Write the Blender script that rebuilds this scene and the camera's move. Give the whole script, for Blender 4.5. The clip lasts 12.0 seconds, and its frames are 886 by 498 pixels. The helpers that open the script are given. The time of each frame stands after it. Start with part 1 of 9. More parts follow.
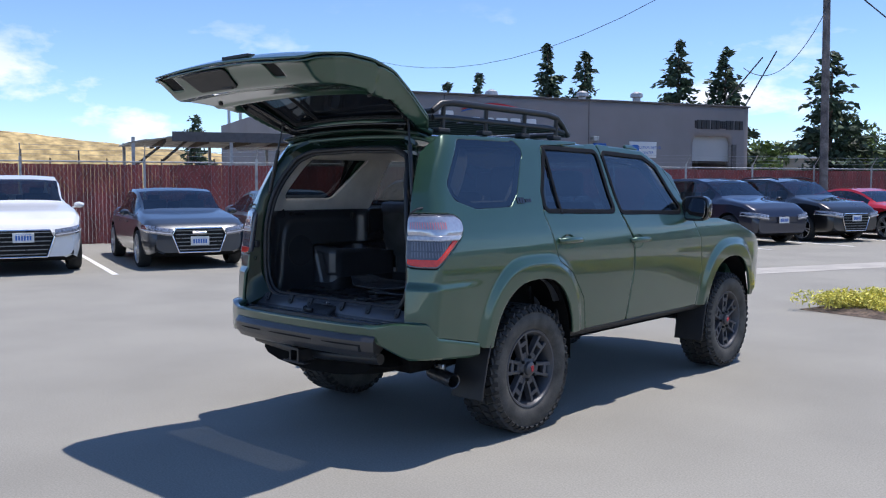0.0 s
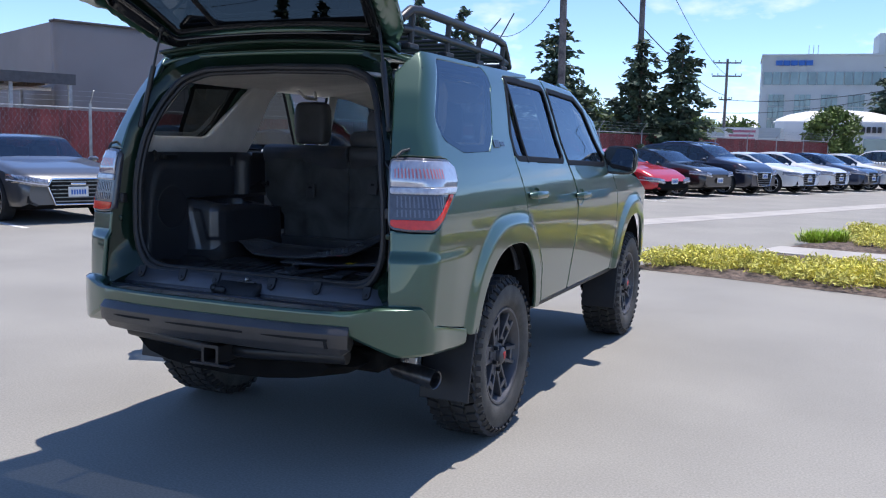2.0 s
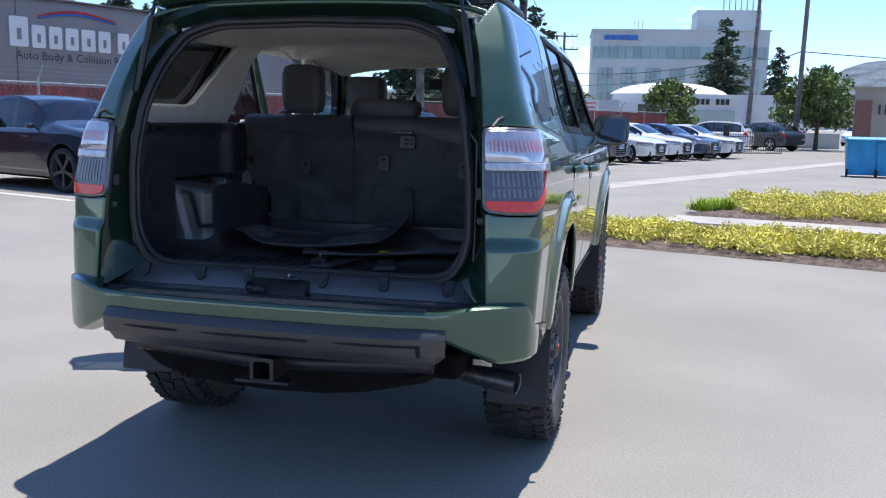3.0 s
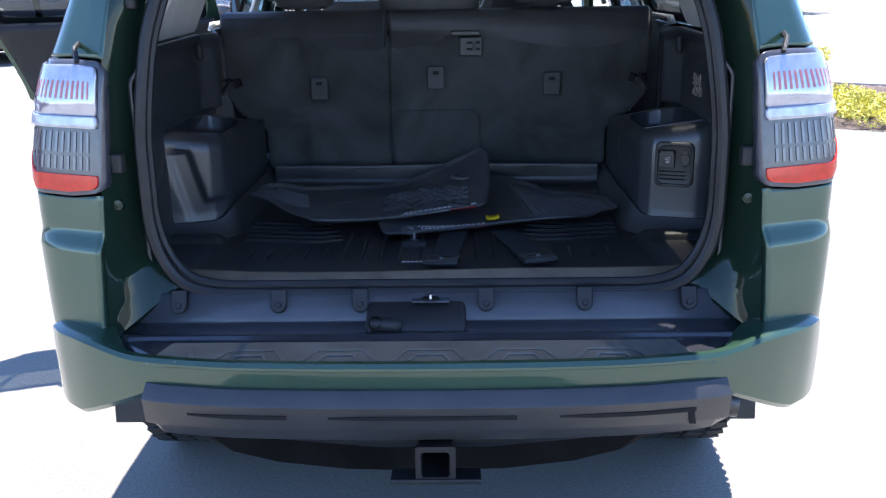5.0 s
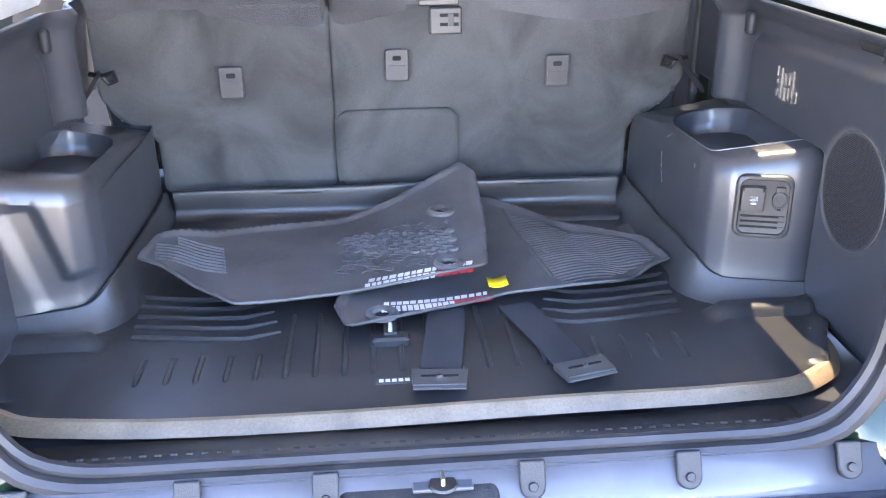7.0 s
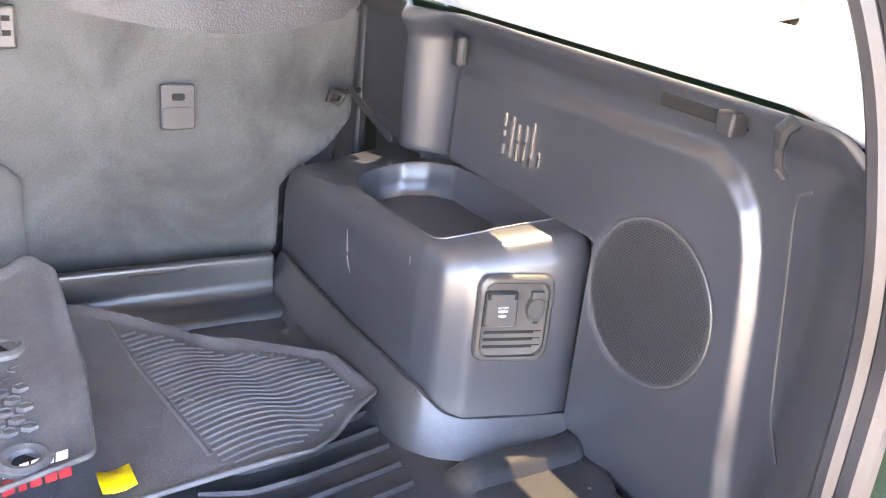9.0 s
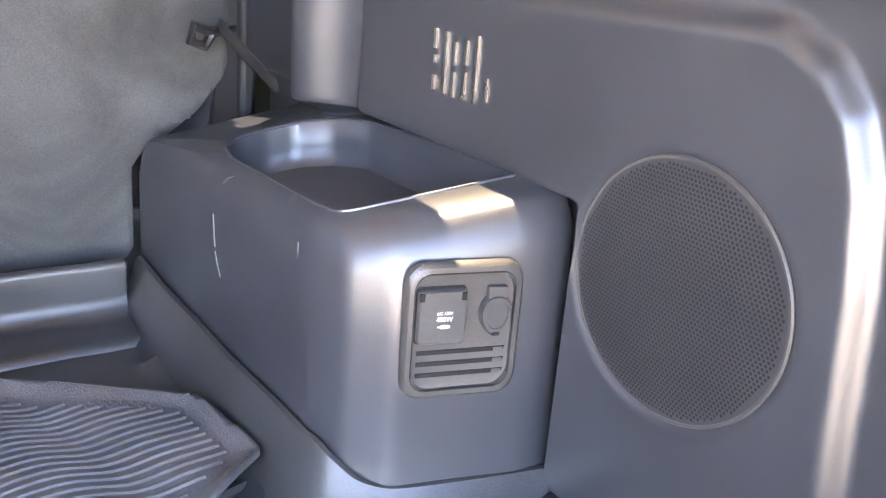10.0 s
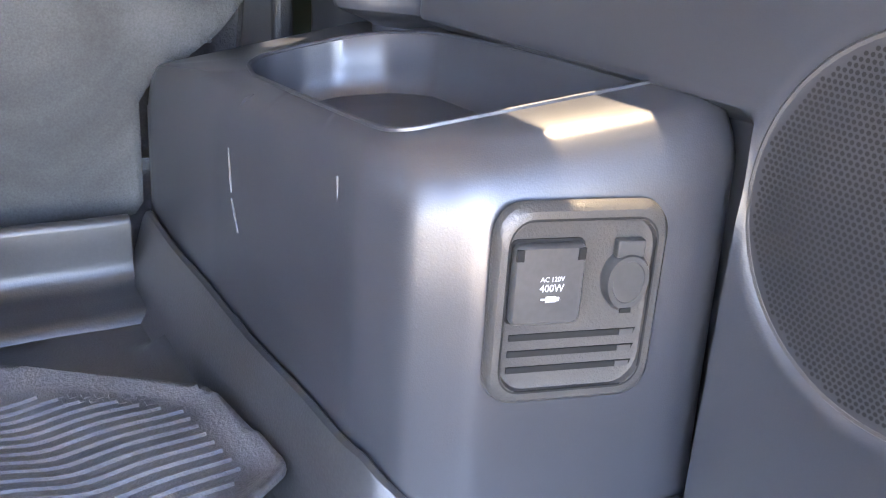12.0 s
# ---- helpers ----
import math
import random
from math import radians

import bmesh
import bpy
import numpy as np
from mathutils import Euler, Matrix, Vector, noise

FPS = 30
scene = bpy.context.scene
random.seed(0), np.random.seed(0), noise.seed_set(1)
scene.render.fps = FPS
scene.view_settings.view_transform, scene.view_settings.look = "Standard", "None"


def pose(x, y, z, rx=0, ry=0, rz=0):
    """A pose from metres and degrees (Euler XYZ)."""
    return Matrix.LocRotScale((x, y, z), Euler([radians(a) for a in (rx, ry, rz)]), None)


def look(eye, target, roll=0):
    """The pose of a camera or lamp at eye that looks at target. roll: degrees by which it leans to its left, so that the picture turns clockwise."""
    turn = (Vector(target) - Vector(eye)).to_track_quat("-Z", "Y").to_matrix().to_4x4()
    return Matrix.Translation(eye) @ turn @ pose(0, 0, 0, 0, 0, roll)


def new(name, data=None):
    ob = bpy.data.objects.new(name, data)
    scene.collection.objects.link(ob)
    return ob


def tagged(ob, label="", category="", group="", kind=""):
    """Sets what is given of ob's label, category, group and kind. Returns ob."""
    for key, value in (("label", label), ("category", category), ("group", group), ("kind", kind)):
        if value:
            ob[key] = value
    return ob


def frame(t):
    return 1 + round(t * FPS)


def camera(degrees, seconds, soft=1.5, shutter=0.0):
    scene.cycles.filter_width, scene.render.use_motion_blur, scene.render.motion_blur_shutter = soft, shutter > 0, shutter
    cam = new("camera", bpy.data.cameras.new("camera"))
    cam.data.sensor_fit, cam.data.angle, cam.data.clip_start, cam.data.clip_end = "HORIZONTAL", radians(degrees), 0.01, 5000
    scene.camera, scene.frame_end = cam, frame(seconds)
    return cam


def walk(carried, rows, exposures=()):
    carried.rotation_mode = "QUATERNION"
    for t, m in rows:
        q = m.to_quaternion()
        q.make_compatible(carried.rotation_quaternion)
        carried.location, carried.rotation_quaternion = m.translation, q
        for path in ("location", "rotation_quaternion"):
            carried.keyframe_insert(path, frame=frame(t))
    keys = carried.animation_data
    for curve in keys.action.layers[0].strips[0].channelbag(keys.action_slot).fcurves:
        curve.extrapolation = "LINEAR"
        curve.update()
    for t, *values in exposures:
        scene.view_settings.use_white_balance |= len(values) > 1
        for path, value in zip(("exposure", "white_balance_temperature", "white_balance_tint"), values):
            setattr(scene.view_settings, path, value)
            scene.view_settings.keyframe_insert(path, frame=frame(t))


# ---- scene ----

cam = camera(52.5, 12.0, soft=1.15)
PATH = [
    (0, (4.248, -4.478, 1.546), (2.906, -3.002, 1.404), -0.0),
    (0.5, (3.978, -4.325, 1.518), (2.656, -2.831, 1.373), 0.2),
    (1, (3.547, -4.231, 1.472), (2.326, -2.655, 1.311), 1.0),
    (1.5, (2.998, -4.216, 1.474), (2.022, -2.484, 1.264), 1.3),
    (2, (2.425, -4.154, 1.439), (1.618, -2.338, 1.209), 1.4),
    (2.5, (1.839, -4.1, 1.44), (1.202, -2.222, 1.187), 1.4),
    (3, (1.338, -3.943, 1.402), (0.874, -2.019, 1.12), 1.2),
    (3.5, (0.881, -3.769, 1.423), (0.529, -1.825, 1.111), 1.0),
    (3.7, (0.732, -3.675, 1.424), (0.426, -1.725, 1.099), 0.7),
    (5.3, (0.048, -2.689, 1.607), (0.044, -0.804, 0.938), -1.2),
    (5.5, (0.038, -2.576, 1.617), (0.058, -0.701, 0.92), -1.3),
    (6, (0.019, -2.381, 1.628), (0.096, -0.527, 0.88), -1.2),
    (6.5, (-0.042, -2.174, 1.626), (0.08, -0.336, 0.849), -0.8),
    (6.7, (-0.068, -2.08, 1.638), (0.065, -0.242, 0.862), -0.8),
    (8.3, (0.011, -1.45, 1.525), (0.332, 0.386, 0.801), 3.4),
    (8.5, (0.006, -1.375, 1.556), (0.519, 0.401, 0.791), 3.8),
    (9, (0.009, -1.217, 1.548), (1.007, 0.353, 0.812), 6.0),
    (9.5, (0.13, -1.047, 1.448), (1.273, 0.435, 0.742), 5.5),
    (10, (0.257, -0.9, 1.35), (1.364, 0.62, 0.666), 4.5),
    (10.5, (0.358, -0.754, 1.244), (1.387, 0.819, 0.563), 4.4),
    (11, (0.451, -0.626, 1.184), (1.461, 0.955, 0.489), 4.1),
    (11.5, (0.456, -0.622, 1.176), (1.467, 0.947, 0.457), 3.8),
    (12, (0.367, -0.697, 1.236), (1.372, 0.869, 0.501), 3.6),
]
EXPOSURES = [(0.0, 0.36, 6050, 14), (2.0, 0.55, 6000, 16), (3.0, 0.72, 6050, 15), (3.7, 0.90, 6050, 15), (5.3, 2.15, 6000, 16), (5.5, 2.52, 6000, 18), (6.0, 3.75, 6400, 20), (6.5, 4.55, 7300, 21), (6.7, 4.74, 7450, 22), (8.3, 5.44, 8200, 25), (9.0, 5.60, 9400, 26), (9.5, 5.46, 9200, 26), (10.0, 5.50, 8900, 25), (12.0, 5.42, 8550, 24)]
walk(cam, [(t, look(eye, target, roll)) for t, eye, target, roll in PATH], EXPOSURES)

# ---------- world, sun ----------
SUN = Vector((0.085, 0.25, 1.0)).normalized()
world = bpy.data.worlds.new("sky")
scene.world = world
world.use_nodes = True
wn = world.node_tree
wn.nodes.clear()
w_out, w_bg, w_sky = (wn.nodes.new(k) for k in ("ShaderNodeOutputWorld", "ShaderNodeBackground", "ShaderNodeTexSky"))
w_sky.sky_type, w_sky.sun_disc = "NISHITA", False
w_sky.sun_elevation = math.asin(SUN.z)
w_sky.sun_rotation = math.atan2(SUN.x, SUN.y)
w_sky.altitude, w_sky.air_density, w_sky.dust_density, w_sky.ozone_density = 10, 0.68, 0.0, 4.5
w_bg.inputs[1].default_value = 0.15
wn.links.new(w_sky.outputs[0], w_bg.inputs[0])
wn.links.new(w_bg.outputs[0], w_out.inputs[0])
sun = new("sun", bpy.data.lights.new("sun", "SUN"))
sun.data.energy, sun.data.angle, sun.data.color = 3.8, radians(0.53), (1.0, 0.93, 0.83)
sun.matrix_world = look(SUN * 50, (0, 0, 0))

# ---------- materials ----------


def mat(name, color, rough=0.5, metal=0.0, vary=0.12, scale=8.0, fine=0.0, fine_scale=220.0, bump=0.0, bump_scale=160.0,
        coat=0.0, coat_rough=0.05, tint=None, emit=None, spec=0.5, rough_vary=0.08, island=0.0, objects=0.0, swirl=0.0):
    """A procedural surface: two scales of variation in colour and roughness, fine relief."""
    m = bpy.data.materials.new(name)
    m.use_nodes = True
    t = m.node_tree
    b = t.nodes["Principled BSDF"]
    co = t.nodes.new("ShaderNodeTexCoord")
    big = t.nodes.new("ShaderNodeTexNoise")
    big.inputs["Scale"].default_value, big.inputs["Detail"].default_value = scale, 5
    big.inputs["Distortion"].default_value = swirl
    t.links.new(co.outputs["Object"], big.inputs["Vector"])
    ramp = t.nodes.new("ShaderNodeMix")
    ramp.data_type = "RGBA"
    c2 = tint or [max(0.0, c * (1 - 2.2 * vary)) for c in color]
    hi = [min(1.0, c * (1 + vary)) for c in color]
    ramp.inputs[6].default_value, ramp.inputs[7].default_value = (*c2, 1), (*hi, 1)
    st = t.nodes.new("ShaderNodeMapRange")
    st.inputs[1].default_value, st.inputs[2].default_value = 0.28, 0.62
    t.links.new(big.outputs["Fac"], st.inputs[0])
    t.links.new(st.outputs[0], ramp.inputs[0])
    out = ramp.outputs[2]
    if fine:
        small = t.nodes.new("ShaderNodeTexNoise")
        small.inputs["Scale"].default_value, small.inputs["Detail"].default_value = fine_scale, 3
        t.links.new(co.outputs["Object"], small.inputs["Vector"])
        sp = t.nodes.new("ShaderNodeMapRange")
        sp.inputs[1].default_value, sp.inputs[2].default_value = 0.3, 0.7
        sp.inputs[3].default_value, sp.inputs[4].default_value = 1 - fine, 1 + fine
        t.links.new(small.outputs["Fac"], sp.inputs[0])
        mul = t.nodes.new("ShaderNodeVectorMath")
        mul.operation = "SCALE"
        t.links.new(out, mul.inputs[0])
        t.links.new(sp.outputs[0], mul.inputs["Scale"])
        out = mul.outputs[0]
    if island or objects:
        src = t.nodes.new("ShaderNodeNewGeometry" if island else "ShaderNodeObjectInfo")
        a = island or objects
        sp = t.nodes.new("ShaderNodeMapRange")
        sp.inputs[3].default_value, sp.inputs[4].default_value = 1 - a, 1 + a
        t.links.new(src.outputs["Random Per Island" if island else "Random"], sp.inputs[0])
        mul = t.nodes.new("ShaderNodeVectorMath")
        mul.operation = "SCALE"
        t.links.new(out, mul.inputs[0])
        t.links.new(sp.outputs[0], mul.inputs["Scale"])
        out = mul.outputs[0]
    t.links.new(out, b.inputs["Base Color"])
    rr = t.nodes.new("ShaderNodeMapRange")
    rr.inputs[3].default_value, rr.inputs[4].default_value = max(0.0, rough - rough_vary), min(1.0, rough + rough_vary)
    t.links.new(big.outputs["Fac"], rr.inputs[0])
    t.links.new(rr.outputs[0], b.inputs["Roughness"])
    b.inputs["Metallic"].default_value = metal
    b.inputs["Specular IOR Level"].default_value = spec
    b.inputs["Coat Weight"].default_value, b.inputs["Coat Roughness"].default_value = coat, coat_rough
    if bump:
        bn = t.nodes.new("ShaderNodeTexNoise")
        bn.inputs["Scale"].default_value, bn.inputs["Detail"].default_value = bump_scale, 4
        t.links.new(co.outputs["Object"], bn.inputs["Vector"])
        bp = t.nodes.new("ShaderNodeBump")
        bp.inputs["Strength"].default_value, bp.inputs["Distance"].default_value = bump, 0.004
        t.links.new(bn.outputs["Fac"], bp.inputs["Height"])
        t.links.new(bp.outputs[0], b.inputs["Normal"])
    if emit:
        b.inputs["Emission Color"].default_value, b.inputs["Emission Strength"].default_value = (*color, 1), emit
    return m


def glass(name, clear, rough=0.02, gloss=0.55, base=0.055):
    """A tinted pane: what it lets through is coloured, and the rest is mirrored by its Fresnel."""
    m = bpy.data.materials.new(name)
    m.use_nodes = True
    t = m.node_tree
    t.nodes.remove(t.nodes["Principled BSDF"])
    tr, gl, mx, fr = (t.nodes.new(k) for k in ("ShaderNodeBsdfTransparent", "ShaderNodeBsdfGlossy", "ShaderNodeMixShader", "ShaderNodeLayerWeight"))
    tr.inputs[0].default_value = (*clear, 1)
    gl.inputs["Roughness"].default_value = rough
    gl.inputs["Color"].default_value = (gloss, gloss, gloss, 1) if isinstance(gloss, float) else (*gloss, 1)
    fr.inputs["Blend"].default_value = 0.5
    fifth, scaled = t.nodes.new("ShaderNodeMath"), t.nodes.new("ShaderNodeMath")
    fifth.operation, scaled.operation = "POWER", "MULTIPLY_ADD"
    fifth.inputs[1].default_value = 5.0
    scaled.inputs[1].default_value, scaled.inputs[2].default_value = 1 - base, base
    t.links.new(fr.outputs["Facing"], fifth.inputs[0])
    t.links.new(fifth.outputs[0], scaled.inputs[0])
    t.links.new(scaled.outputs[0], mx.inputs[0])
    t.links.new(tr.outputs[0], mx.inputs[1])
    t.links.new(gl.outputs[0], mx.inputs[2])
    t.links.new(mx.outputs[0], t.nodes["Material Output"].inputs[0])
    return m


def paint(name, color, rough=0.32, metal=0.25, ior=1.5):
    m = mat(name, color, rough, metal, vary=0.04, scale=2.0, fine=0.10, fine_scale=900, coat=1.0, coat_rough=0.012, rough_vary=0.03)
    m.node_tree.nodes["Principled BSDF"].inputs["Coat IOR"].default_value = ior
    return m


M_GREEN = paint("army green metallic paint", (0.030, 0.076, 0.046), 0.30, 0.35, 1.56)
# the body's green again, darkened: the tailgate opening's shade is in this colour
M_GREEN_SHADED = paint("army green paint with shade in colour", (0.012, 0.027, 0.017), 0.34, 0.1, 1.40)
M_GREEN_SHADED.node_tree.nodes["Principled BSDF"].inputs["Coat Weight"].default_value = 1.0
M_GREEN_SHADED.node_tree.nodes["Principled BSDF"].inputs["Specular IOR Level"].default_value = 0.0
M_BLACK_TRIM = mat("black grained plastic", (0.018, 0.018, 0.019), 0.52, vary=0.15, fine=0.1, bump=0.25, bump_scale=420)
M_CARGO = mat("charcoal moulded cargo plastic", (0.035, 0.037, 0.043), 0.32, spec=0.92, vary=0.10, scale=5, rough_vary=0.05, bump=0.06, bump_scale=800)
M_GLOSS_BLACK = mat("gloss black plastic", (0.012, 0.012, 0.013), 0.16, vary=0.1, coat=0.6)
M_FRAME = mat("matt black window frame", (0.007, 0.007, 0.008), 0.6, vary=0.15, spec=0.15)
M_SATIN_BLACK = mat("satin black steel", (0.016, 0.016, 0.017), 0.38, vary=0.15, fine=0.1)
M_STEP = mat("grey textured step plastic", (0.160, 0.152, 0.132), 0.42, vary=0.12, fine=0.15, bump=0.3, bump_scale=500)
M_LOWER = mat("dark grey lower bumper plastic", (0.034, 0.033, 0.033), 0.30, spec=0.8, vary=0.15, scale=6, fine=0.12, bump=0.2, bump_scale=400)
M_RUBBER = mat("tyre rubber", (0.022, 0.022, 0.022), 0.78, vary=0.25, scale=14, fine=0.2, fine_scale=150, bump=0.3)
M_SIDEWALL = mat("dusty tyre sidewall", (0.055, 0.052, 0.046), 0.72, vary=0.3, scale=9, fine=0.2, fine_scale=120, bump=0.2)
M_RIM = mat("matte graphite wheel paint", (0.070, 0.070, 0.076), 0.42, 0.2, vary=0.12, scale=10, fine=0.08)
M_SEAL = mat("black rubber seal", (0.020, 0.020, 0.022), 0.5, vary=0.2)
M_LINER_BLACK = mat("black wheel-well felt", (0.008, 0.008, 0.008), 0.95, vary=0.2, spec=0.1)
M_HEADLINER = mat("light grey woven headliner", (0.74, 0.71, 0.67), 0.9, vary=0.05, fine=0.08, fine_scale=700, bump=0.2, bump_scale=900)
M_GREYTRIM = mat("light grey pillar plastic", (0.74, 0.72, 0.68), 0.6, vary=0.05, fine=0.05, bump=0.15, bump_scale=500)
M_LEATHER = mat("black vinyl seat cover", (0.055, 0.055, 0.058), 0.5, vary=0.15, scale=7, fine=0.1, bump=0.4, bump_scale=260)
M_CARPET = mat("charcoal seatback carpet", (0.060, 0.063, 0.062), 0.93, vary=0.26, scale=3.2, swirl=1.6, fine=0.16, fine_scale=420, bump=0.3, bump_scale=500)
M_ANCHOR = mat("dark anchor plastic", (0.040, 0.040, 0.042), 0.5, vary=0.1)
# paler and browner than the liner's own rubber
M_LIP = mat("pale rubber edge", (0.27, 0.195, 0.125), 0.5, vary=0.12, scale=14, fine=0.12, bump=0.2, bump_scale=300)
M_LINER = mat("black rubber cargo liner", (0.032, 0.032, 0.033), 0.34, spec=0.6, vary=0.2, scale=6, fine=0.08, bump=0.08, bump_scale=380)
M_MAT = mat("black rubber floor mat", (0.082, 0.082, 0.085), 0.46, vary=0.18, scale=9, fine=0.12, bump=0.3, bump_scale=420)
M_STRAP = mat("black nylon webbing", (0.030, 0.032, 0.038), 0.7, vary=0.15, fine=0.3, fine_scale=600, bump=0.4, bump_scale=700)
M_CHROME = mat("bright chrome", (0.75, 0.75, 0.76), 0.12, 1.0, vary=0.05)
M_STEEL = mat("brushed stainless steel", (0.48, 0.47, 0.45), 0.3, 1.0, vary=0.15, fine=0.1)
M_ALU = mat("silver wheel alloy", (0.62, 0.63, 0.64), 0.3, 0.8, vary=0.08)
M_WHITE_PRINT = mat("white printed ink", (0.78, 0.78, 0.78), 0.5, vary=0.08)
M_RED_PRINT = mat("red printed ink", (0.55, 0.03, 0.04), 0.5, vary=0.1)
M_YELLOW_TAG = mat("yellow plastic tag", (0.80, 0.62, 0.01), 0.4, vary=0.1)
M_SCUFF = mat("pale scratch in plastic", (0.085, 0.085, 0.09), 0.6, vary=0.2, scale=60)
M_GREY_CAP = mat("grey outlet cover", (0.055, 0.054, 0.053), 0.34, vary=0.06, fine=0.08)
M_MESH = mat("dark speaker mesh metal", (0.052, 0.052, 0.057), 0.34, 0.3, vary=0.08)
M_OUTLET = mat("warm grey outlet panel plastic", (0.056, 0.053, 0.050), 0.32, vary=0.08, bump=0.2, bump_scale=500)
M_BEZEL = mat("dark grey outlet bezel", (0.066, 0.063, 0.060), 0.42, vary=0.08, bump=0.2, bump_scale=500)
M_VOID = mat("dark void", (0.006, 0.006, 0.006), 0.9, vary=0.1)
M_EXHAUST = mat("dull exhaust steel", (0.11, 0.11, 0.115), 0.34, 0.8, vary=0.2, scale=30)
M_LENS_RED = mat("red lamp lens", (0.42, 0.022, 0.012), 0.12, vary=0.2, scale=40, coat=0.25)
M_LENS_ORANGE = mat("orange red lamp reflector", (0.68, 0.035, 0.018), 0.12, vary=0.06, scale=60, coat=0.25)
M_LENS_CLEAR = mat("clear silvered lamp lens", (0.52, 0.52, 0.56), 0.10, 0.6, vary=0.06, scale=45, coat=0.25)
M_LENS_PINK = mat("red rib behind clear lens", (0.50, 0.16, 0.17), 0.2, vary=0.05, scale=60, coat=0.25)
M_LENS_SILVER = mat("bright silver lamp band", (0.52, 0.53, 0.57), 0.14, 0.3, vary=0.1, scale=45, coat=0.25)
M_LENS_LED = mat("grey lamp element", (0.17, 0.175, 0.20), 0.15, 0.3, vary=0.05, scale=45, coat=0.25)
M_SILL = mat("satin dark sill plastic", (0.075, 0.077, 0.088), 0.40, vary=0.10, scale=9, coat=0.35)
M_SHELF = mat("glossy dark step plastic", (0.034, 0.035, 0.042), 0.24, vary=0.10, scale=9, coat=0.8)
M_LENS_SMOKE = mat("smoked lamp lens", (0.090, 0.092, 0.108), 0.12, 0.15, vary=0.06, scale=45, coat=0.25)
G_PRIVACY = glass("privacy glass", (0.05, 0.052, 0.05), gloss=(0.75, 0.86, 1.0))
G_QUARTER = glass("privacy glass", (0.165, 0.168, 0.145), gloss=(0.80, 0.90, 1.0), base=0.11)
G_DOOR = glass("tinted door glass", (0.12, 0.13, 0.13), gloss=(0.80, 0.90, 1.0), base=0.11)
G_SHIELD = glass("windscreen glass", (0.80, 0.86, 0.82))
G_CAR = glass("car window glass", (0.40, 0.43, 0.42), gloss=(0.85, 0.93, 1.0), base=0.09)

# ---------- mesh tools ----------


MID = 0.022


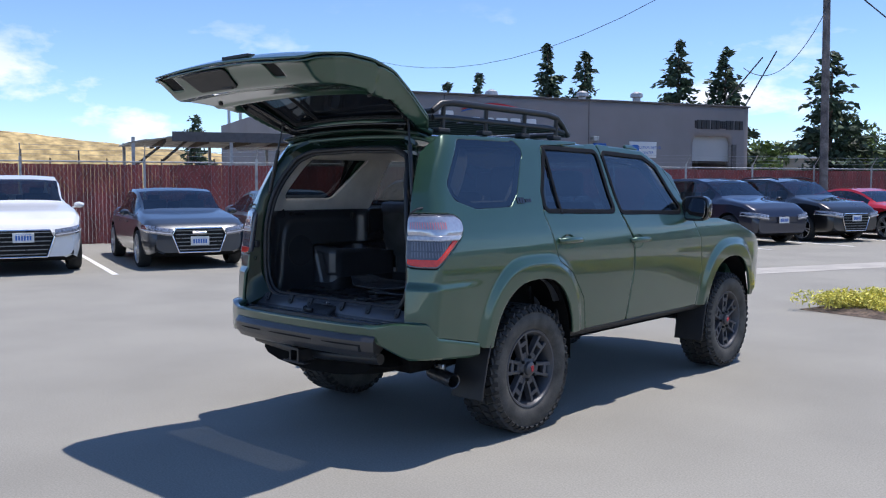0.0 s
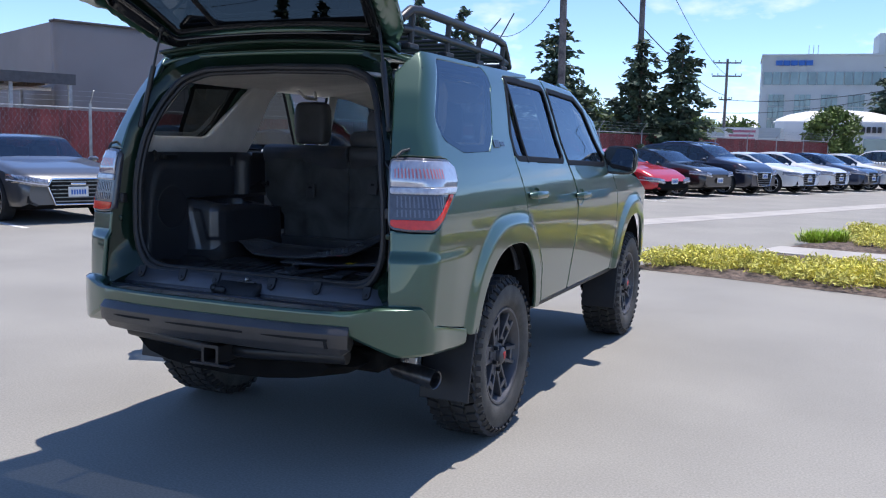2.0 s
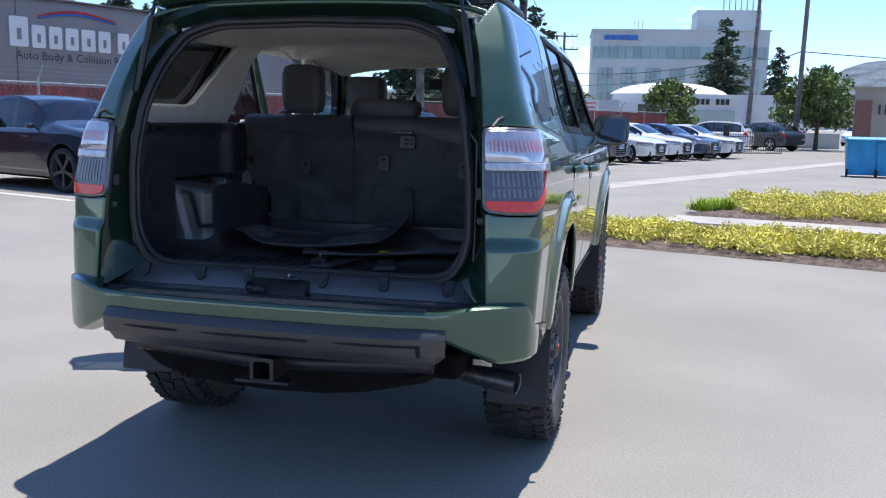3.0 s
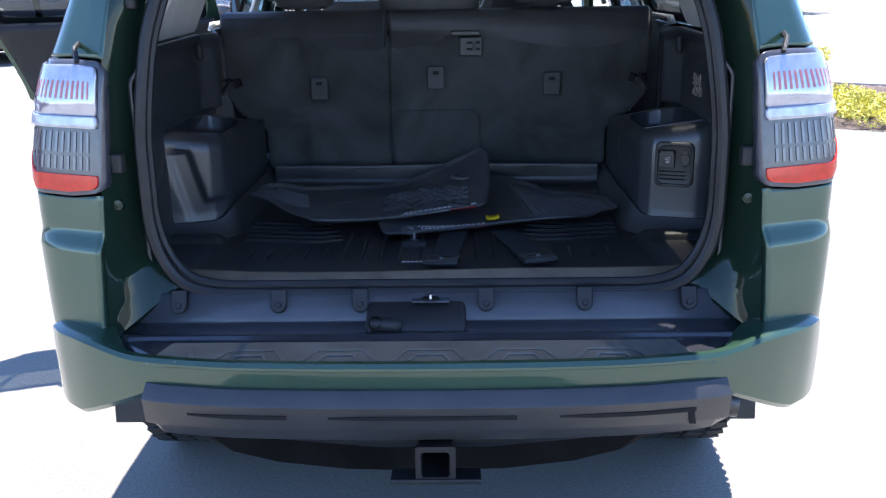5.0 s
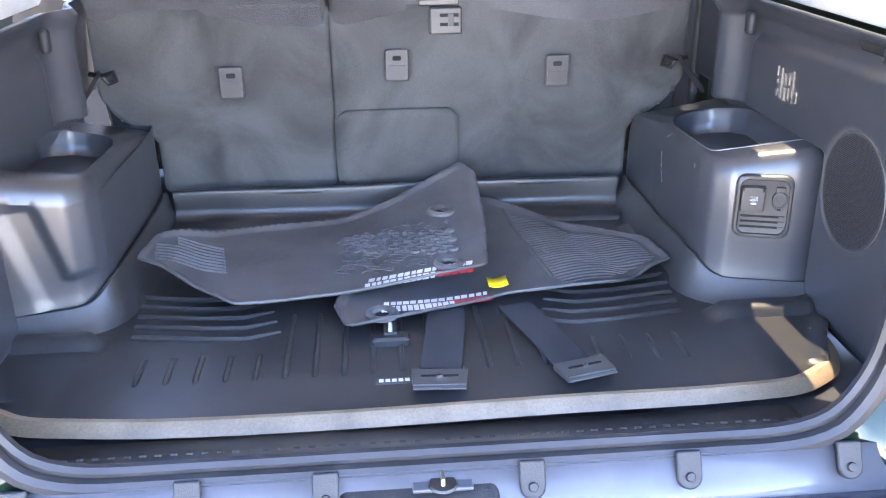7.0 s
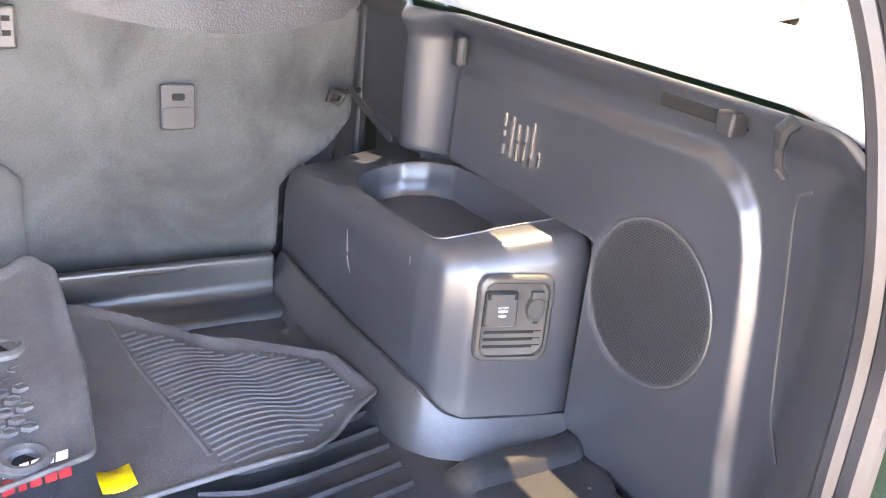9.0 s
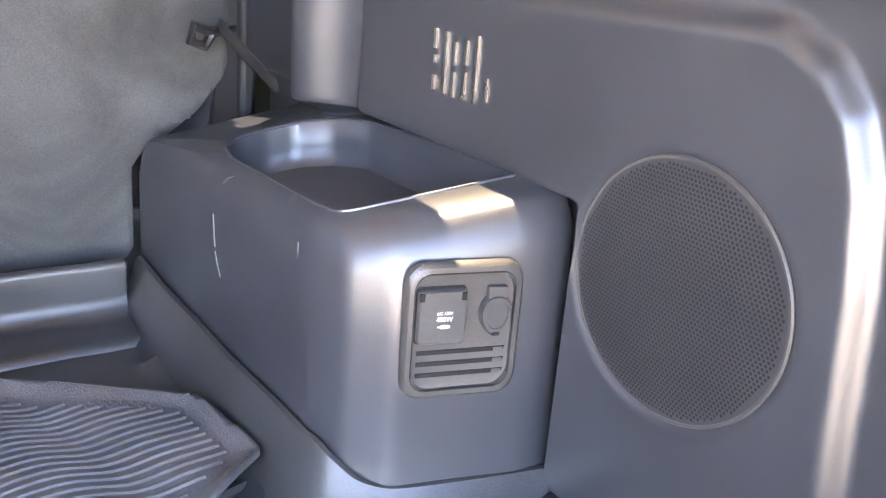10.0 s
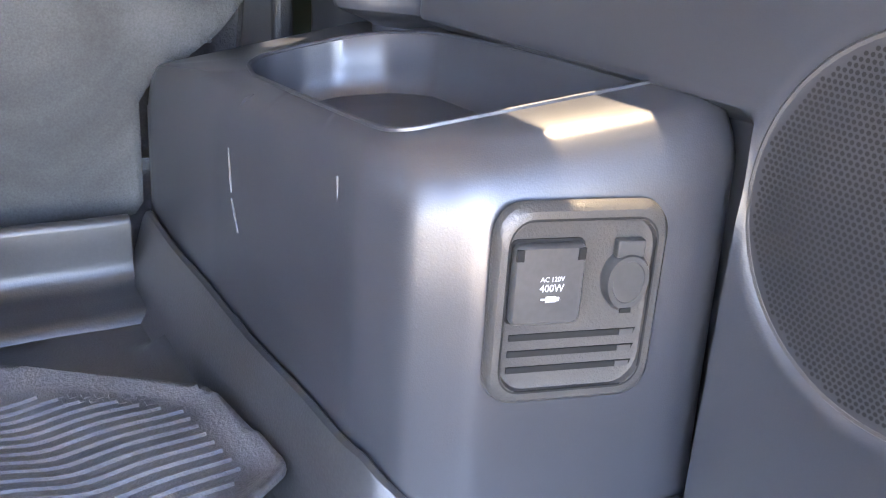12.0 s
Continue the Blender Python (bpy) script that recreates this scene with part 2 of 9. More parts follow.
class G:
    """Gathers points and faces of one mesh."""

    def __init__(self):
        self.v, self.f = [], []

    def add(self, pts, faces, m=None):
        n = len(self.v)
        self.v += [tuple(m @ Vector(p)) for p in pts] if m else [tuple(p) for p in pts]
        self.f += [tuple(i + n for i in q) for q in faces]
        return self

    def box(self, c, size, m=None):
        x, y, z = (s / 2 for s in size)
        pts = [(c[0] + a * x, c[1] + b * y, c[2] + d * z) for d in (-1, 1) for b in (-1, 1) for a in (-1, 1)]
        return self.add(pts, [(0, 2, 3, 1), (4, 5, 7, 6), (0, 1, 5, 4), (2, 6, 7, 3), (0, 4, 6, 2), (1, 3, 7, 5)], m)

    def loft(self, rings, closed=True, caps=True, m=None):
        n, pts = len(rings[0]), [p for r in rings for p in r]
        k = n if closed else n - 1
        faces = [(i * n + j, i * n + (j + 1) % n, (i + 1) * n + (j + 1) % n, (i + 1) * n + j) for i in range(len(rings) - 1) for j in range(k)]
        if caps and closed:
            faces += [tuple(range(n - 1, -1, -1)), tuple(range((len(rings) - 1) * n, len(rings) * n))]
        return self.add(pts, faces, m)

    def tube(self, path, r, n=8, m=None, caps=True, closed=False):
        path = [Vector(p) for p in path]
        rings, up = [], None
        for i, p in enumerate(path):
            if closed:
                d = path[(i + 1) % len(path)] - path[i - 1]
            else:
                d = path[min(i + 1, len(path) - 1)] - path[max(i - 1, 0)]
            d.normalize()
            if up is None:
                up = d.orthogonal().normalized()
            up = (up - d * up.dot(d)).normalized()
            side = d.cross(up)
            q = r[i] if isinstance(r, (list, tuple)) else r
            rings.append([p + (up * math.cos(a) + side * math.sin(a)) * q for a in (2 * math.pi * k / n for k in range(n))])
        if closed:
            rings.append(rings[0])
        return self.loft(rings, caps=caps and not closed, m=m)

    def lathe(self, profile, n=24, m=None, caps=False):
        """Points (radius, height) turned round z."""
        rings = [[(r * math.cos(2 * math.pi * k / n), r * math.sin(2 * math.pi * k / n), z) for k in range(n)] for r, z in profile]
        return self.loft(rings, caps=caps, m=m)

    def prism(self, poly, z0, z1, m=None):
        n = len(poly)
        pts = [(x, y, z0) for x, y in poly] + [(x, y, z1) for x, y in poly]
        faces = [tuple(range(n - 1, -1, -1)), tuple(range(n, 2 * n))] + [(i, (i + 1) % n, n + (i + 1) % n, n + i) for i in range(n)]
        return self.add(pts, faces, m)

    def sheet(self, u0, u1, v0, v1, h, inside, to3d):
        """A surface patch cut out by inside(u, v) >= 0 and laid into space by to3d."""
        nu, nv = max(2, round((u1 - u0) / h) + 1), max(2, round((v1 - v0) / h) + 1)
        us, vs = np.linspace(u0, u1, nu), np.linspace(v0, v1, nv)
        uu, vv = np.meshgrid(us, vs, indexing="ij")
        d = inside(uu, vv) + 1e-7
        ids, flat, faces = {}, [], []

        def corner(i, j):
            if (i, j) not in ids:
                ids[i, j] = len(flat)
                flat.append((us[i], vs[j]))
            return ids[i, j]

        def between(a, b):
            key = (min(a, b), max(a, b), 0)
            if key not in ids:
                da, db = d[a], d[b]
                k = da / (da - db)
                ids[key] = len(flat)
                flat.append((us[a[0]] * (1 - k) + us[b[0]] * k, vs[a[1]] * (1 - k) + vs[b[1]] * k))
            return ids[key]

        live = d >= 0
        for i in range(nu - 1):
            for j in range(nv - 1):
                cs = ((i, j), (i + 1, j), (i + 1, j + 1), (i, j + 1))
                s = [live[c] for c in cs]
                if not any(s):
                    continue
                ring = []
                for k in range(4):
                    a, b = cs[k], cs[(k + 1) % 4]
                    if s[k]:
                        ring.append(corner(*a))
                    if s[k] != s[(k + 1) % 4]:
                        ring.append(between(a, b))
                ring = [q for n, q in enumerate(ring) if q != ring[n - 1]]
                if len(ring) > 2:
                    faces.append(tuple(ring))
        if not flat:
            return self
        fu, fv = np.array(flat).T
        x, y, z = np.broadcast_arrays(*to3d(fu, fv))
        return self.add(np.stack([x, y, z], 1).tolist(), faces)

    def mirrored(self):
        g = G()
        g.v = [(2 * MID - x, y, z) for x, y, z in self.v]
        g.f = [q[::-1] for q in self.f]
        return g


def within(poly, r=0.0):
    """Distance inside a polygon, its corners rounded by r."""
    p = np.array(poly, float)
    area = np.sum(p[:, 0] * np.roll(p[:, 1], -1) - np.roll(p[:, 0], -1) * p[:, 1])
    if area < 0:
        p = p[::-1]
    if r:
        e = np.roll(p, -1, 0) - p
        nrm = np.stack([-e[:, 1], e[:, 0]], 1) / np.linalg.norm(e, axis=1)[:, None]
        q = p + nrm * r
        out = []
        for i in range(len(p)):
            a, da, b, db = q[i - 1], e[i - 1], q[i], e[i]
            den = da[0] * db[1] - da[1] * db[0]
            out.append(b if abs(den) < 1e-9 else a + da * (((b - a)[0] * db[1] - (b - a)[1] * db[0]) / den))
        p = np.array(out)

    def f(u, v):
        best, sign = np.full(u.shape, 1e9), np.zeros(u.shape, bool)
        for i in range(len(p)):
            a, b = p[i - 1], p[i]
            ex, ey = b - a
            k = np.clip(((u - a[0]) * ex + (v - a[1]) * ey) / (ex * ex + ey * ey + 1e-12), 0, 1)
            best = np.minimum(best, np.hypot(u - a[0] - k * ex, v - a[1] - k * ey))
            with np.errstate(divide="ignore", invalid="ignore"):
                sign ^= ((a[1] > v) != (b[1] > v)) & (u < (b[0] - a[0]) * (v - a[1]) / (b[1] - a[1] + 1e-15) + a[0])
        return np.where(sign, best, -best) + r

    return f


def rounded(w, h, r, n=5, cx=0.0, cy=0.0):
    """The outline of a rounded rectangle."""
    out = []
    for k, (sx, sy) in enumerate(((1, 1), (-1, 1), (-1, -1), (1, -1))):
        for i in range(n + 1):
            a = math.pi / 2 * (k + i / n)
            out.append((cx + sx * (w / 2 - r) + r * math.cos(a), cy + sy * (h / 2 - r) + r * math.sin(a)))
    return out


def link(name, g, material, bevel=0.0, seg=2, solid=0.0, offset=-1.0, sharp=38, recalc=True, smooth=True, subsurf=0):
    me = bpy.data.meshes.new(name)
    me.from_pydata(g.v, [], g.f)
    for m in material if isinstance(material, (list, tuple)) else [material]:
        me.materials.append(m)
    if recalc:
        bm = bmesh.new()
        bm.from_mesh(me)
        bmesh.ops.recalc_face_normals(bm, faces=bm.faces)
        bm.to_mesh(me)
        bm.free()
    if smooth:
        me.polygons.foreach_set("use_smooth", [True] * len(me.polygons))
        me.set_sharp_from_angle(angle=radians(sharp))
    me.update()
    ob = new(name, me)
    if solid:
        s = ob.modifiers.new("thick", "SOLIDIFY")
        s.thickness, s.offset = solid, offset
    if bevel:
        b = ob.modifiers.new("edge", "BEVEL")
        b.width, b.segments, b.limit_method, b.angle_limit = bevel, seg, "ANGLE", radians(40)
        b.harden_normals = False
    if subsurf:
        b = ob.modifiers.new("round", "SUBSURF")
        b.levels = b.render_levels = subsurf
    return ob


def part(name, g, material, parent, label="", **kw):
    ob = link(name, g, material, **kw)
    ob.parent = parent
    return tagged(ob, label)


def thing(name, label, category, group="", at=None, kind=""):
    ob = new(name)
    ob.empty_display_size = 0.2
    if at is not None:
        ob.matrix_world = at
    return tagged(ob, label, category, group, kind)


def solo(name, g, material, label, category, group="", kind="", at=None, **kw):
    ob = link(name, g, material, **kw)
    if at is not None:
        ob.matrix_world = at
    return tagged(ob, label, category, group, kind)


def text_mesh(words, size):
    """The outline letters of the built-in font as points and faces, in the plane z = 0, centred."""
    cu = bpy.data.curves.new("words", "FONT")
    cu.body, cu.size, cu.align_x, cu.align_y, cu.extrude, cu.resolution_u = words, size, "CENTER", "CENTER", 0.0, 2
    ob = bpy.data.objects.new("words", cu)
    scene.collection.objects.link(ob)
    me = bpy.data.meshes.new_from_object(ob.evaluated_get(bpy.context.evaluated_depsgraph_get()))
    g = G().add([tuple(v.co) for v in me.vertices], [tuple(q.vertices) for q in me.polygons])
    bpy.data.objects.remove(ob)
    bpy.data.curves.remove(cu)
    bpy.data.meshes.remove(me)
    return g


def smooth_table(xs, ys, blur):
    """A rounded curve through (xs, ys)."""
    t = np.linspace(xs[0] - 0.3, xs[-1] + 0.3, 1200)
    y = np.interp(t, xs, ys)
    lo, hi = (ys[1] - ys[0]) / (xs[1] - xs[0]), (ys[-1] - ys[-2]) / (xs[-1] - xs[-2])
    y = np.where(t < xs[0], ys[0] + (t - xs[0]) * lo, np.where(t > xs[-1], ys[-1] + (t - xs[-1]) * hi, y))
    n = max(1, int(blur / (t[1] - t[0])))
    pad = np.pad(y, n, mode="edge")
    y = np.convolve(pad, np.ones(2 * n + 1) / (2 * n + 1), "valid")
    return lambda q: np.interp(q, t, y)


def minus(*fs):
    return np.minimum.reduce([fs[0]] + [-f for f in fs[1:]])

# ---------- ground ----------
M_ASPHALT = mat("sun-bleached asphalt", (0.268, 0.256, 0.222), 0.86, vary=0.07, scale=0.6, fine=0.16, fine_scale=90, bump=0.35, bump_scale=140)
M_CONCRETE = mat("pale concrete", (0.40, 0.375, 0.335), 0.85, vary=0.08, scale=1.5, fine=0.08, fine_scale=60, bump=0.3, bump_scale=90)
M_LINE = mat("white road paint", (0.74, 0.73, 0.70), 0.7, vary=0.12, scale=6, fine=0.12, fine_scale=50)
solo("ground", G().add([(-700, -300, 0), (700, -300, 0), (700, 900, 0), (-700, 900, 0)], [(0, 1, 2, 3)]), M_ASPHALT, "sun-bleached grey asphalt car park", "ground", kind="structure", recalc=False)

M_MULCH = mat("brown bark mulch", (0.125, 0.092, 0.070), 0.95, vary=0.35, scale=12, fine=0.45, fine_scale=45, bump=1.0, bump_scale=60)
M_LEAF_Y = mat("yellow green leaves", (0.70, 0.64, 0.13), 0.6, vary=0.15, scale=3, island=0.35)
M_LEAF_G = mat("bright green blades", (0.34, 0.46, 0.04), 0.6, vary=0.2, scale=3, island=0.35)
M_TWIG = mat("brown twigs", (0.10, 0.07, 0.045), 0.9, vary=0.3)
M_NEEDLE = mat("dark conifer needles", (0.066, 0.098, 0.054), 0.75, vary=0.3, scale=1.2, island=0.45)
M_LEAF_B = mat("mid green broad leaves", (0.12, 0.17, 0.035), 0.65, vary=0.25, scale=1.0, island=0.4)
M_BARK = mat("grey brown bark", (0.13, 0.095, 0.07), 0.95, vary=0.3, fine=0.3, fine_scale=30)
M_REDSLAT = mat("dark red fence slats", (0.24, 0.045, 0.040), 0.6, vary=0.15, scale=2, island=0.22)
M_GALV = mat("galvanised steel", (0.42, 0.42, 0.42), 0.5, 0.6, vary=0.15)
M_STUCCO = mat("taupe grey stucco wall", (0.270, 0.245, 0.242), 0.9, vary=0.06, scale=0.5, fine=0.05, bump=0.2, bump_scale=40)
M_STUCCO_D = mat("dark taupe trim", (0.125, 0.115, 0.112), 0.85, vary=0.08)
M_SHUTTER = mat("pale roller shutter", (0.42, 0.42, 0.42), 0.5, vary=0.03, scale=0.7)
M_ROOFTIN = mat("weathered tin roofing", (0.33, 0.29, 0.24), 0.6, 0.2, vary=0.3, scale=2)
M_TAN = mat("tan painted block wall", (0.34, 0.305, 0.26), 0.9, vary=0.06, scale=0.6)
M_BROWN = mat("red brown panel", (0.20, 0.10, 0.075), 0.8, vary=0.1)
M_OFFICE = mat("pale grey office cladding", (0.46, 0.50, 0.51), 0.7, vary=0.04, scale=0.2)
M_WINBLUE = mat("blue green office glazing", (0.16, 0.24, 0.25), 0.12, 0.0, vary=0.12, scale=0.4, objects=0.2, coat=1.0)
M_WHITEWALL = mat("white painted wall", (0.74, 0.73, 0.71), 0.8, vary=0.05, scale=0.5)
M_BIN_BLUE = mat("blue bin plastic", (0.018, 0.26, 0.52), 0.5, vary=0.12, scale=3)
M_BIN_BLACK = mat("black bin plastic", (0.015, 0.015, 0.017), 0.5, vary=0.12)
M_POLEWOOD = mat("weathered utility pole wood", (0.17, 0.15, 0.14), 0.9, vary=0.25, scale=3, fine=0.25, fine_scale=20)
M_WIRE = mat("black cable", (0.03, 0.03, 0.03), 0.7, vary=0.1)
M_DRYGRASS = mat("dry golden hillside grass", (0.42, 0.31, 0.14), 0.95, vary=0.2, scale=0.10, fine=0.5, fine_scale=0.55)
# distance haze is mixed into the hills' blue-grey base colour
M_FARHILL = mat("wooded far hill with haze in colour", (0.105, 0.135, 0.155), 0.95, vary=0.25, scale=0.03, fine=0.3, fine_scale=0.15)
M_BLUELETTER = mat("blue sign letters", (0.03, 0.13, 0.45), 0.5, vary=0.05)
M_DARKLETTER = mat("dark sign letters", (0.035, 0.033, 0.033), 0.6, vary=0.05)
M_PINK = mat("faded pink sign print", (0.55, 0.18, 0.24), 0.7, vary=0.1)
M_PLATE = mat("white number plate", (0.70, 0.70, 0.68), 0.5, vary=0.06)
M_IRON = mat("black painted iron", (0.02, 0.02, 0.02), 0.5, vary=0.15)

D, H = Vector((0.400, 0.9165, 0)), Vector((0.9165, -0.400, 0))
ROW = Vector((-11.5, 5.2, 0))
YAW_D = math.degrees(math.atan2(-D.x, D.y))
YAW_H = math.degrees(math.atan2(-H.x, H.y))


def along(s, back=0.0, z=0.0):
    """A place in the parking row: s metres along it, back metres behind the front axles."""
    p = ROW + D * s - H * back
    return Vector((p.x, p.y, z))


def polar(x, y, az, dist, z=0.0):
    a = radians(az)
    return Vector((x + dist * math.sin(a), y + dist * math.cos(a), z))


def strip(a, b, w, z0, z1, g=None):
    a, b = Vector(a), Vector(b)
    n = (b - a).normalized().cross(Vector((0, 0, 1))) * w / 2
    n.z = 0
    q = [a - n, b - n, b + n, a + n]
    return (g or G()).add([(p.x, p.y, z) for z in (z0, z1) for p in q], [(0, 3, 2, 1), (4, 5, 6, 7), (0, 1, 5, 4), (1, 2, 6, 5), (2, 3, 7, 6), (3, 0, 4, 7)])


# concrete gutter, bay lines
gut = Vector((-1.95, 12.25, 0))
for n in range(14):
    a = gut + D * (n * 3.6 - 4.5)
    solo("gutter_slab", strip(a, a + D * 3.585, 0.85, -0.02, 0.004), M_CONCRETE, "pale concrete gutter slab in the asphalt", "gutter", "gutter slabs", kind="structure")
BAYS = [-4.4, -1.55, 1.45, 4.55, 7.7, 10.6, 13.4, 16.15, 18.9, 21.55, 24.25, 26.95, 29.65, 32.35, 35.05]
for s in BAYS:
    hh = Vector((0.943, -0.333, 0)) if s < 8 else H
    solo("bay_line", strip(along(s) - hh * 4.6, along(s) + hh * 1.9, 0.10, -0.01, 0.004), M_LINE, "worn white parking bay line", "road marking", "parking bay lines", kind="structure")

# planted beds with a concrete path between
BED_A = [(0.02, 6.72), (1.2, 6.45), (2.6, 6.02), (3.8, 5.62), (7.0, 4.5), (14.0, 2.2), (14.6, 4.6), (7.6, 7.2), (4.6, 8.72), (1.28, 9.30), (0.6, 8.1)]
BED_B = [(1.62, 10.45), (2.6, 10.1), (5.3, 9.55), (6.1, 12.6), (5.0, 14.2), (3.35, 15.05), (2.3, 12.6)]
PATH_SLABS = [[(1.30, 9.33), (4.62, 8.75), (4.95, 9.55), (1.60, 10.28)], [(4.62, 8.75), (7.62, 7.22), (8.6, 8.6), (4.95, 9.55)], [(4.95, 9.55), (8.6, 8.6), (10.5, 13.2), (6.2, 12.7)], [(6.2, 12.7), (10.5, 13.2), (11.5, 16.0), (3.4, 15.9), (3.38, 15.15), (5.1, 14.3)]]
for q in PATH_SLABS:
    solo("pavement_slab", G().prism(q, -0.02, 0.05), M_CONCRETE, "pale concrete footpath between planted beds", "pavement", "pavement slabs", kind="structure", bevel=0.01)
f_a, f_b = within(BED_A, 0.05), within(BED_B, 0.05)


def mulch(f, u0, u1, v0, v1, name):
    def up(x, y):
        e = np.clip(f(x, y) / 0.25, 0, 1)
        bumps = 0.012 * np.sin(x * 23 + y * 9) * np.sin(y * 31 - x * 7) + 0.01 * np.sin(x * 61) * np.sin(y * 53)
        return x, y, 0.004 + e * (0.055 + bumps)
    solo("mulch_bed", G().sheet(u0, u1, v0, v1, 0.06, f, up), M_MULCH, "brown bark mulch bed beside the asphalt", "planting bed", kind="structure")


mulch(f_a, -0.1, 14.7, 2.1, 9.4, "a")
mulch(f_b, 1.5, 6.2, 9.4, 15.2, "b")
rng = np.random.default_rng(5)


def leaf_cloud(centres, radii, per, size, flat=0.6, up=0.0):
    """Many small leaves round clump centres, thickest at the clumps' skins."""
    g = G()
    pts, faces = [], []
    for (cx, cy, cz), (rx, ry, rz) in zip(centres, radii):
        n = per
        d = rng.normal(size=(n, 3))
        d /= np.linalg.norm(d, axis=1)[:, None]
        d[:, 2] = np.abs(d[:, 2]) if up else d[:, 2]
        k = rng.uniform(0.55, 1.08, n)[:, None]
        p = np.array([cx, cy, cz]) + d * k * np.array([rx, ry, rz])
        a = rng.normal(size=(n, 3)) + d * 0.6
        a /= np.linalg.norm(a, axis=1)[:, None]
        b = np.cross(a, rng.normal(size=(n, 3)))
        b /= np.linalg.norm(b, axis=1)[:, None]
        s = size * rng.uniform(0.6, 1.3, n)[:, None]
        base = len(pts)
        quad = np.stack([p - a * s, p + b * s * flat * 0.5, p + a * s, p - b * s * flat * 0.5], 1).reshape(-1, 3)
        pts += quad.tolist()
        faces += [(base + 4 * i, base + 4 * i + 1, base + 4 * i + 2, base + 4 * i + 3) for i in range(n)]
    return g.add(pts, faces)


def fill(f, u0, u1, v0, v1, n, margin):
    out = []
    while len(out) < n:
        x, y = rng.uniform(u0, u1), rng.uniform(v0, v1)
        if float(f(np.array(x), np.array(y))) > margin:
            out.append((x, y))
    return out


def shrubs(spots, hgt, per, label):
    for x, y in spots:
        r = rng.uniform(0.20, 0.34)
        h = hgt * rng.uniform(0.7, 1.15)
        sub = [(x + rng.normal() * r * 0.45, y + rng.normal() * r * 0.45, 0.05 + h * rng.uniform(0.25, 0.6)) for _ in range(6)]
        t = thing("shrub", label, "shrub", "yellow shrubs")
        rad = [(r * 0.62, r * 0.62, h * 0.45)] * 6
        tagged(part("foliage", leaf_cloud(sub, rad, per, 0.030), M_LEAF_Y, t, smooth=False, recalc=False), kind="stuff")
        g = G()
        for cx, cy, cz in sub[:4]:
            g.tube([(x, y, 0.03), ((x + cx) / 2, (y + cy) / 2, cz * 0.6), (cx, cy, cz)], [0.006, 0.005, 0.003], 5)
        part("stems", g, M_TWIG, t)


near_a = [(x, y) for x, y in fill(f_a, 0.2, 7.5, 4.4, 9.3, 260, 0.30) if y < 6.72 - 0.30 * x + 1.15 + 0.1 * x]
shrubs(near_a, 0.21, 120, "low yellow-green leafy shrub in the mulch bed")
shrubs(fill(f_a, 7.5, 14.4, 2.3, 7.2, 30, 0.35), 0.4, 60, "low yellow-green leafy shrub in the mulch bed")
shrubs([p for p in fill(f_b, 2.6, 6.1, 10.4, 13.6, 46, 0.28)], 0.30, 110, "yellow-green leafy shrub in the far mulch bed")
for x, y in ((2.02, 11.25), (2.35, 11.55)):
    t = thing("grass_tuft", "bright green tufted grass plant in mulch", "ornamental grass", "grass tufts")
    g = G()
    for _ in range(620):
        a, ln = rng.uniform(0, 2 * math.pi), rng.uniform(0.16, 0.30)
        lean = rng.uniform(0.3, 1.0)
        o = Vector((x + rng.normal() * 0.10, y + rng.normal() * 0.10, 0.05))
        tip = o + Vector((math.cos(a) * ln * lean, math.sin(a) * ln * lean, ln * (1.05 - lean * 0.6)))
        mid = o.lerp(tip, 0.5) + Vector((0, 0, ln * 0.12))
        w = Vector((-math.sin(a), math.cos(a), 0)) * 0.005
        g.add([o - w, o + w, mid + w, mid - w, tip], [(0, 1, 2, 3), (3, 2, 4)])
    tagged(part("foliage", g, M_LEAF_G, t, smooth=False, recalc=False), kind="stuff")

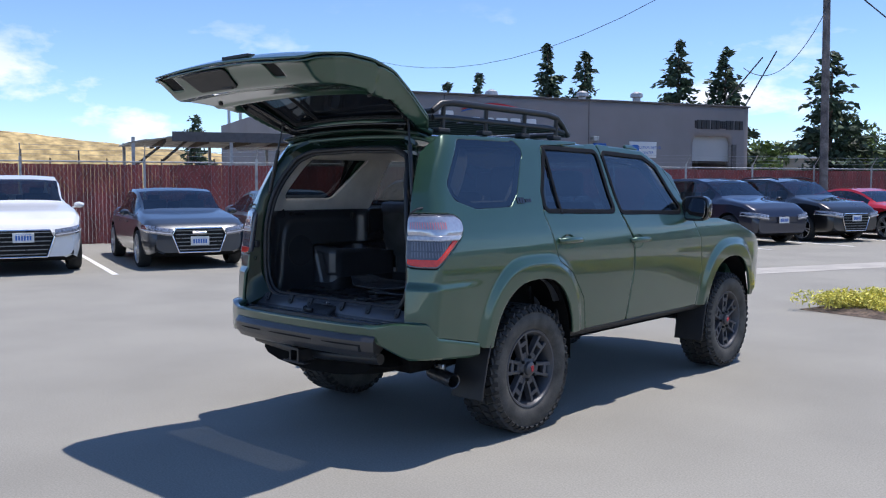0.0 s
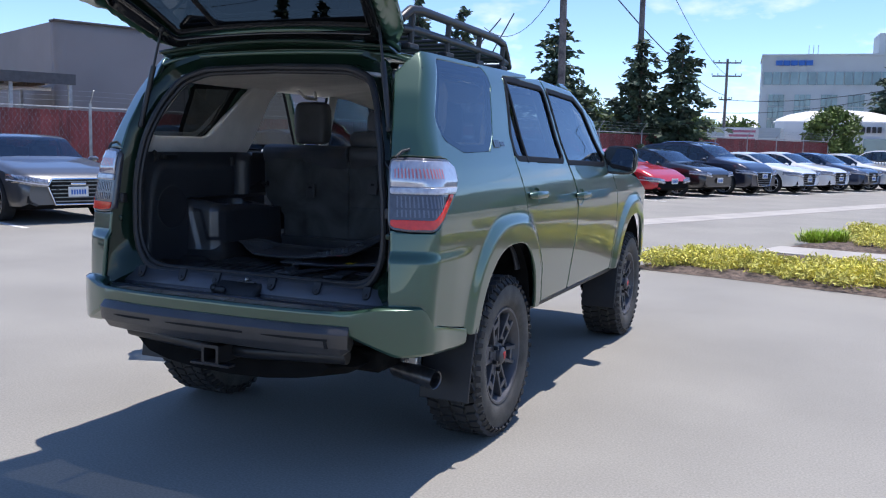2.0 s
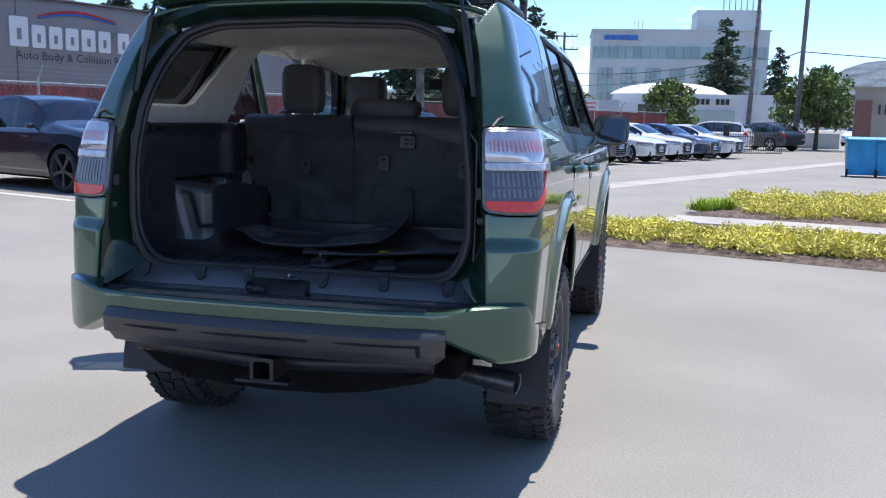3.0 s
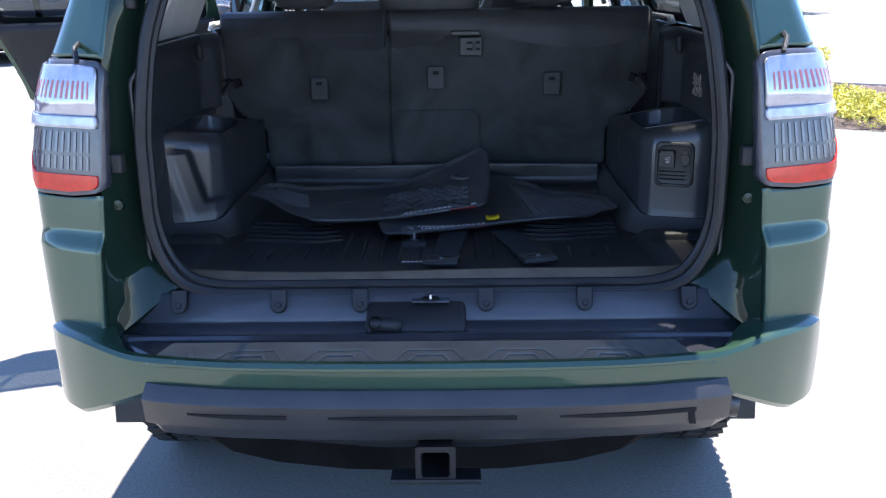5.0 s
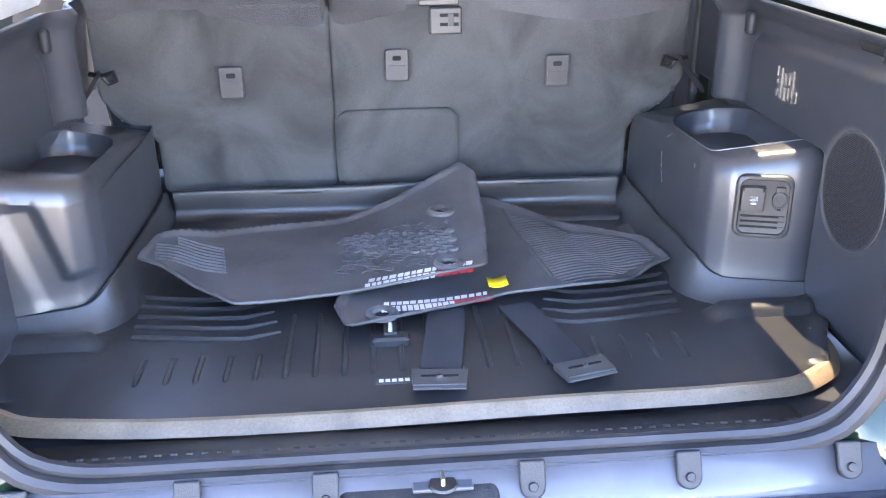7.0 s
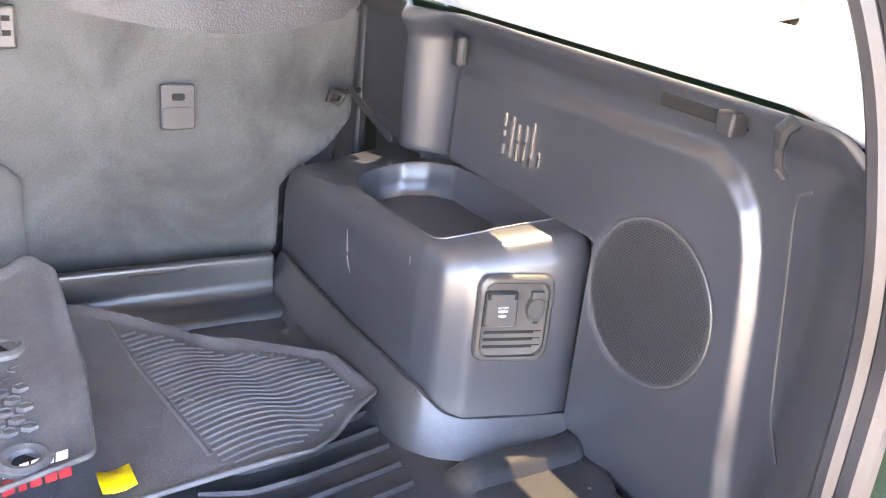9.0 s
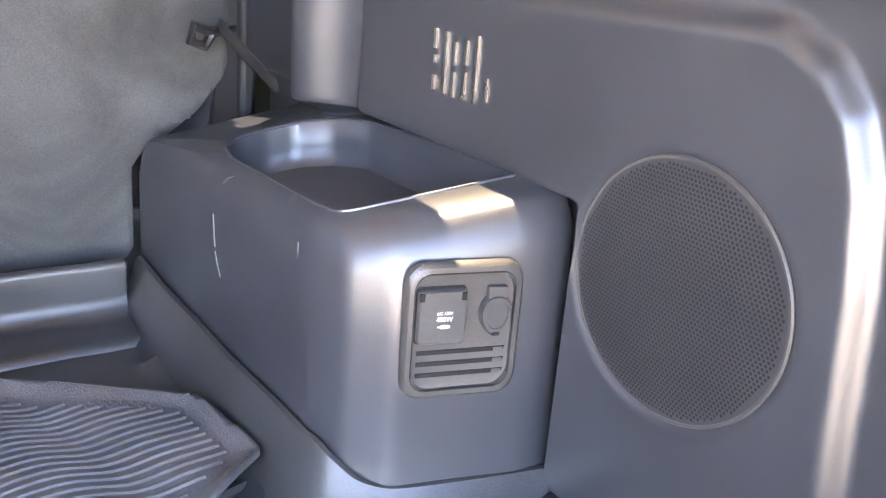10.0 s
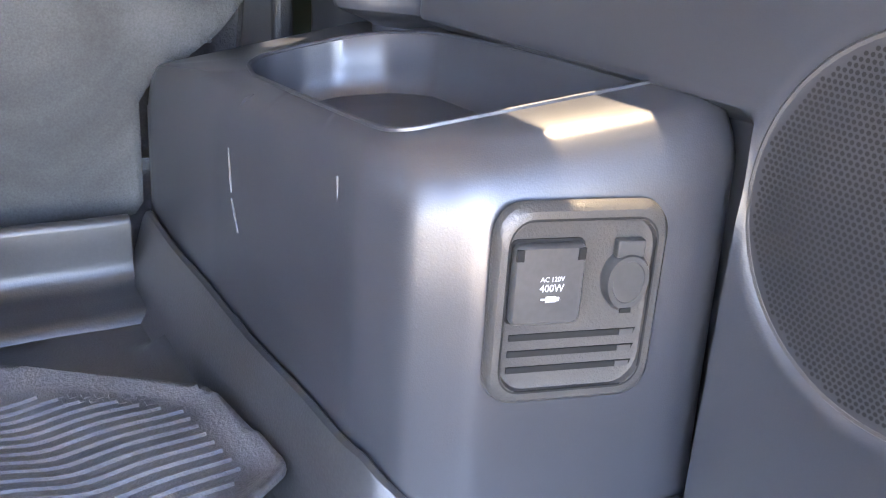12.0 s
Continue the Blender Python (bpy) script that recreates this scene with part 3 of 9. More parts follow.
# ---------- fence along the back of the row ----------
FENCE_BACK = 6.9
fence = thing("fence", "tall chain-link fence with dark red privacy slats", "fence")
for n in range(-6, 17):
    p = along(n * 3.0, FENCE_BACK)
    part("post", G().tube([p, p + Vector((0, 0, 2.28))], 0.035, 8).tube([p + Vector((0, 0, 2.25)), p + Vector((0, 0, 2.6)) + H * 0.25], 0.015, 6), M_GALV, fence)
    if n < 16:
        g = G()
        for k in range(32):
            q = along(n * 3.0 + 0.05 + k * 0.092, FENCE_BACK)
            m = Matrix.Translation(q) @ Matrix.Rotation(radians(YAW_D + rng.normal() * 4), 4, "Z")
            g.box((0, 0, 1.05), (0.012, 0.086, 2.06 + 0.03 * rng.uniform()), m)
        tagged(part("slats", g, M_REDSLAT, fence, smooth=False), kind="stuff")
        part("top_rail", G().tube([along(n * 3.0, FENCE_BACK, 2.16), along(n * 3 + 3.0, FENCE_BACK, 2.16)], 0.02, 6), M_GALV, fence)
        wires = G()
        for z, o in ((2.34, 0.06), (2.45, 0.15), (2.57, 0.23)):
            wires.tube([along(n * 3.0, FENCE_BACK - o, z), along(n * 3 + 1.5, FENCE_BACK - o, z - 0.02), along(n * 3 + 3.0, FENCE_BACK - o, z)], 0.005, 4)
        mesh = G()
        for k in range(-10, 22):
            a = n * 3.0 + k * 0.136
            for a0, a1 in ((a, a + 1.36), (a + 1.36, a)):
                f0, f1 = (np.clip((e - a0) / (a1 - a0), 0, 1) for e in ((n * 3.0, n * 3.0 + 3.0) if a1 > a0 else (n * 3.0 + 3.0, n * 3.0)))
                if f1 - f0 > 0.02:
                    mesh.tube([along(a0 + (a1 - a0) * f, FENCE_BACK - 0.02, 0.06 + 2.09 * f) for f in (f0, f1)], 0.0017, 3, caps=False)
        tagged(part("chain_link", mesh, M_GALV, fence, "galvanised chain-link mesh", smooth=False), kind="stuff")
        tagged(part("barbed_wire", wires, M_GALV, fence, smooth=False), kind="stuff")

# ---------- the grey body shop behind the fence ----------
shop = thing("body_shop", "long taupe grey industrial building behind the fence", "building")
C0, C1 = Vector((-18.7, 15.4, 0)), Vector((-11.6, 31.7, 0))
U = (C1 - C0).normalized()
W = Vector((-U.y, U.x, 0))
SHOP_L = (C1 - C0).length
m_shop = Matrix(((U.x, W.x, 0, C0.x), (U.y, W.y, 0, C0.y), (0, 0, 1, 0), (0, 0, 0, 1)))
TOP = 4.72


def shop_part(name, g, material, parent=None, label="", **kw):
    g.v = [tuple(m_shop @ Vector(p)) for p in g.v]
    return part(name, g, material, parent or shop, label, **kw)


DOOR0, DOOR1 = SHOP_L - 2.85, SHOP_L - 0.85
f_wall = lambda x, z: minus(np.minimum(np.minimum(x, SHOP_L - x), np.minimum(z, TOP - z)), np.minimum(np.minimum(x - DOOR0, DOOR1 - x), 3.5 - z))
wall_f = shop_part("front_wall", G().sheet(0, SHOP_L, 0, TOP, 0.25, f_wall, lambda x, z: (x, 0 * x, z)), M_STUCCO, label="taupe stucco front wall", solid=0.3, offset=-1, recalc=False)
shop_part("side_wall", G().box((0.15, 10.3, TOP / 2), (0.3, 20, TOP)), M_STUCCO)
shop_part("side_wall", G().box((SHOP_L - 0.15, 10.3, TOP / 2), (0.3, 20, TOP)), M_STUCCO)
shop_part("back_wall", G().box((SHOP_L / 2, 20.2, TOP / 2), (SHOP_L, 0.3, TOP)), M_STUCCO)
shop_part("roof", G().box((SHOP_L / 2, 10.2, TOP - 0.35), (SHOP_L - 0.6, 19.6, 0.2)), M_STUCCO_D)
shop_part("parapet_cap", G().box((SHOP_L / 2, 0.12, TOP + 0.03), (SHOP_L + 0.1, 0.42, 0.06)), M_STUCCO_D, bevel=0.01)
shop_part("garage_shutter", G().box(((DOOR0 + DOOR1) / 2, 0.22, 3.02), (DOOR1 - DOOR0, 0.06, 1.0)), M_SHUTTER, label="half-raised pale roller shutter")
shop_part("garage_inside", G().box(((DOOR0 + DOOR1) / 2, 2.4, 1.6), (DOOR1 - DOOR0 + 0.5, 0.1, 3.6)), M_STUCCO_D)
shop_part("door_post", G().box((DOOR1 + 0.1, -0.03, 1.6), (0.2, 0.1, 3.2)), M_STUCCO_D)
for x in (1.0, 7.0):
    shop_part("wall_joint", G().box((x + 3, -0.004, TOP / 2), (0.03, 0.02, TOP)), M_STUCCO_D)
for x, y in ((7.4, 3), (11.0, 2.0), (13.2, 1.4)):
    shop_part("roof_vent", G().lathe([(0.16, TOP - 0.3), (0.16, TOP + 0.35), (0.26, TOP + 0.38), (0.24, TOP + 0.52), (0.08, TOP + 0.6), (0.0, TOP + 0.61)], 12, Matrix.Translation((x, y, 0))), M_GALV)
shop_part("wall_lamp", G().box((10.2, -0.12, 3.3), (0.25, 0.22, 0.18)), M_GALV, bevel=0.02)


def board(name, x, z, w, h, material, parent, label):
    return shop_part(name, G().box((x, -0.04, z), (w, 0.08, h)), material, parent, label, bevel=0.01)


def words(txt, size, x, z, material, parent, off=-0.06, flip=1):
    g = text_mesh(txt, size)
    g.v = [(x + a, off, z + b) for a, b, _ in g.v]
    return shop_part("lettering", g, material, parent, "lettering on the wall", smooth=False, recalc=False)


sign = board("wall_sign", SHOP_L - 5.3, 2.92, 1.25, 0.62, M_WHITEWALL, shop, "white wall sign with blue shape")
shop_part("sign_shape", G().prism(rounded(0.34, 0.36, 0.08, 4), 0, 0.02, Matrix.Translation((SHOP_L - 5.70, -0.085, 2.92)) @ Matrix.Rotation(radians(90), 4, "X")), M_BLUELETTER, sign)
words("COLLISION REPAIR", 0.15, SHOP_L - 5.10, 3.0, M_BLUELETTER, sign, -0.085)
words("CENTER", 0.15, SHOP_L - 5.10, 2.80, M_BLUELETTER, sign, -0.085)
board("wall_sign", SHOP_L - 7.3, 3.05, 0.55, 0.16, M_BLUELETTER, shop, "small blue wall sign")
x = SHOP_L - 2.75
for w in (0.06, 0.18, 0.18, 0.18, 0, 0.20, 0.16, 0.06, 0.06, 0.06, 0.16, 0.16, 0, 0.2, 0.16):
    if w:
        shop_part("address_bar", G().box((x + w / 2, -0.02, 3.98), (w, 0.05, 0.36 if w > 0.1 else 0.3)), M_DARKLETTER, wall_f)
    x += w + 0.045
# brand letters as plain pale shapes, the trade in words under them, an arc above
name0 = 3.75
x = name0
for w, h in ((0.62, 0.86), (0.48, 0.66), (0.48, 0.66), (0.48, 0.66), (0.52, 0.66), (0.48, 0.66), (0.10, 0.25), (0.46, 0.66)):
    shop_part("brand_shape", G().prism(rounded(w - 0.06, h, 0.05, 3), 0, 0.05, Matrix.Translation((x + w / 2, -0.005, 3.30 + h / 2 + (0.42 if h < 0.3 else 0))) @ Matrix.Rotation(radians(90), 4, "X")), M_WHITEWALL, wall_f, "pale brand letter shape", bevel=0.01)
    if h > 0.5:
        shop_part("brand_gap", G().box((x + w / 2, -0.055, 3.30 + h * 0.42), (w * 0.22, 0.012, h * 0.38)), M_STUCCO, wall_f)
    x += w + 0.05
words("Auto Body & Collision Repair", 0.34, name0 + 2.25, 3.06, M_DARKLETTER, wall_f, -0.01)
for mt, dz in ((M_RED_PRINT, 0.0), (M_BLUELETTER, -0.07)):
    shop_part("sign_arc", G().tube([(name0 + 0.9 + 2.6 * t, -0.03, 4.22 + dz + 0.28 * math.sin(t * math.pi * 0.9) * (1 - 0.4 * t)) for t in np.linspace(0, 1, 12)], [0.015 + 0.03 * math.sin(math.pi * t) for t in np.linspace(0, 1, 12)], 6), mt, wall_f)

# carport at the shop's corner
port = thing("carport", "weathered open carport with sagging tin roof", "carport")
P0, P1 = Vector((-19.3, 8.3, 0)), Vector((-16.6, 14.1, 0))
PU = (P1 - P0).normalized()
PW = Vector((-PU.y, PU.x, 0))
mp = Matrix(((PU.x, PW.x, 0, P0.x), (PU.y, PW.y, 0, P0.y), (0, 0, 1, 0), (0, 0, 0, 1)))
PL = (P1 - P0).length
for n in range(12):
    x0, x1 = PL * n / 12, PL * (n + 1) / 12
    sag = -0.28 * max(0, 1 - x0 / 1.6)
    part("roof_sheet", G().loft([[(x0, 0, 2.98 + sag), (x1, 0, 2.98 + sag * 0.6), (x1, 4.6, 2.80), (x0, 4.6, 2.80)], [(x0, 0, 3.02 + sag), (x1, 0, 3.02 + sag * 0.6), (x1, 4.6, 2.84), (x0, 4.6, 2.84)]], m=mp), M_ROOFTIN, port)
part("fascia", G().box((PL / 2 + 0.6, -0.04, 2.93), (PL - 1.2, 0.06, 0.28), mp), M_STUCCO_D, port, "dark fascia board")
for x in (0.15, PL * 0.45, PL * 0.75, PL - 0.1):
    for y in (0.1, 4.4):
        part("post", G().box((x, y, 1.45), (0.09, 0.09, 2.9), mp), M_GALV, port)
for x in (1.0, 2.2, 3.4, 4.6, 5.6):
    part("rafter", G().box((x, 2.3, 2.82), (0.08, 4.5, 0.14), mp), M_TWIG, port)
part("brace", G().tube([mp @ Vector((0.2, 0.1, 2.1)), mp @ Vector((1.0, 0.1, 2.75))], 0.04, 6).tube([mp @ Vector((0.9, 0.1, 2.2)), mp @ Vector((1.7, 0.1, 2.9))], 0.04, 6), M_TWIG, port)
for x in (PL - 2.2, PL - 1.2):
    part("lamp_tube", G().tube([mp @ Vector((x - 0.9, 1.6, 2.68)), mp @ Vector((x + 0.9, 1.0, 2.70))], 0.05, 8), M_WHITEWALL, port)

# ---------- parked cars ----------
M_GRILLE = mat("grey satin grille slat", (0.24, 0.245, 0.25), 0.3, 0.8, vary=0.1)
P_WHITE = paint("white car paint", (0.72, 0.72, 0.71), 0.35, 0.0)
P_GREY = paint("dark grey metallic paint", (0.030, 0.038, 0.050), 0.3, 0.25)
P_SILVER = paint("mid grey metallic paint", (0.085, 0.088, 0.095), 0.3, 0.35)
P_NAVY = paint("navy blue paint", (0.010, 0.013, 0.030), 0.3, 0.3)
P_BLACK = paint("black car paint", (0.009, 0.009, 0.011), 0.28, 0.2)
P_RED = paint("bright red paint", (0.50, 0.012, 0.018), 0.3, 0.1)
P_BLUE = paint("dark blue paint", (0.012, 0.030, 0.075), 0.3, 0.3)
M_HEADLAMP = mat("clear headlamp over silver reflector", (0.30, 0.31, 0.35), 0.10, 0.5, vary=0.35, scale=30, coat=1.0)
KINDS = {
    # length, width, height, wheelbase, front overhang, wheel radius; roof line and belt line by share of the length from the tail
    "sedan": (4.74, 1.84, 1.43, 2.82, 0.90, 0.335, [(0, 0.72), (0.012, 0.88), (0.05, 0.98), (0.15, 1.03), (0.20, 1.08), (0.34, 1.37), (0.45, 1.43), (0.53, 1.42), (0.60, 1.36), (0.735, 1.02), (0.80, 0.97), (0.92, 0.88), (0.975, 0.79), (1, 0.68)], (0.17, 0.36, 0.585, 0.735)),
    "fastback": (4.73, 1.85, 1.39, 2.82, 0.90, 0.345, [(0, 0.74), (0.012, 0.92), (0.06, 1.02), (0.12, 1.06), (0.30, 1.29), (0.43, 1.38), (0.53, 1.39), (0.60, 1.33), (0.735, 1.00), (0.80, 0.95), (0.92, 0.86), (0.975, 0.77), (1, 0.66)], (0.10, 0.36, 0.585, 0.735)),
    "sports": (4.95, 1.92, 1.40, 2.95, 0.95, 0.36, [(0, 0.70), (0.015, 0.90), (0.08, 1.0), (0.16, 1.10), (0.32, 1.32), (0.44, 1.40), (0.53, 1.38), (0.60, 1.29), (0.72, 0.98), (0.80, 0.92), (0.90, 0.82), (0.97, 0.66), (1, 0.50)], (0.10, 0.36, 0.575, 0.72)),
    "suv": (4.68, 1.90, 1.66, 2.82, 0.89, 0.365, [(0, 0.80), (0.012, 1.02), (0.03, 1.16), (0.085, 1.50), (0.14, 1.60), (0.30, 1.66), (0.48, 1.655), (0.58, 1.57), (0.72, 1.17), (0.78, 1.12), (0.91, 1.03), (0.975, 0.88), (1, 0.70)], (0.03, 0.13, 0.555, 0.72)),
    "crossover": (4.90, 1.96, 1.66, 2.95, 0.95, 0.38, [(0, 0.80), (0.012, 1.0), (0.05, 1.14), (0.16, 1.46), (0.28, 1.60), (0.42, 1.66), (0.50, 1.65), (0.59, 1.56), (0.72, 1.18), (0.78, 1.13), (0.91, 1.04), (0.975, 0.88), (1, 0.68)], (0.05, 0.25, 0.555, 0.72)),
    "van": (5.60, 2.0, 2.10, 3.5, 0.9, 0.35, [(0, 0.9), (0.01, 1.9), (0.03, 2.06), (0.5, 2.10), (0.78, 2.06), (0.92, 1.25), (0.96, 1.10), (0.99, 0.85), (1, 0.6)], (0.0, 0.02, 0.79, 0.92)),
}
WHEEL_MESH = {}


def far_wheel(parent, at, r, style=0):
    if (r, style) not in WHEEL_MESH:
        ty = link("tyre", G().lathe([(r * 0.76, -0.10), (r * 0.88, -0.115), (r * 0.98, -0.09), (r, -0.04), (r, 0.04), (r * 0.98, 0.09), (r * 0.89, 0.115), (r * 0.78, 0.10), (r * 0.76, 0.06)], 36), M_RUBBER)
        g = G().lathe([(r * 0.77, 0.04), (r * 0.80, 0.102), (r * 0.765, 0.108), (r * 0.735, 0.06), (r * 0.735, -0.03)], 36)
        for k in range(5):
            for e in (-1, 1):
                m = Matrix.Rotation(2 * math.pi * k / 5 + e * (0.16 if style == 0 else 0.08), 4, "Z")
                g.loft([[(q, -w, z), (q, w, z), (q, w, z + 0.02), (q, -w, z + 0.02)] for q, w, z in ((r * 0.10, r * 0.05, 0.07), (r * 0.45, r * 0.032, 0.078), (r * 0.76, r * 0.045, 0.084))], m=m)
        g.lathe([(0.0, 0.10), (r * 0.14, 0.098), (r * 0.17, 0.07)], 16)
        rm = link("rim", g, M_ALU if style == 0 else M_RIM)
        dk = link("brake_disc", G().lathe([(0, 0.0), (r * 0.73, 0.0)], 24), M_LINER_BLACK)
        WHEEL_MESH[r, style] = [o.data for o in (ty, rm, dk)]
        for o in (ty, rm, dk):
            bpy.data.objects.remove(o)
    w = new("wheel")
    w.parent, w.matrix_local = parent, at
    for name, me in zip(("tyre", "rim", "brake_disc"), WHEEL_MESH[r, style]):
        o = new(name, me)
        o.parent = w


def parked_car(kind, coat, label, place, yaw, style=0, plate=True, grille=True, rails=False):
    L, Wd, Ht, wb, fo, wr, line, (c0, r0, r1, c1) = KINDS[kind]
    car = thing("car", label, "car", "parked cars", at=Matrix.Translation(place) @ Matrix.Rotation(radians(yaw), 4, "Z") @ Matrix.Scale(1.05, 4))
    ztop = smooth_table([a for a, _ in line], [b for _, b in line], 0.014)
    belt_c = 0.92 if Ht < 1.5 else (1.06 if kind != "van" else 1.15)
    hw = Wd / 2
    plan = smooth_table([0, 0.02, 0.08, 0.2, 0.5, 0.8, 0.91, 0.97, 1.0], [0.78, 0.87, 0.95, 0.99, 1.0, 0.995, 0.97, 0.91, 0.80], 0.012)
    bot = smooth_table([0, 0.03, 0.15, 0.85, 0.97, 1.0], [0.40, 0.28, 0.22, 0.20, 0.22, 0.30], 0.02)
    ts = np.unique(np.r_[np.linspace(0, 0.1, 9), np.linspace(0.1, 0.9, 42), np.linspace(0.9, 1, 11)])

    def half(t):
        w, zt, zb = hw * float(plan(t)), float(ztop(t)), float(bot(t))
        green = zt - belt_c
        zs = min(belt_c - 0.02, zt - 0.05)
        cab = np.clip(green / 0.25, 0, 1) if c0 < t < c1 else 0.0
        wt = w * (0.755 if kind != "van" else 0.88)
        low = [(w * 0.80, zb), (w * 0.94, zb + 0.05), (w * 0.985, zb + 0.5 * (zs - zb) * 0.6), (w, zb + 0.62 * (zs - zb)), (w * 0.985, zs - 0.05), (w * 0.94, zs)]
        a = [(w * 0.90, zs + 0.02), (w * 0.90 + (wt - w * 0.90) * 0.45, zs + (zt - zs) * 0.45), (wt * 1.03, zt - 0.085), (wt * 0.975, zt - 0.028), (wt * 0.55, zt - 0.005)]
        b = [(w * 0.92, zs + (zt - zs) * 0.35), (w * 0.885, zs + (zt - zs) * 0.62), (w * 0.84, zs + (zt - zs) * 0.80), (w * 0.79, zs + (zt - zs) * 0.91), (w * 0.45, zs + (zt - zs) * 0.985)]
        up = [(p[0] * cab + q[0] * (1 - cab), p[1] * cab + q[1] * (1 - cab)) for p, q in zip(a, b)]
        return low + up + [(0.0, zt)]

    rings = []
    for t in ts:
        h = half(float(t))
        y = (t - 0.5) * L
        rings.append([(x, y, z) for x, z in h] + [(-x, y, z) for x, z in h[-2::-1]])
    n = len(rings[0])
    body = link("body", G().loft(rings), [coat, G_CAR, M_LINER_BLACK, M_GLOSS_BLACK])
    for p in body.data.polygons:
        c = p.center
        t = c.y / L + 0.5
        zt = float(ztop(t))
        if len(p.vertices) > 4 or abs(p.normal.z) > 0.999 and c.z < 0.5:
            p.material_index = 2 if c.z < 0.5 else 0
            continue
        k = min(p.vertices) % n
        k = k if c.x >= 0 else n - 2 - k
        if c0 + 0.005 < t < c1 - 0.01 and c.z > belt_c - 0.06:
            side_win = 6 <= k <= 7 and zt - belt_c > 0.20 and c0 + 0.06 < t < c1 - 0.05
            screen = k >= 9 and (r1 + 0.01 < t < c1 - 0.008 or c0 + 0.015 < t < r0 - 0.02)
            if kind == "van" and t < 0.74:
                side_win = screen = False
            if screen or (side_win and abs(t - 0.50) > 0.012):
                p.material_index = 1
            elif side_win:
                p.material_index = 3
        elif c.z < 0.30:
            p.material_index = 2
    yf, yr = L / 2 - fo, L / 2 - fo - wb
    cutters = []
    for y in (yf, yr):
        c = link("cutter", G().lathe([(wr + 0.055, -0.30), (wr + 0.055, 0.30)], 32, Matrix.Translation((0, 0, 0)), caps=True), M_LINER_BLACK, smooth=False)
        for k in (-1, 1):
            o = new("cutter", c.data)
            o.matrix_world = Matrix.Translation((k * (hw - 0.06), y, wr + 0.01)) @ Matrix.Rotation(radians(90), 4, "Y")
            b = body.modifiers.new("arch", "BOOLEAN")
            b.object, b.operation, b.solver = o, "DIFFERENCE", "EXACT"
            b.material_mode = "TRANSFER"
            cutters.append(o)
        cutters.append(c)
    bpy.context.view_layer.update()
    me = bpy.data.meshes.new_from_object(body.evaluated_get(bpy.context.evaluated_depsgraph_get()))
    bpy.data.objects.remove(body)
    for o in cutters:
        bpy.data.objects.remove(o)
    mats = [m.name for m in me.materials]
    split = {"body": G(), "wheel_arch": G(), "windscreen": G(), "rear_window": G(), "side_window": G(), "side_window_l": G(), "pillar": G(), "pillar_l": G()}
    vs = [tuple(v.co) for v in me.vertices]
    for p in me.polygons:
        nm, c = mats[p.material_index], p.center
        if nm.startswith(G_CAR.name):
            nx_ = abs(p.normal.x)
            key = ("side_window" if c.x > 0 else "side_window_l") if nx_ > 0.75 else ("windscreen" if c.y > 0 else "rear_window")
        elif nm.startswith(M_LINER_BLACK.name):
            key = "wheel_arch"
        elif nm.startswith(M_GLOSS_BLACK.name):
            key = "pillar" if c.x > 0 else "pillar_l"
        else:
            key = "body"
        g = split[key]
        g.f.append(tuple(p.vertices))
    bpy.data.meshes.remove(me)
    for key, g in split.items():
        if not g.f:
            continue
        used = sorted({i for q in g.f for i in q})
        ren = {i: j for j, i in enumerate(used)}
        g.v, g.f = [vs[i] for i in used], [tuple(ren[i] for i in q) for q in g.f]
        mt = {"body": coat, "wheel_arch": M_LINER_BLACK, "pillar": M_GLOSS_BLACK, "pillar_l": M_GLOSS_BLACK}.get(key, G_CAR)
        part(key.replace("_l", "") if key in ("side_window_l", "pillar_l") else key, g, mt, car, recalc=False, sharp=28)
    for sx in (-0.36, 0.36):
        part("rear_seat", G().box((sx, -L * 0.14, belt_c + 0.05), (0.60, 0.14, 0.36)), M_LEATHER, car, bevel=0.04)
    part("dashboard", G().loft([[(x, L * (c1 - 0.5) - d, z) for d, z in ((0.75, belt_c - 0.10), (0.62, belt_c + 0.03), (0.18, belt_c + 0.03), (0.18, belt_c - 0.10))] for x in (-Wd * 0.38, Wd * 0.38)]), M_LEATHER, car, "grey dashboard", bevel=0.03)
    part("steering_wheel", G().tube([(0.36 + 0.17 * math.cos(a), L * (c1 - 0.5) - 0.86 - 0.06 * math.sin(a), belt_c + 0.05 + 0.16 * math.sin(a)) for a in np.linspace(0, 2 * math.pi, 20, endpoint=False)], 0.015, 6, closed=True), M_BLACK_TRIM, car)
    part("cabin", G().box((0, (c0 + c1) / 2 * L - L / 2 - 0.1, belt_c - 0.14), (Wd * 0.80, (c1 - c0) * L * 0.86, 0.2)), M_BLACK_TRIM, car)
    for sx in (-0.36, 0.36):
        part("front_seat", G().box((sx, L * 0.05, belt_c + 0.07), (0.46, 0.14, 0.40)).box((sx, L * 0.045, belt_c + 0.30), (0.24, 0.10, 0.14)), M_LEATHER, car, bevel=0.04)
    for y in (yf, yr):
        for k in (-1, 1):
            far_wheel(car, Matrix.Translation((k * (hw - 0.115), y, wr)) @ Matrix.Rotation(radians(90 * k), 4, "Y"), wr, style)

    def surf(t, k, out):
        h = half(t)
        i = min(int(k), len(h) - 2)
        f = k - i
        x, z = h[i][0] * (1 - f) + h[i + 1][0] * f, h[i][1] * (1 - f) + h[i + 1][1] * f
        return x + out * 0.7, (t - 0.5) * L + out * (0.8 if t > 0.8 else -0.8 if t < 0.2 else 0), z

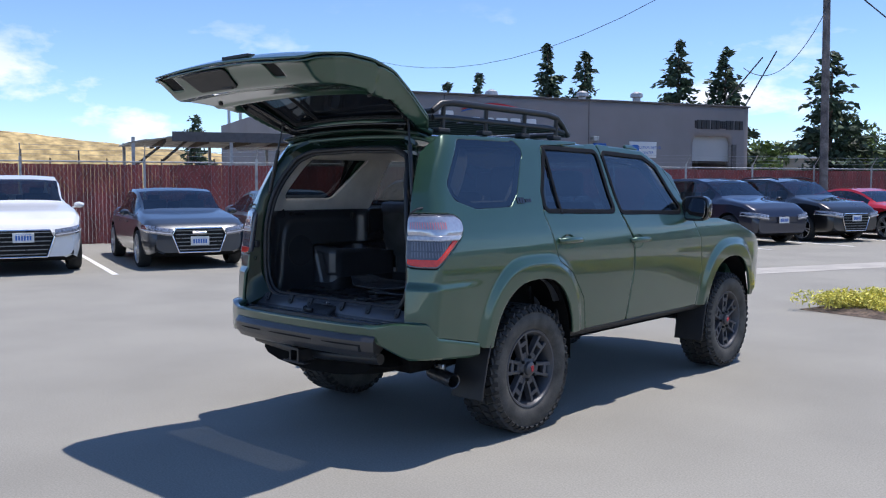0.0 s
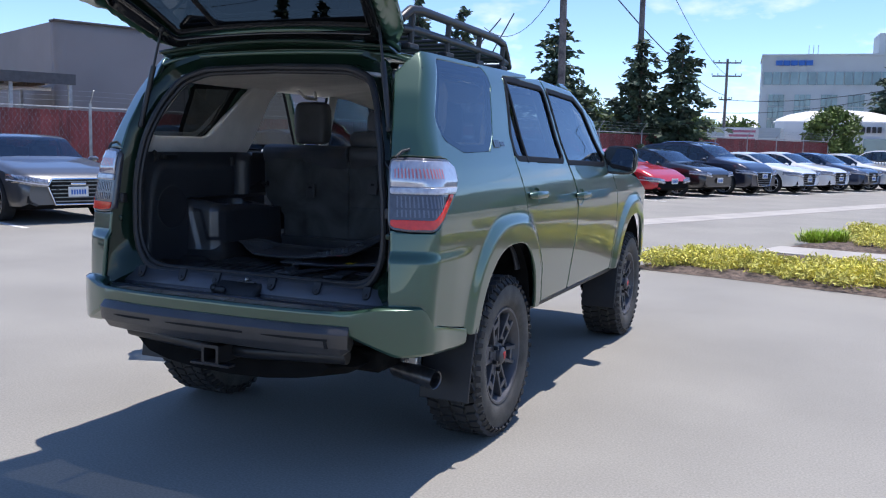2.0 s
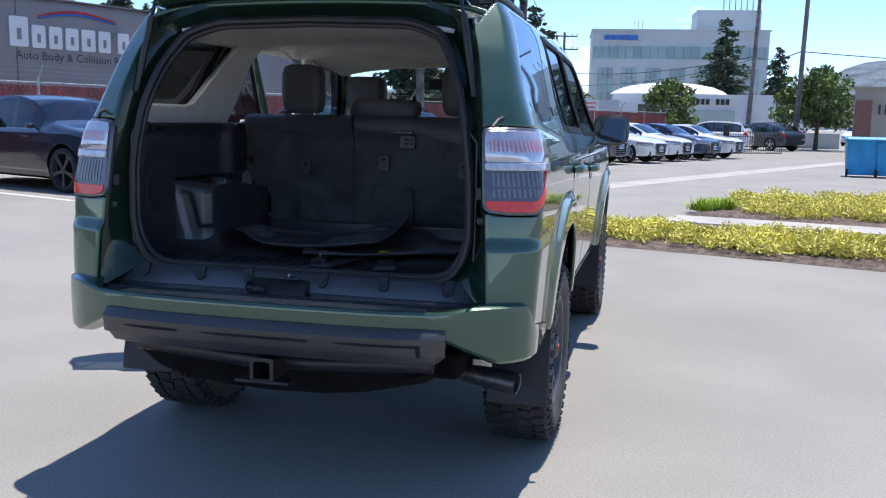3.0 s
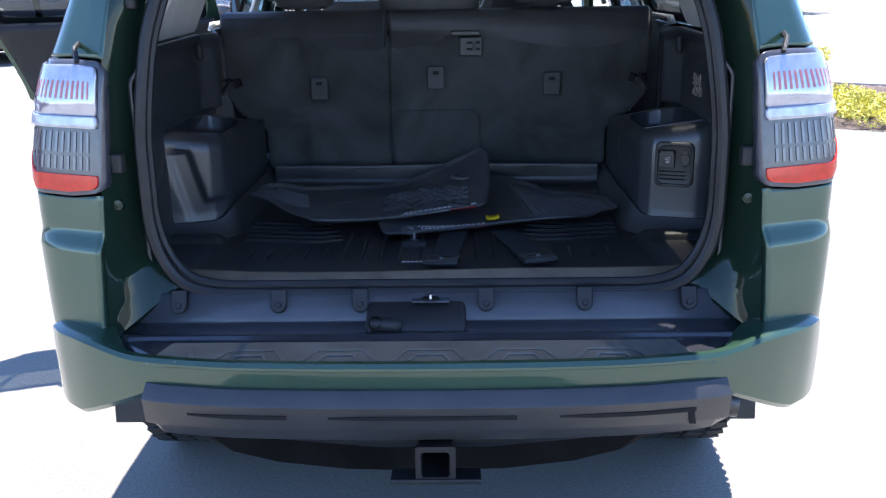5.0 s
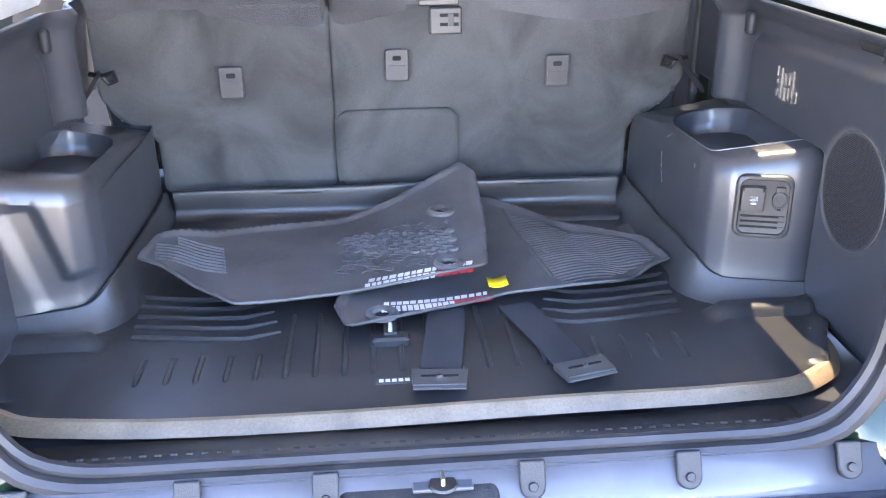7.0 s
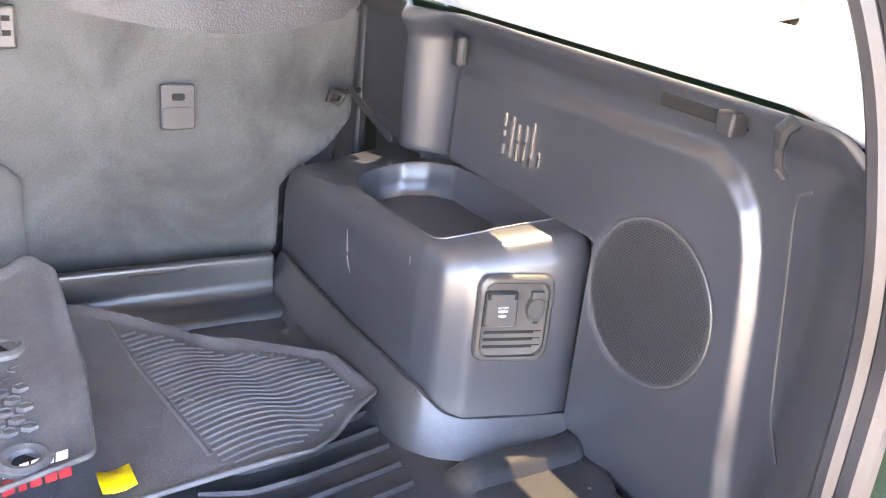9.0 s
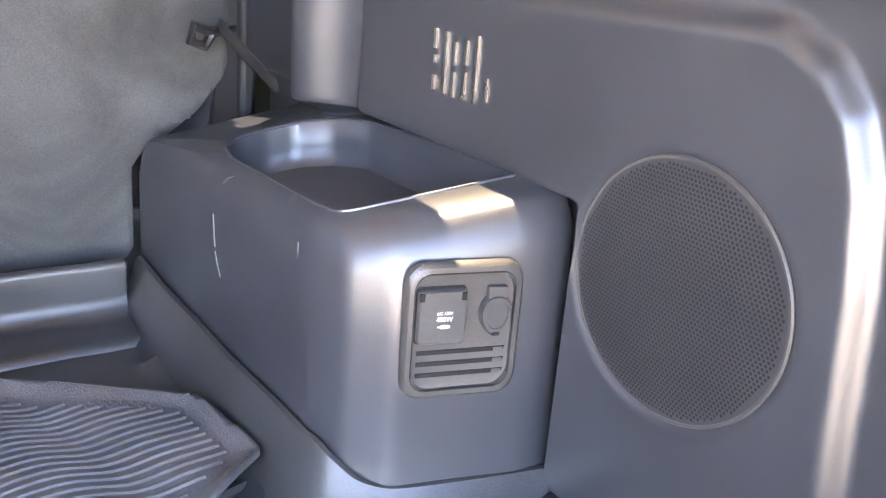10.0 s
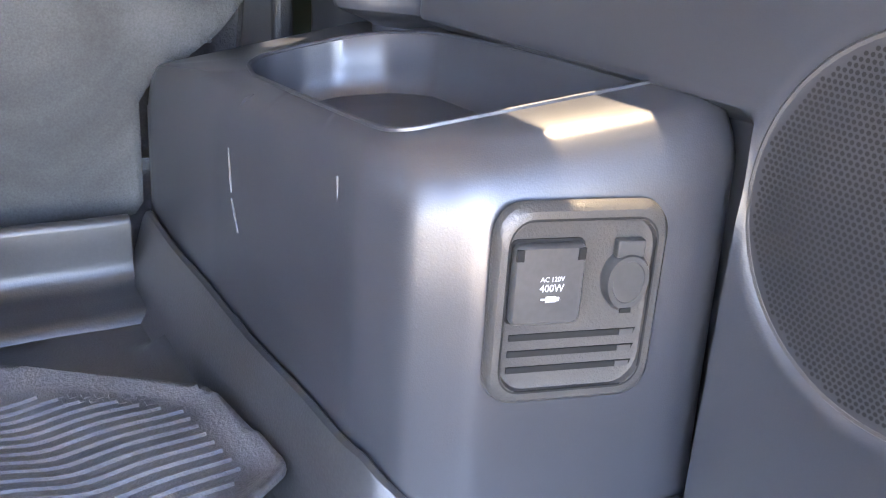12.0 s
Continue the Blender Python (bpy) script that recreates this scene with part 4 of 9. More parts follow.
    def patch(name, t0, t1, k0, k1, material, out=0.010, label="", skew=0.0):
        for s in (-1, 1):
            g = G()
            rows = [[surf(t, k + skew * (t - t0) / (t1 - t0), out) for k in np.linspace(k0, k1, 5)] for t in np.linspace(t0, t1, 8)]
            g.loft([[(s * x, y, z) for x, y, z in r] for r in rows], closed=False, caps=False)
            part(name, g, material, car, label, solid=0.02, recalc=True)

    back = np.linspace(0.80, 1.0, 60)
    wide_at = np.array([float(plan(t)) for t in back]) * hw * 0.985
    z0 = float(ztop(0.985)) - (0.07 if Ht < 1.5 else 0.10)
    for s in (-1, 1):
        rows = []
        for a in np.linspace(0, 1, 9):
            x = hw * (0.50 + 0.46 * a)
            y = (float(np.interp(-x, -wide_at, back)) - 0.5) * L + 0.030
            lo, hi = z0 - 0.085 + 0.040 * a + 0.03 * a * a, z0 + 0.040 + 0.070 * a
            rows.append([(s * (x + 0.012 * a), y, lo + (hi - lo) * f) for f in (0, 0.5, 1)])
        lamp = part("headlamp", G().loft(rows, closed=False, caps=False), M_HEADLAMP, car, "dark headlamp with bright edge", solid=0.03)
        part("light_strip", G().tube([Vector(r[0]) * 0.3 + Vector(r[1]) * 0.7 + Vector((s * 0.012, 0.022, -0.008)) for r in rows], 0.010, 6), M_LENS_SILVER, lamp)
    patch("tail_lamp", 0.010, 0.055, 3.6, 5.0, M_LENS_RED, 0.012, "red tail lamp")
    for s in (-1, 1):
        mr = G().loft([[(s * (hw + 0.08 + w * math.cos(a)), L * (c1 - 0.5) - 0.33 + y, belt_c + 0.055 + h * math.sin(a)) for a in np.linspace(0, 2 * math.pi, 12, endpoint=False)] for y, w, h in ((0, 0.088, 0.05), (0.05, 0.092, 0.056), (0.10, 0.05, 0.025))])
        part("mirror", mr.tube([(s * (hw - 0.08), L * (c1 - 0.5) - 0.28, belt_c - 0.02), (s * (hw + 0.04), L * (c1 - 0.5) - 0.28, belt_c + 0.04)], 0.02, 6), coat, car)
        for y in (L * 0.10, -L * 0.10):
            part("handle", G().box((s * (hw - 0.004), y, belt_c - 0.13), (0.03, 0.20, 0.022)), coat, car, bevel=0.006)
    nose = L / 2
    if grille:
        zt, zb = float(ztop(1.0)) + 0.06, 0.30
        hexa = [(-0.40, zt - 0.02), (0.40, zt - 0.02), (0.47, zt - 0.13), (0.35, zb), (-0.35, zb), (-0.47, zt - 0.13)]
        mf = Matrix.Translation((0, nose + 0.012, 0)) @ Matrix.Rotation(radians(90), 4, "X") @ Matrix.Diagonal((1, 1, -1, 1))
        gr = part("grille", G().prism(hexa, -0.05, 0.0, mf), M_VOID, car, "dark hexagonal grille with slats")
        part("grille_surround", G().tube([mf @ Vector((x, z, 0.004)) for x, z in hexa], 0.014, 6, closed=True), M_CHROME, gr)
        for z in np.linspace(zb + 0.05, zt - 0.06, 6):
            q = 0.35 + (0.46 - 0.35) * (z - zb) / (zt - 0.13 - zb) if z < zt - 0.13 else 0.43
            part("slat", G().box((0, nose + 0.018, z), (2 * q - 0.05, 0.02, 0.016)), M_GRILLE, gr)
        part("emblem", G().tube([(-0.12, nose + 0.035, zt - 0.10), (0.12, nose + 0.035, zt - 0.10)], 0.022, 10), M_CHROME, gr, "plain bright emblem bar")
    for s in (-1, 1):
        part("air_intake", G().prism([(s * 0.55, 0.31), (s * 0.76, 0.33), (s * 0.76, 0.44), (s * 0.62, 0.47)], -0.10, -0.012, Matrix.Translation((0, nose, 0)) @ Matrix.Rotation(radians(90), 4, "X") @ Matrix.Diagonal((1, 1, -1, 1))), M_VOID, car, "dark corner air intake")
    if plate:
        pz = 0.50 if Ht < 1.5 else 0.62
        pl = part("number_plate", G().box((0, nose + 0.045, pz), (0.32, 0.012, 0.155)), M_PLATE, car, "white number plate", bevel=0.004)
        for k in range(6):
            part("plate_bar", G().box((-0.105 + k * 0.042, nose + 0.053, pz - 0.005), (0.026, 0.004, 0.075)), M_BLUELETTER, pl)
    if rails:
        for s in (-1, 1):
            part("roof_rail", G().tube([(s * hw * 0.66, -L * 0.28, Ht - 0.09), (s * hw * 0.67, -L * 0.2, Ht + 0.01), (s * hw * 0.67, L * 0.0, Ht + 0.02), (s * hw * 0.66, L * 0.06, Ht - 0.04)], 0.018, 8), M_CHROME if coat is P_NAVY else M_SATIN_BLACK, car)
    for s in (-1, 1):
        part("window_trim", G().tube([surf(t, 6.0, 0.006) if s > 0 else tuple(a * b for a, b in zip(surf(t, 6.0, 0.006), (-1, 1, 1))) for t in np.linspace(c0 + 0.07, c1 - 0.06, 14)], 0.009, 5), M_CHROME, car)
    return car


def bay(kind, coat, label, s, forward=0.0, **kw):
    L, fo = KINDS[kind][0], KINDS[kind][4]
    hh, yaw = (Vector((0.943, -0.333, 0)), -109.5) if s < 8 else (H, YAW_H)
    p = along(s) + hh * (forward - (L / 2 - fo))
    return parked_car(kind, coat, label, p, yaw, **kw)


bay("suv", P_WHITE, "white compact SUV parked beside the red fence", -2.95, 0.45)
bay("sedan", P_GREY, "dark grey sedan with silver slatted grille, parked", 0.0, 0.35)
bay("fastback", P_SILVER, "mid grey fastback car parked in the row", 2.48, 0.35)
bay("crossover", P_NAVY, "dark navy crossover with large multi-spoke wheels", 6.3, 0.35, style=1)
bay("crossover", P_BLACK, "black parked crossover behind the navy one", 9.25, -0.4)
bay("suv", P_NAVY, "dark navy sporty SUV without chrome grille", 14.85, -0.2, grille=False, style=1)
bay("suv", P_BLACK, "black SUV with chrome slatted grille", 17.6, -0.35, rails=True)
bay("sports", P_RED, "bright red low sports saloon", 20.35, 0.1, grille=False)
bay("sedan", P_BLACK, "black parked sedan beside the red car", 23.0, 0.1, grille=False)
bay("suv", P_NAVY, "large navy SUV with roof rails", 25.7, 0.2, rails=True)
bay("fastback", P_WHITE, "white fastback car in the parking row", 28.35, 0.5)
bay("sedan", P_WHITE, "white sedan in the parking row", 31.1, 0.4)
bay("sedan", P_BLUE, "dark blue sedan between white cars", 33.8, 0.5)
bay("sedan", P_WHITE, "white sedan at the end of the row", 36.5, 0.6)
parked_car("suv", P_WHITE, "white SUV parked sideways behind an iron gate", Vector((3.95, 52.0, 0)), 72, plate=False)
parked_car("crossover", P_GREY, "dark grey crossover seen from its tail", Vector((7.4, 56.0, 0)), 40, plate=False)
parked_car("van", P_WHITE, "white panel van parked far away", Vector((9.4, 73.0, 0)), 84, plate=False, grille=False)
parked_car("suv", P_WHITE, "white vehicle parked far down the lane", Vector((17.5, 80.0, 0)), 160, plate=False)

# ---------- iron gate, bins ----------
gate_thing = thing("iron_gate", "black iron sliding gate standing open", "gate")
ga, gb = Vector((3.6, 40.2, 0)), Vector((7.0, 43.2, 0))
gd = (gb - ga)
for z in (0.18, 0.95, 1.18):
    part("rail", G().tube([ga + Vector((0, 0, z)), gb + Vector((0, 0, z))], 0.022, 6), M_IRON, gate_thing)
for k in range(30):
    p = ga + gd * (k / 29)
    part("bar", G().tube([p + Vector((0, 0, 0.12)), p + Vector((0, 0, 1.28))], 0.011, 5), M_IRON, gate_thing)
part("gate_post", G().box((4.2, 40.9, 0.75), (0.28, 0.28, 1.5)), M_IRON, gate_thing, bevel=0.02)
fence_b = thing("iron_fence", "low black iron fence beside the white cars", "fence")
fa0, fb0 = Vector((3.6, 40.2, 0)), Vector((0.4, 45.0, 0))
for z in (0.2, 1.2):
    part("rail", G().tube([fa0 + Vector((0, 0, z)), fb0 + Vector((0, 0, z))], 0.02, 6), M_IRON, fence_b)
for k in range(38):
    p = fa0.lerp(fb0, k / 37)
    part("bar", G().tube([p, p + Vector((0, 0, 1.28))], 0.011, 5), M_IRON, fence_b)


def wheelie_bin(x, y, yaw, material, label):
    b = thing("wheelie_bin", label, "bin", "wheelie bins", at=Matrix.Translation((x, y, 0)) @ Matrix.Rotation(radians(yaw), 4, "Z"))
    part("tub", G().loft([[(a * w, c * d, z) for a, c in ((-1, -1), (1, -1), (1, 1), (-1, 1))] for w, d, z in ((0.38, 0.34, 0.06), (0.43, 0.40, 1.02), (0.47, 0.44, 1.05), (0.47, 0.44, 1.10))]), material, b, bevel=0.03, seg=3)
    part("lid", G().loft([[(a * w, c * d + o, z) for a, c in ((-1, -1), (1, -1), (1, 1), (-1, 1))] for w, d, z, o in ((0.48, 0.46, 1.105, 0), (0.48, 0.46, 1.13, 0), (0.40, 0.36, 1.19, 0.02))]), material, b, bevel=0.02, seg=3)
    part("lid_hinge", G().tube([(-0.40, 0.48, 1.10), (0.40, 0.48, 1.10)], 0.025, 8), material, b)
    for s in (-1, 1):
        part("wheel", G().lathe([(0.0, -0.03), (0.10, -0.03), (0.12, -0.02), (0.12, 0.02), (0.10, 0.03), (0.0, 0.03)], 20, Matrix.Translation((s * 0.40, 0.34, 0.12)) @ Matrix.Rotation(radians(90), 4, "Y")), M_RUBBER, b)


wheelie_bin(7.13, 25.4, 175, M_BIN_BLUE, "tall blue wheelie bin with rounded lid on asphalt")
wheelie_bin(7.92, 25.25, 172, M_BIN_BLUE, "tall blue wheelie bin with rounded lid on asphalt")
wheelie_bin(8.82, 25.0, 175, M_BIN_BLACK, "black wheelie bin beside blue ones")

# ---------- trees ----------
def conifer(p, hgt, spread, seed, lean=0.0):
    r = np.random.default_rng(seed)
    t = thing("conifer", "tall dark green conifer with uneven drooping boughs", "tree", "conifers")
    part("trunk", G().tube([p, p + Vector((lean, 0, hgt * 0.5)), p + Vector((lean, 0, hgt))], [hgt * 0.022, hgt * 0.013, 0.01], 8), M_BARK, t)
    limbs, pts, faces = G(), [], []
    levels = int(hgt * 4.2)
    for lv in range(levels):
        k = (lv + r.uniform(-0.4, 0.4)) / levels
        z = hgt * (0.06 + 0.94 * k)
        reach = spread * (1 - k) ** 0.72 * r.uniform(0.75, 1.15) + 0.10
        for b in range(int(4 + 6 * (1 - k))):
            a = r.uniform(0, 2 * math.pi)
            ln = reach * r.uniform(0.45, 1.1)
            o = Vector((p.x + lean * k, p.y, p.z + z))
            e = o + Vector((math.cos(a) * ln, math.sin(a) * ln, -0.16 * ln + r.uniform(-0.15, 0.22) * ln))
            if lv % 2 == 0 and b < 4:
                limbs.tube([o, e], [0.02 + 0.03 * (1 - k), 0.008], 4, caps=False)
            m = max(8, int(ln * 26))
            q = r.uniform(0.15, 1.05, m)
            sz = r.uniform(0.08, 0.20, m) * (0.7 + hgt / 22)
            for j in range(m):
                c = o.lerp(e, q[j]) + Vector((r.normal() * 0.10 * ln * q[j] + r.normal() * 0.05, r.normal() * 0.10 * ln * q[j] + r.normal() * 0.05, r.normal() * 0.09))
                u = Vector((math.cos(a) + r.normal() * 0.5, math.sin(a) + r.normal() * 0.5, -0.25 + r.normal() * 0.4)).normalized() * sz[j] * 1.5
                v = u.cross(Vector((r.normal(), r.normal(), r.normal() + 0.6))).normalized() * sz[j] * 0.55
                n0 = len(pts)
                pts += [c - u * 0.5, c + v, c + u, c - v]
                faces.append((n0, n0 + 1, n0 + 2, n0 + 3))
    tagged(part("branchwork", limbs, M_BARK, t), kind="stuff")
    tagged(part("crown", G().add(pts, faces), M_NEEDLE, t, smooth=False, recalc=False), kind="stuff")


for n, (az, dist, hgt, sp) in enumerate(((-35.7, 50, 9.3, 1.9), (-33.4, 50, 8.9, 1.75), (-27.75, 46, 8.7, 2.2), (-25.0, 46, 8.1, 2.1), (-19.1, 44, 7.5, 2.6))):
    conifer(polar(4.25, -4.48, az, dist), hgt, sp, 11 + n)
for n, (az, dist, hgt, sp) in enumerate(((-12.7, 42, 6.5, 2.3), (-10.3, 42, 6.55, 2.2))):
    conifer(polar(3.0, -4.22, az, dist), hgt, sp, 31 + n)
conifer(polar(4.25, -4.48, -42.0, 62), 8.6, 1.2, 51)
conifer(polar(2.0, -4.1, -38.4, 52), 8.2, 1.3, 52)
conifer(polar(4.25, -4.48, -57.6, 75), 7.2, 2.2, 53)


def broadleaf(p, hgt, spread, seed, label, size=0.16, per=150, material=None, dense=26):
    global rng
    rng = np.random.default_rng(seed)
    t = thing("broadleaf_tree", label, "tree", "broadleaf trees")
    part("trunk", G().tube([p, p + Vector((0.05, 0, hgt * 0.4)), p + Vector((0, 0.05, hgt * 0.7))], [hgt * 0.03, hgt * 0.022, hgt * 0.01], 8), M_BARK, t)
    cs, rs, limbs = [], [], G()
    for _ in range(dense):
        a, k = rng.uniform(0, 2 * math.pi), rng.uniform(0.28, 1.0)
        q = spread * math.sin(math.pi * min(1, 0.15 + 0.85 * k)) ** 0.6 * rng.uniform(0.3, 1.0)
        c = (p.x + math.cos(a) * q, p.y + math.sin(a) * q, p.z + hgt * (0.16 + 0.80 * k))
        cs.append(c)
        w = spread * rng.uniform(0.20, 0.36)
        rs.append((w, w, w * 0.75))
        limbs.tube([p + Vector((0, 0, hgt * rng.uniform(0.25, 0.6))), Vector(c)], [hgt * 0.010, hgt * 0.003], 4, caps=False)
    tagged(part("branchwork", limbs, M_BARK, t), kind="stuff")
    tagged(part("crown", leaf_cloud(cs, rs, per, size, 0.8), material or M_LEAF_B, t, smooth=False, recalc=False), kind="stuff")


broadleaf(polar(3.0, -4.22, -15.6, 46), 4.3, 2.1, 71, "loose light green tree behind the fence", material=M_LEAF_B, size=0.13)
broadleaf(polar(3.0, -4.22, -17.0, 52), 5.2, 1.6, 72, "sparse light green tree behind the fence", size=0.12, dense=16)
conifer(polar(1.84, -4.1, 2.9, 78), 10.2, 3.3, 73)
conifer(polar(1.34, -3.94, 6.4, 80), 8.0, 2.3, 74)
broadleaf(polar(1.84, -4.1, -0.25, 58), 4.0, 2.0, 75, "bushy olive green tree in front of a white building", size=0.15, per=170)
broadleaf(polar(0.88, -3.77, 9.1, 64), 5.0, 3.0, 76, "wide light green tree beside the tan building", size=0.18, per=190, dense=34)
broadleaf(polar(1.84, -4.1, -8.0, 75), 3.4, 2.4, 77, "low green bush near the fence", size=0.2)
for n, (az, dist, h) in enumerate(((-22, 90, 5.2), (-20.5, 95, 4.4), (-15, 95, 4.8), (-13, 100, 4.4), (-9.4, 110, 5.5), (-6.5, 120, 5.0))):
    broadleaf(polar(3.0, -4.2, az, dist), h, 4.5, 80 + n, "distant rounded green tree behind fence", size=0.35, per=90, dense=20)
broadleaf(Vector((9.6, 24.2, 0)), 1.6, 1.1, 95, "clipped green bush by the bins", size=0.07, per=160)

# ---------- poles and cables ----------
def pole(p, hgt, arms=(), r=0.14, label="weathered wooden utility pole", lean=0.0):
    t = thing("utility_pole", label, "utility pole", "utility poles")
    part("shaft", G().tube([p, p + Vector((lean, 0, hgt))], [r * 1.25, r * 0.85], 10), M_POLEWOOD, t)
    for z, w in arms:
        a = Vector((math.cos(radians(12)), math.sin(radians(12)), 0)) * w / 2
        c = p + Vector((0, -0.15, z))
        arm = part("crossarm", strip(c - a, c + a, 0.11, c.z - 0.07, c.z + 0.07), M_POLEWOOD, t)
        for k in (-1, -0.6, 0.6, 1):
            part("insulator", G().lathe([(0.0, 0.22), (0.04, 0.2), (0.06, 0.1), (0.03, 0.0)], 8, Matrix.Translation(c + a * k + Vector((0, 0, 0.07)))), M_GALV, arm)
    return p


p0 = pole(polar(4.25, -4.48, -19.35, 36.5), 13.5, r=0.13, lean=-0.15)
p1 = pole(polar(3.0, -4.22, -12.75, 47), 12.5)
p2 = pole(polar(3.0, -4.22, -7.28, 95), 10.6, ((10.2, 2.6), (8.9, 2.8), (6.6, 1.2)))
p3 = pole(polar(1.84, -4.1, 4.42, 72), 13.2, ((11.6, 2.8),), lean=0.35)
p4 = pole(polar(1.34, -3.94, 7.52, 62), 13.0, lean=0.25)
pole(polar(0.88, -3.77, 15.8, 75), 7.0, ((6.3, 1.6),), r=0.1, lean=0.5)


def cable(a, b, sag, r=0.018):
    a, b = Vector(a), Vector(b)
    pts = [a.lerp(b, t) - Vector((0, 0, sag * 4 * t * (1 - t))) for t in np.linspace(0, 1, 14)]
    solo("cable", G().tube(pts, r, 4), M_WIRE, "thin black overhead cable", "cable", "overhead cables")


cable(p0 + Vector((0, 0, 9.4)), p2 + Vector((0, 0, 7.0)), 1.0, 0.03)
cable(p0 + Vector((0, 0, 12.5)), (-40, 36, 10), 3.0, 0.015)
cable(p0 + Vector((0, 0, 8.2)), (-11.9, 31.8, 6.4), 1.2, 0.015)
cable(p1 + Vector((0, 0, 12)), p2 + Vector((0, 0, 9)), 1.0, 0.02)
cable(p2 + Vector((0, 0, 6.6)), p3 + Vector((0, 0, 6.6)), 0.6, 0.035)
cable(p3 + Vector((0, 0, 6.6)), p4 + Vector((0, 0, 6.2)), 0.3, 0.035)
cable(p4 + Vector((0, 0, 6.2)), (40, 52, 4.6), 0.4, 0.035)
cable(p4 + Vector((0, 0, 12)), (46, 58, 7.0), 1.2, 0.02)
cable(p3 + Vector((0, 0, 6.4)), (-9, 70, 4.6), 0.8, 0.03)
cable((-12.2, 32.5, 4.7), (-11.2, 33.5, 7.2), 0.0, 0.03)
cable((-13.2, 32.2, 4.7), (-11.8, 33.5, 7.0), 0.0, 0.03)

# ---------- far buildings ----------
office = thing("office_building", "pale grey office block with ribbon windows far away", "building")
ob0 = polar(1.84, -4.1, -4.75, 180)
mo_ = Matrix.Translation(ob0) @ Matrix.Rotation(radians(6), 4, "Z")
OW, OH = 33.0, 19.3
part("wall", G().box((OW / 2, 8, OH / 2), (OW, 16, OH), mo_), M_OFFICE, office)
part("parapet", G().box((OW / 2, 7.9, OH + 0.15), (OW + 0.4, 16.4, 0.3), mo_), M_OFFICE, office)
part("plant_room", G().box((26, 8, OH + 2.2), (12, 8, 4.4), mo_), M_OFFICE, office)
for k in range(6):
    part("antenna", G().tube([mo_ @ Vector((25 + k * 1.1, 5, OH + 4.4)), mo_ @ Vector((25 + k * 1.1, 5, OH + 6.6))], 0.12, 5), M_GALV, office)
for k in range(3):
    part("antenna", G().tube([mo_ @ Vector((8 + k * 0.8, 3, OH)), mo_ @ Vector((8 + k * 0.8, 3, OH + 2.2))], 0.06, 5), M_GALV, office)
for k in range(21):
    part("window", G().box((1.0 + 1.54 * k, -0.08, 15.2), (1.36, 0.2, 2.3), mo_), M_WINBLUE, office)
for k in range(7):
    for z in (11.2, 8.9, 6.6):
        for e in (-0.95, 0.0, 0.95):
            part("window", G().box((2.7 + 4.55 * k + e, -0.08, z), (0.86, 0.2, 2.1), mo_), M_WINBLUE, office)
x = 2.2
for w in (1.3, 1.3, 1.3, 1.3, 1.3):
    part("brand_shape", G().box((x + w / 2, -0.25, 18.0), (w * 0.9, 0.3, 0.9), mo_), M_BLUELETTER, office, "blue brand letter shape")
    x += w
domed = thing("domed_building", "white low building with shallow domed roof", "building")
db0 = polar(1.84, -4.1, -3.6, 72)
md = Matrix.Translation(db0)
part("wall", G().box((6.2, 6, 1.9), (12.4, 12, 3.8), md), M_WHITEWALL, domed)
part("roof", G().lathe([(4.7, 3.78), (4.7, 3.88), (4.3, 4.18), (3.5, 4.48), (2.4, 4.70), (1.2, 4.81), (0.02, 4.84)], 40, Matrix.Translation((db0.x + 4.2, db0.y + 4.9, 0))), M_WHITEWALL, domed, "white domed roof")
part("doorway", G().box((2.6, -0.05, 1.5), (1.3, 0.15, 3.0), md), M_STUCCO_D, domed)
part("window", G().box((7.6, -0.05, 1.6), (3.0, 0.15, 2.0), md), M_WINBLUE, domed)
x = 4.4
for k in range(12):
    w = 0.36
    if k != 8:
        part("brand_shape", G().box((x + w / 2, -0.08, 3.25), (w * 0.7, 0.1, 0.42), md), M_DARKLETTER, domed)
    x += w
shed = thing("shed", "low pale utility building with pink printed sign", "building")
ms = Matrix.Translation(polar(1.84, -4.1, -7.0, 68))
part("wall", G().box((2.0, 2, 1.6), (5.0, 4, 3.2), ms), M_OFFICE, shed)
sg = part("sign_board", G().box((1.9, -0.1, 2.6), (2.3, 0.1, 1.05), ms), M_WHITEWALL, shed, "white sign board with pink print")
for k, w in enumerate((1.9, 1.7, 1.9)):
    part("print_bar", G().box((1.9, -0.16, 2.92 - 0.3 * k), (w, 0.02, 0.16), ms), M_PINK, sg)
part("shutter", G().box((1.6, -0.05, 0.9), (1.6, 0.1, 1.8), ms), M_STUCCO_D, shed)
tan = thing("tan_building", "low tan block building with dark door and window", "building")
mt_ = Matrix.Translation((10.85, 47.0, 0)) @ Matrix.Rotation(radians(-13), 4, "Z")
part("wall", G().box((12, 5, 1.75), (24, 10, 3.5), mt_), M_TAN, tan)
part("parapet", G().box((12, 4.9, 3.55), (24.2, 10.2, 0.12), mt_), M_TAN, tan)
part("corner_panel", G().box((0.45, -0.05, 1.45), (0.80, 0.12, 2.9), mt_), M_BROWN, tan, "red brown corner panel")
part("door", G().box((3.95, -0.06, 1.2), (0.85, 0.12, 2.4), mt_), M_STUCCO_D, tan, "dark door")
part("window", G().box((7.0, -0.06, 1.5), (1.5, 0.12, 1.2), mt_), M_WINBLUE, tan)
part("window", G().box((11.0, -0.06, 1.5), (1.5, 0.12, 1.2), mt_), M_WINBLUE, tan)
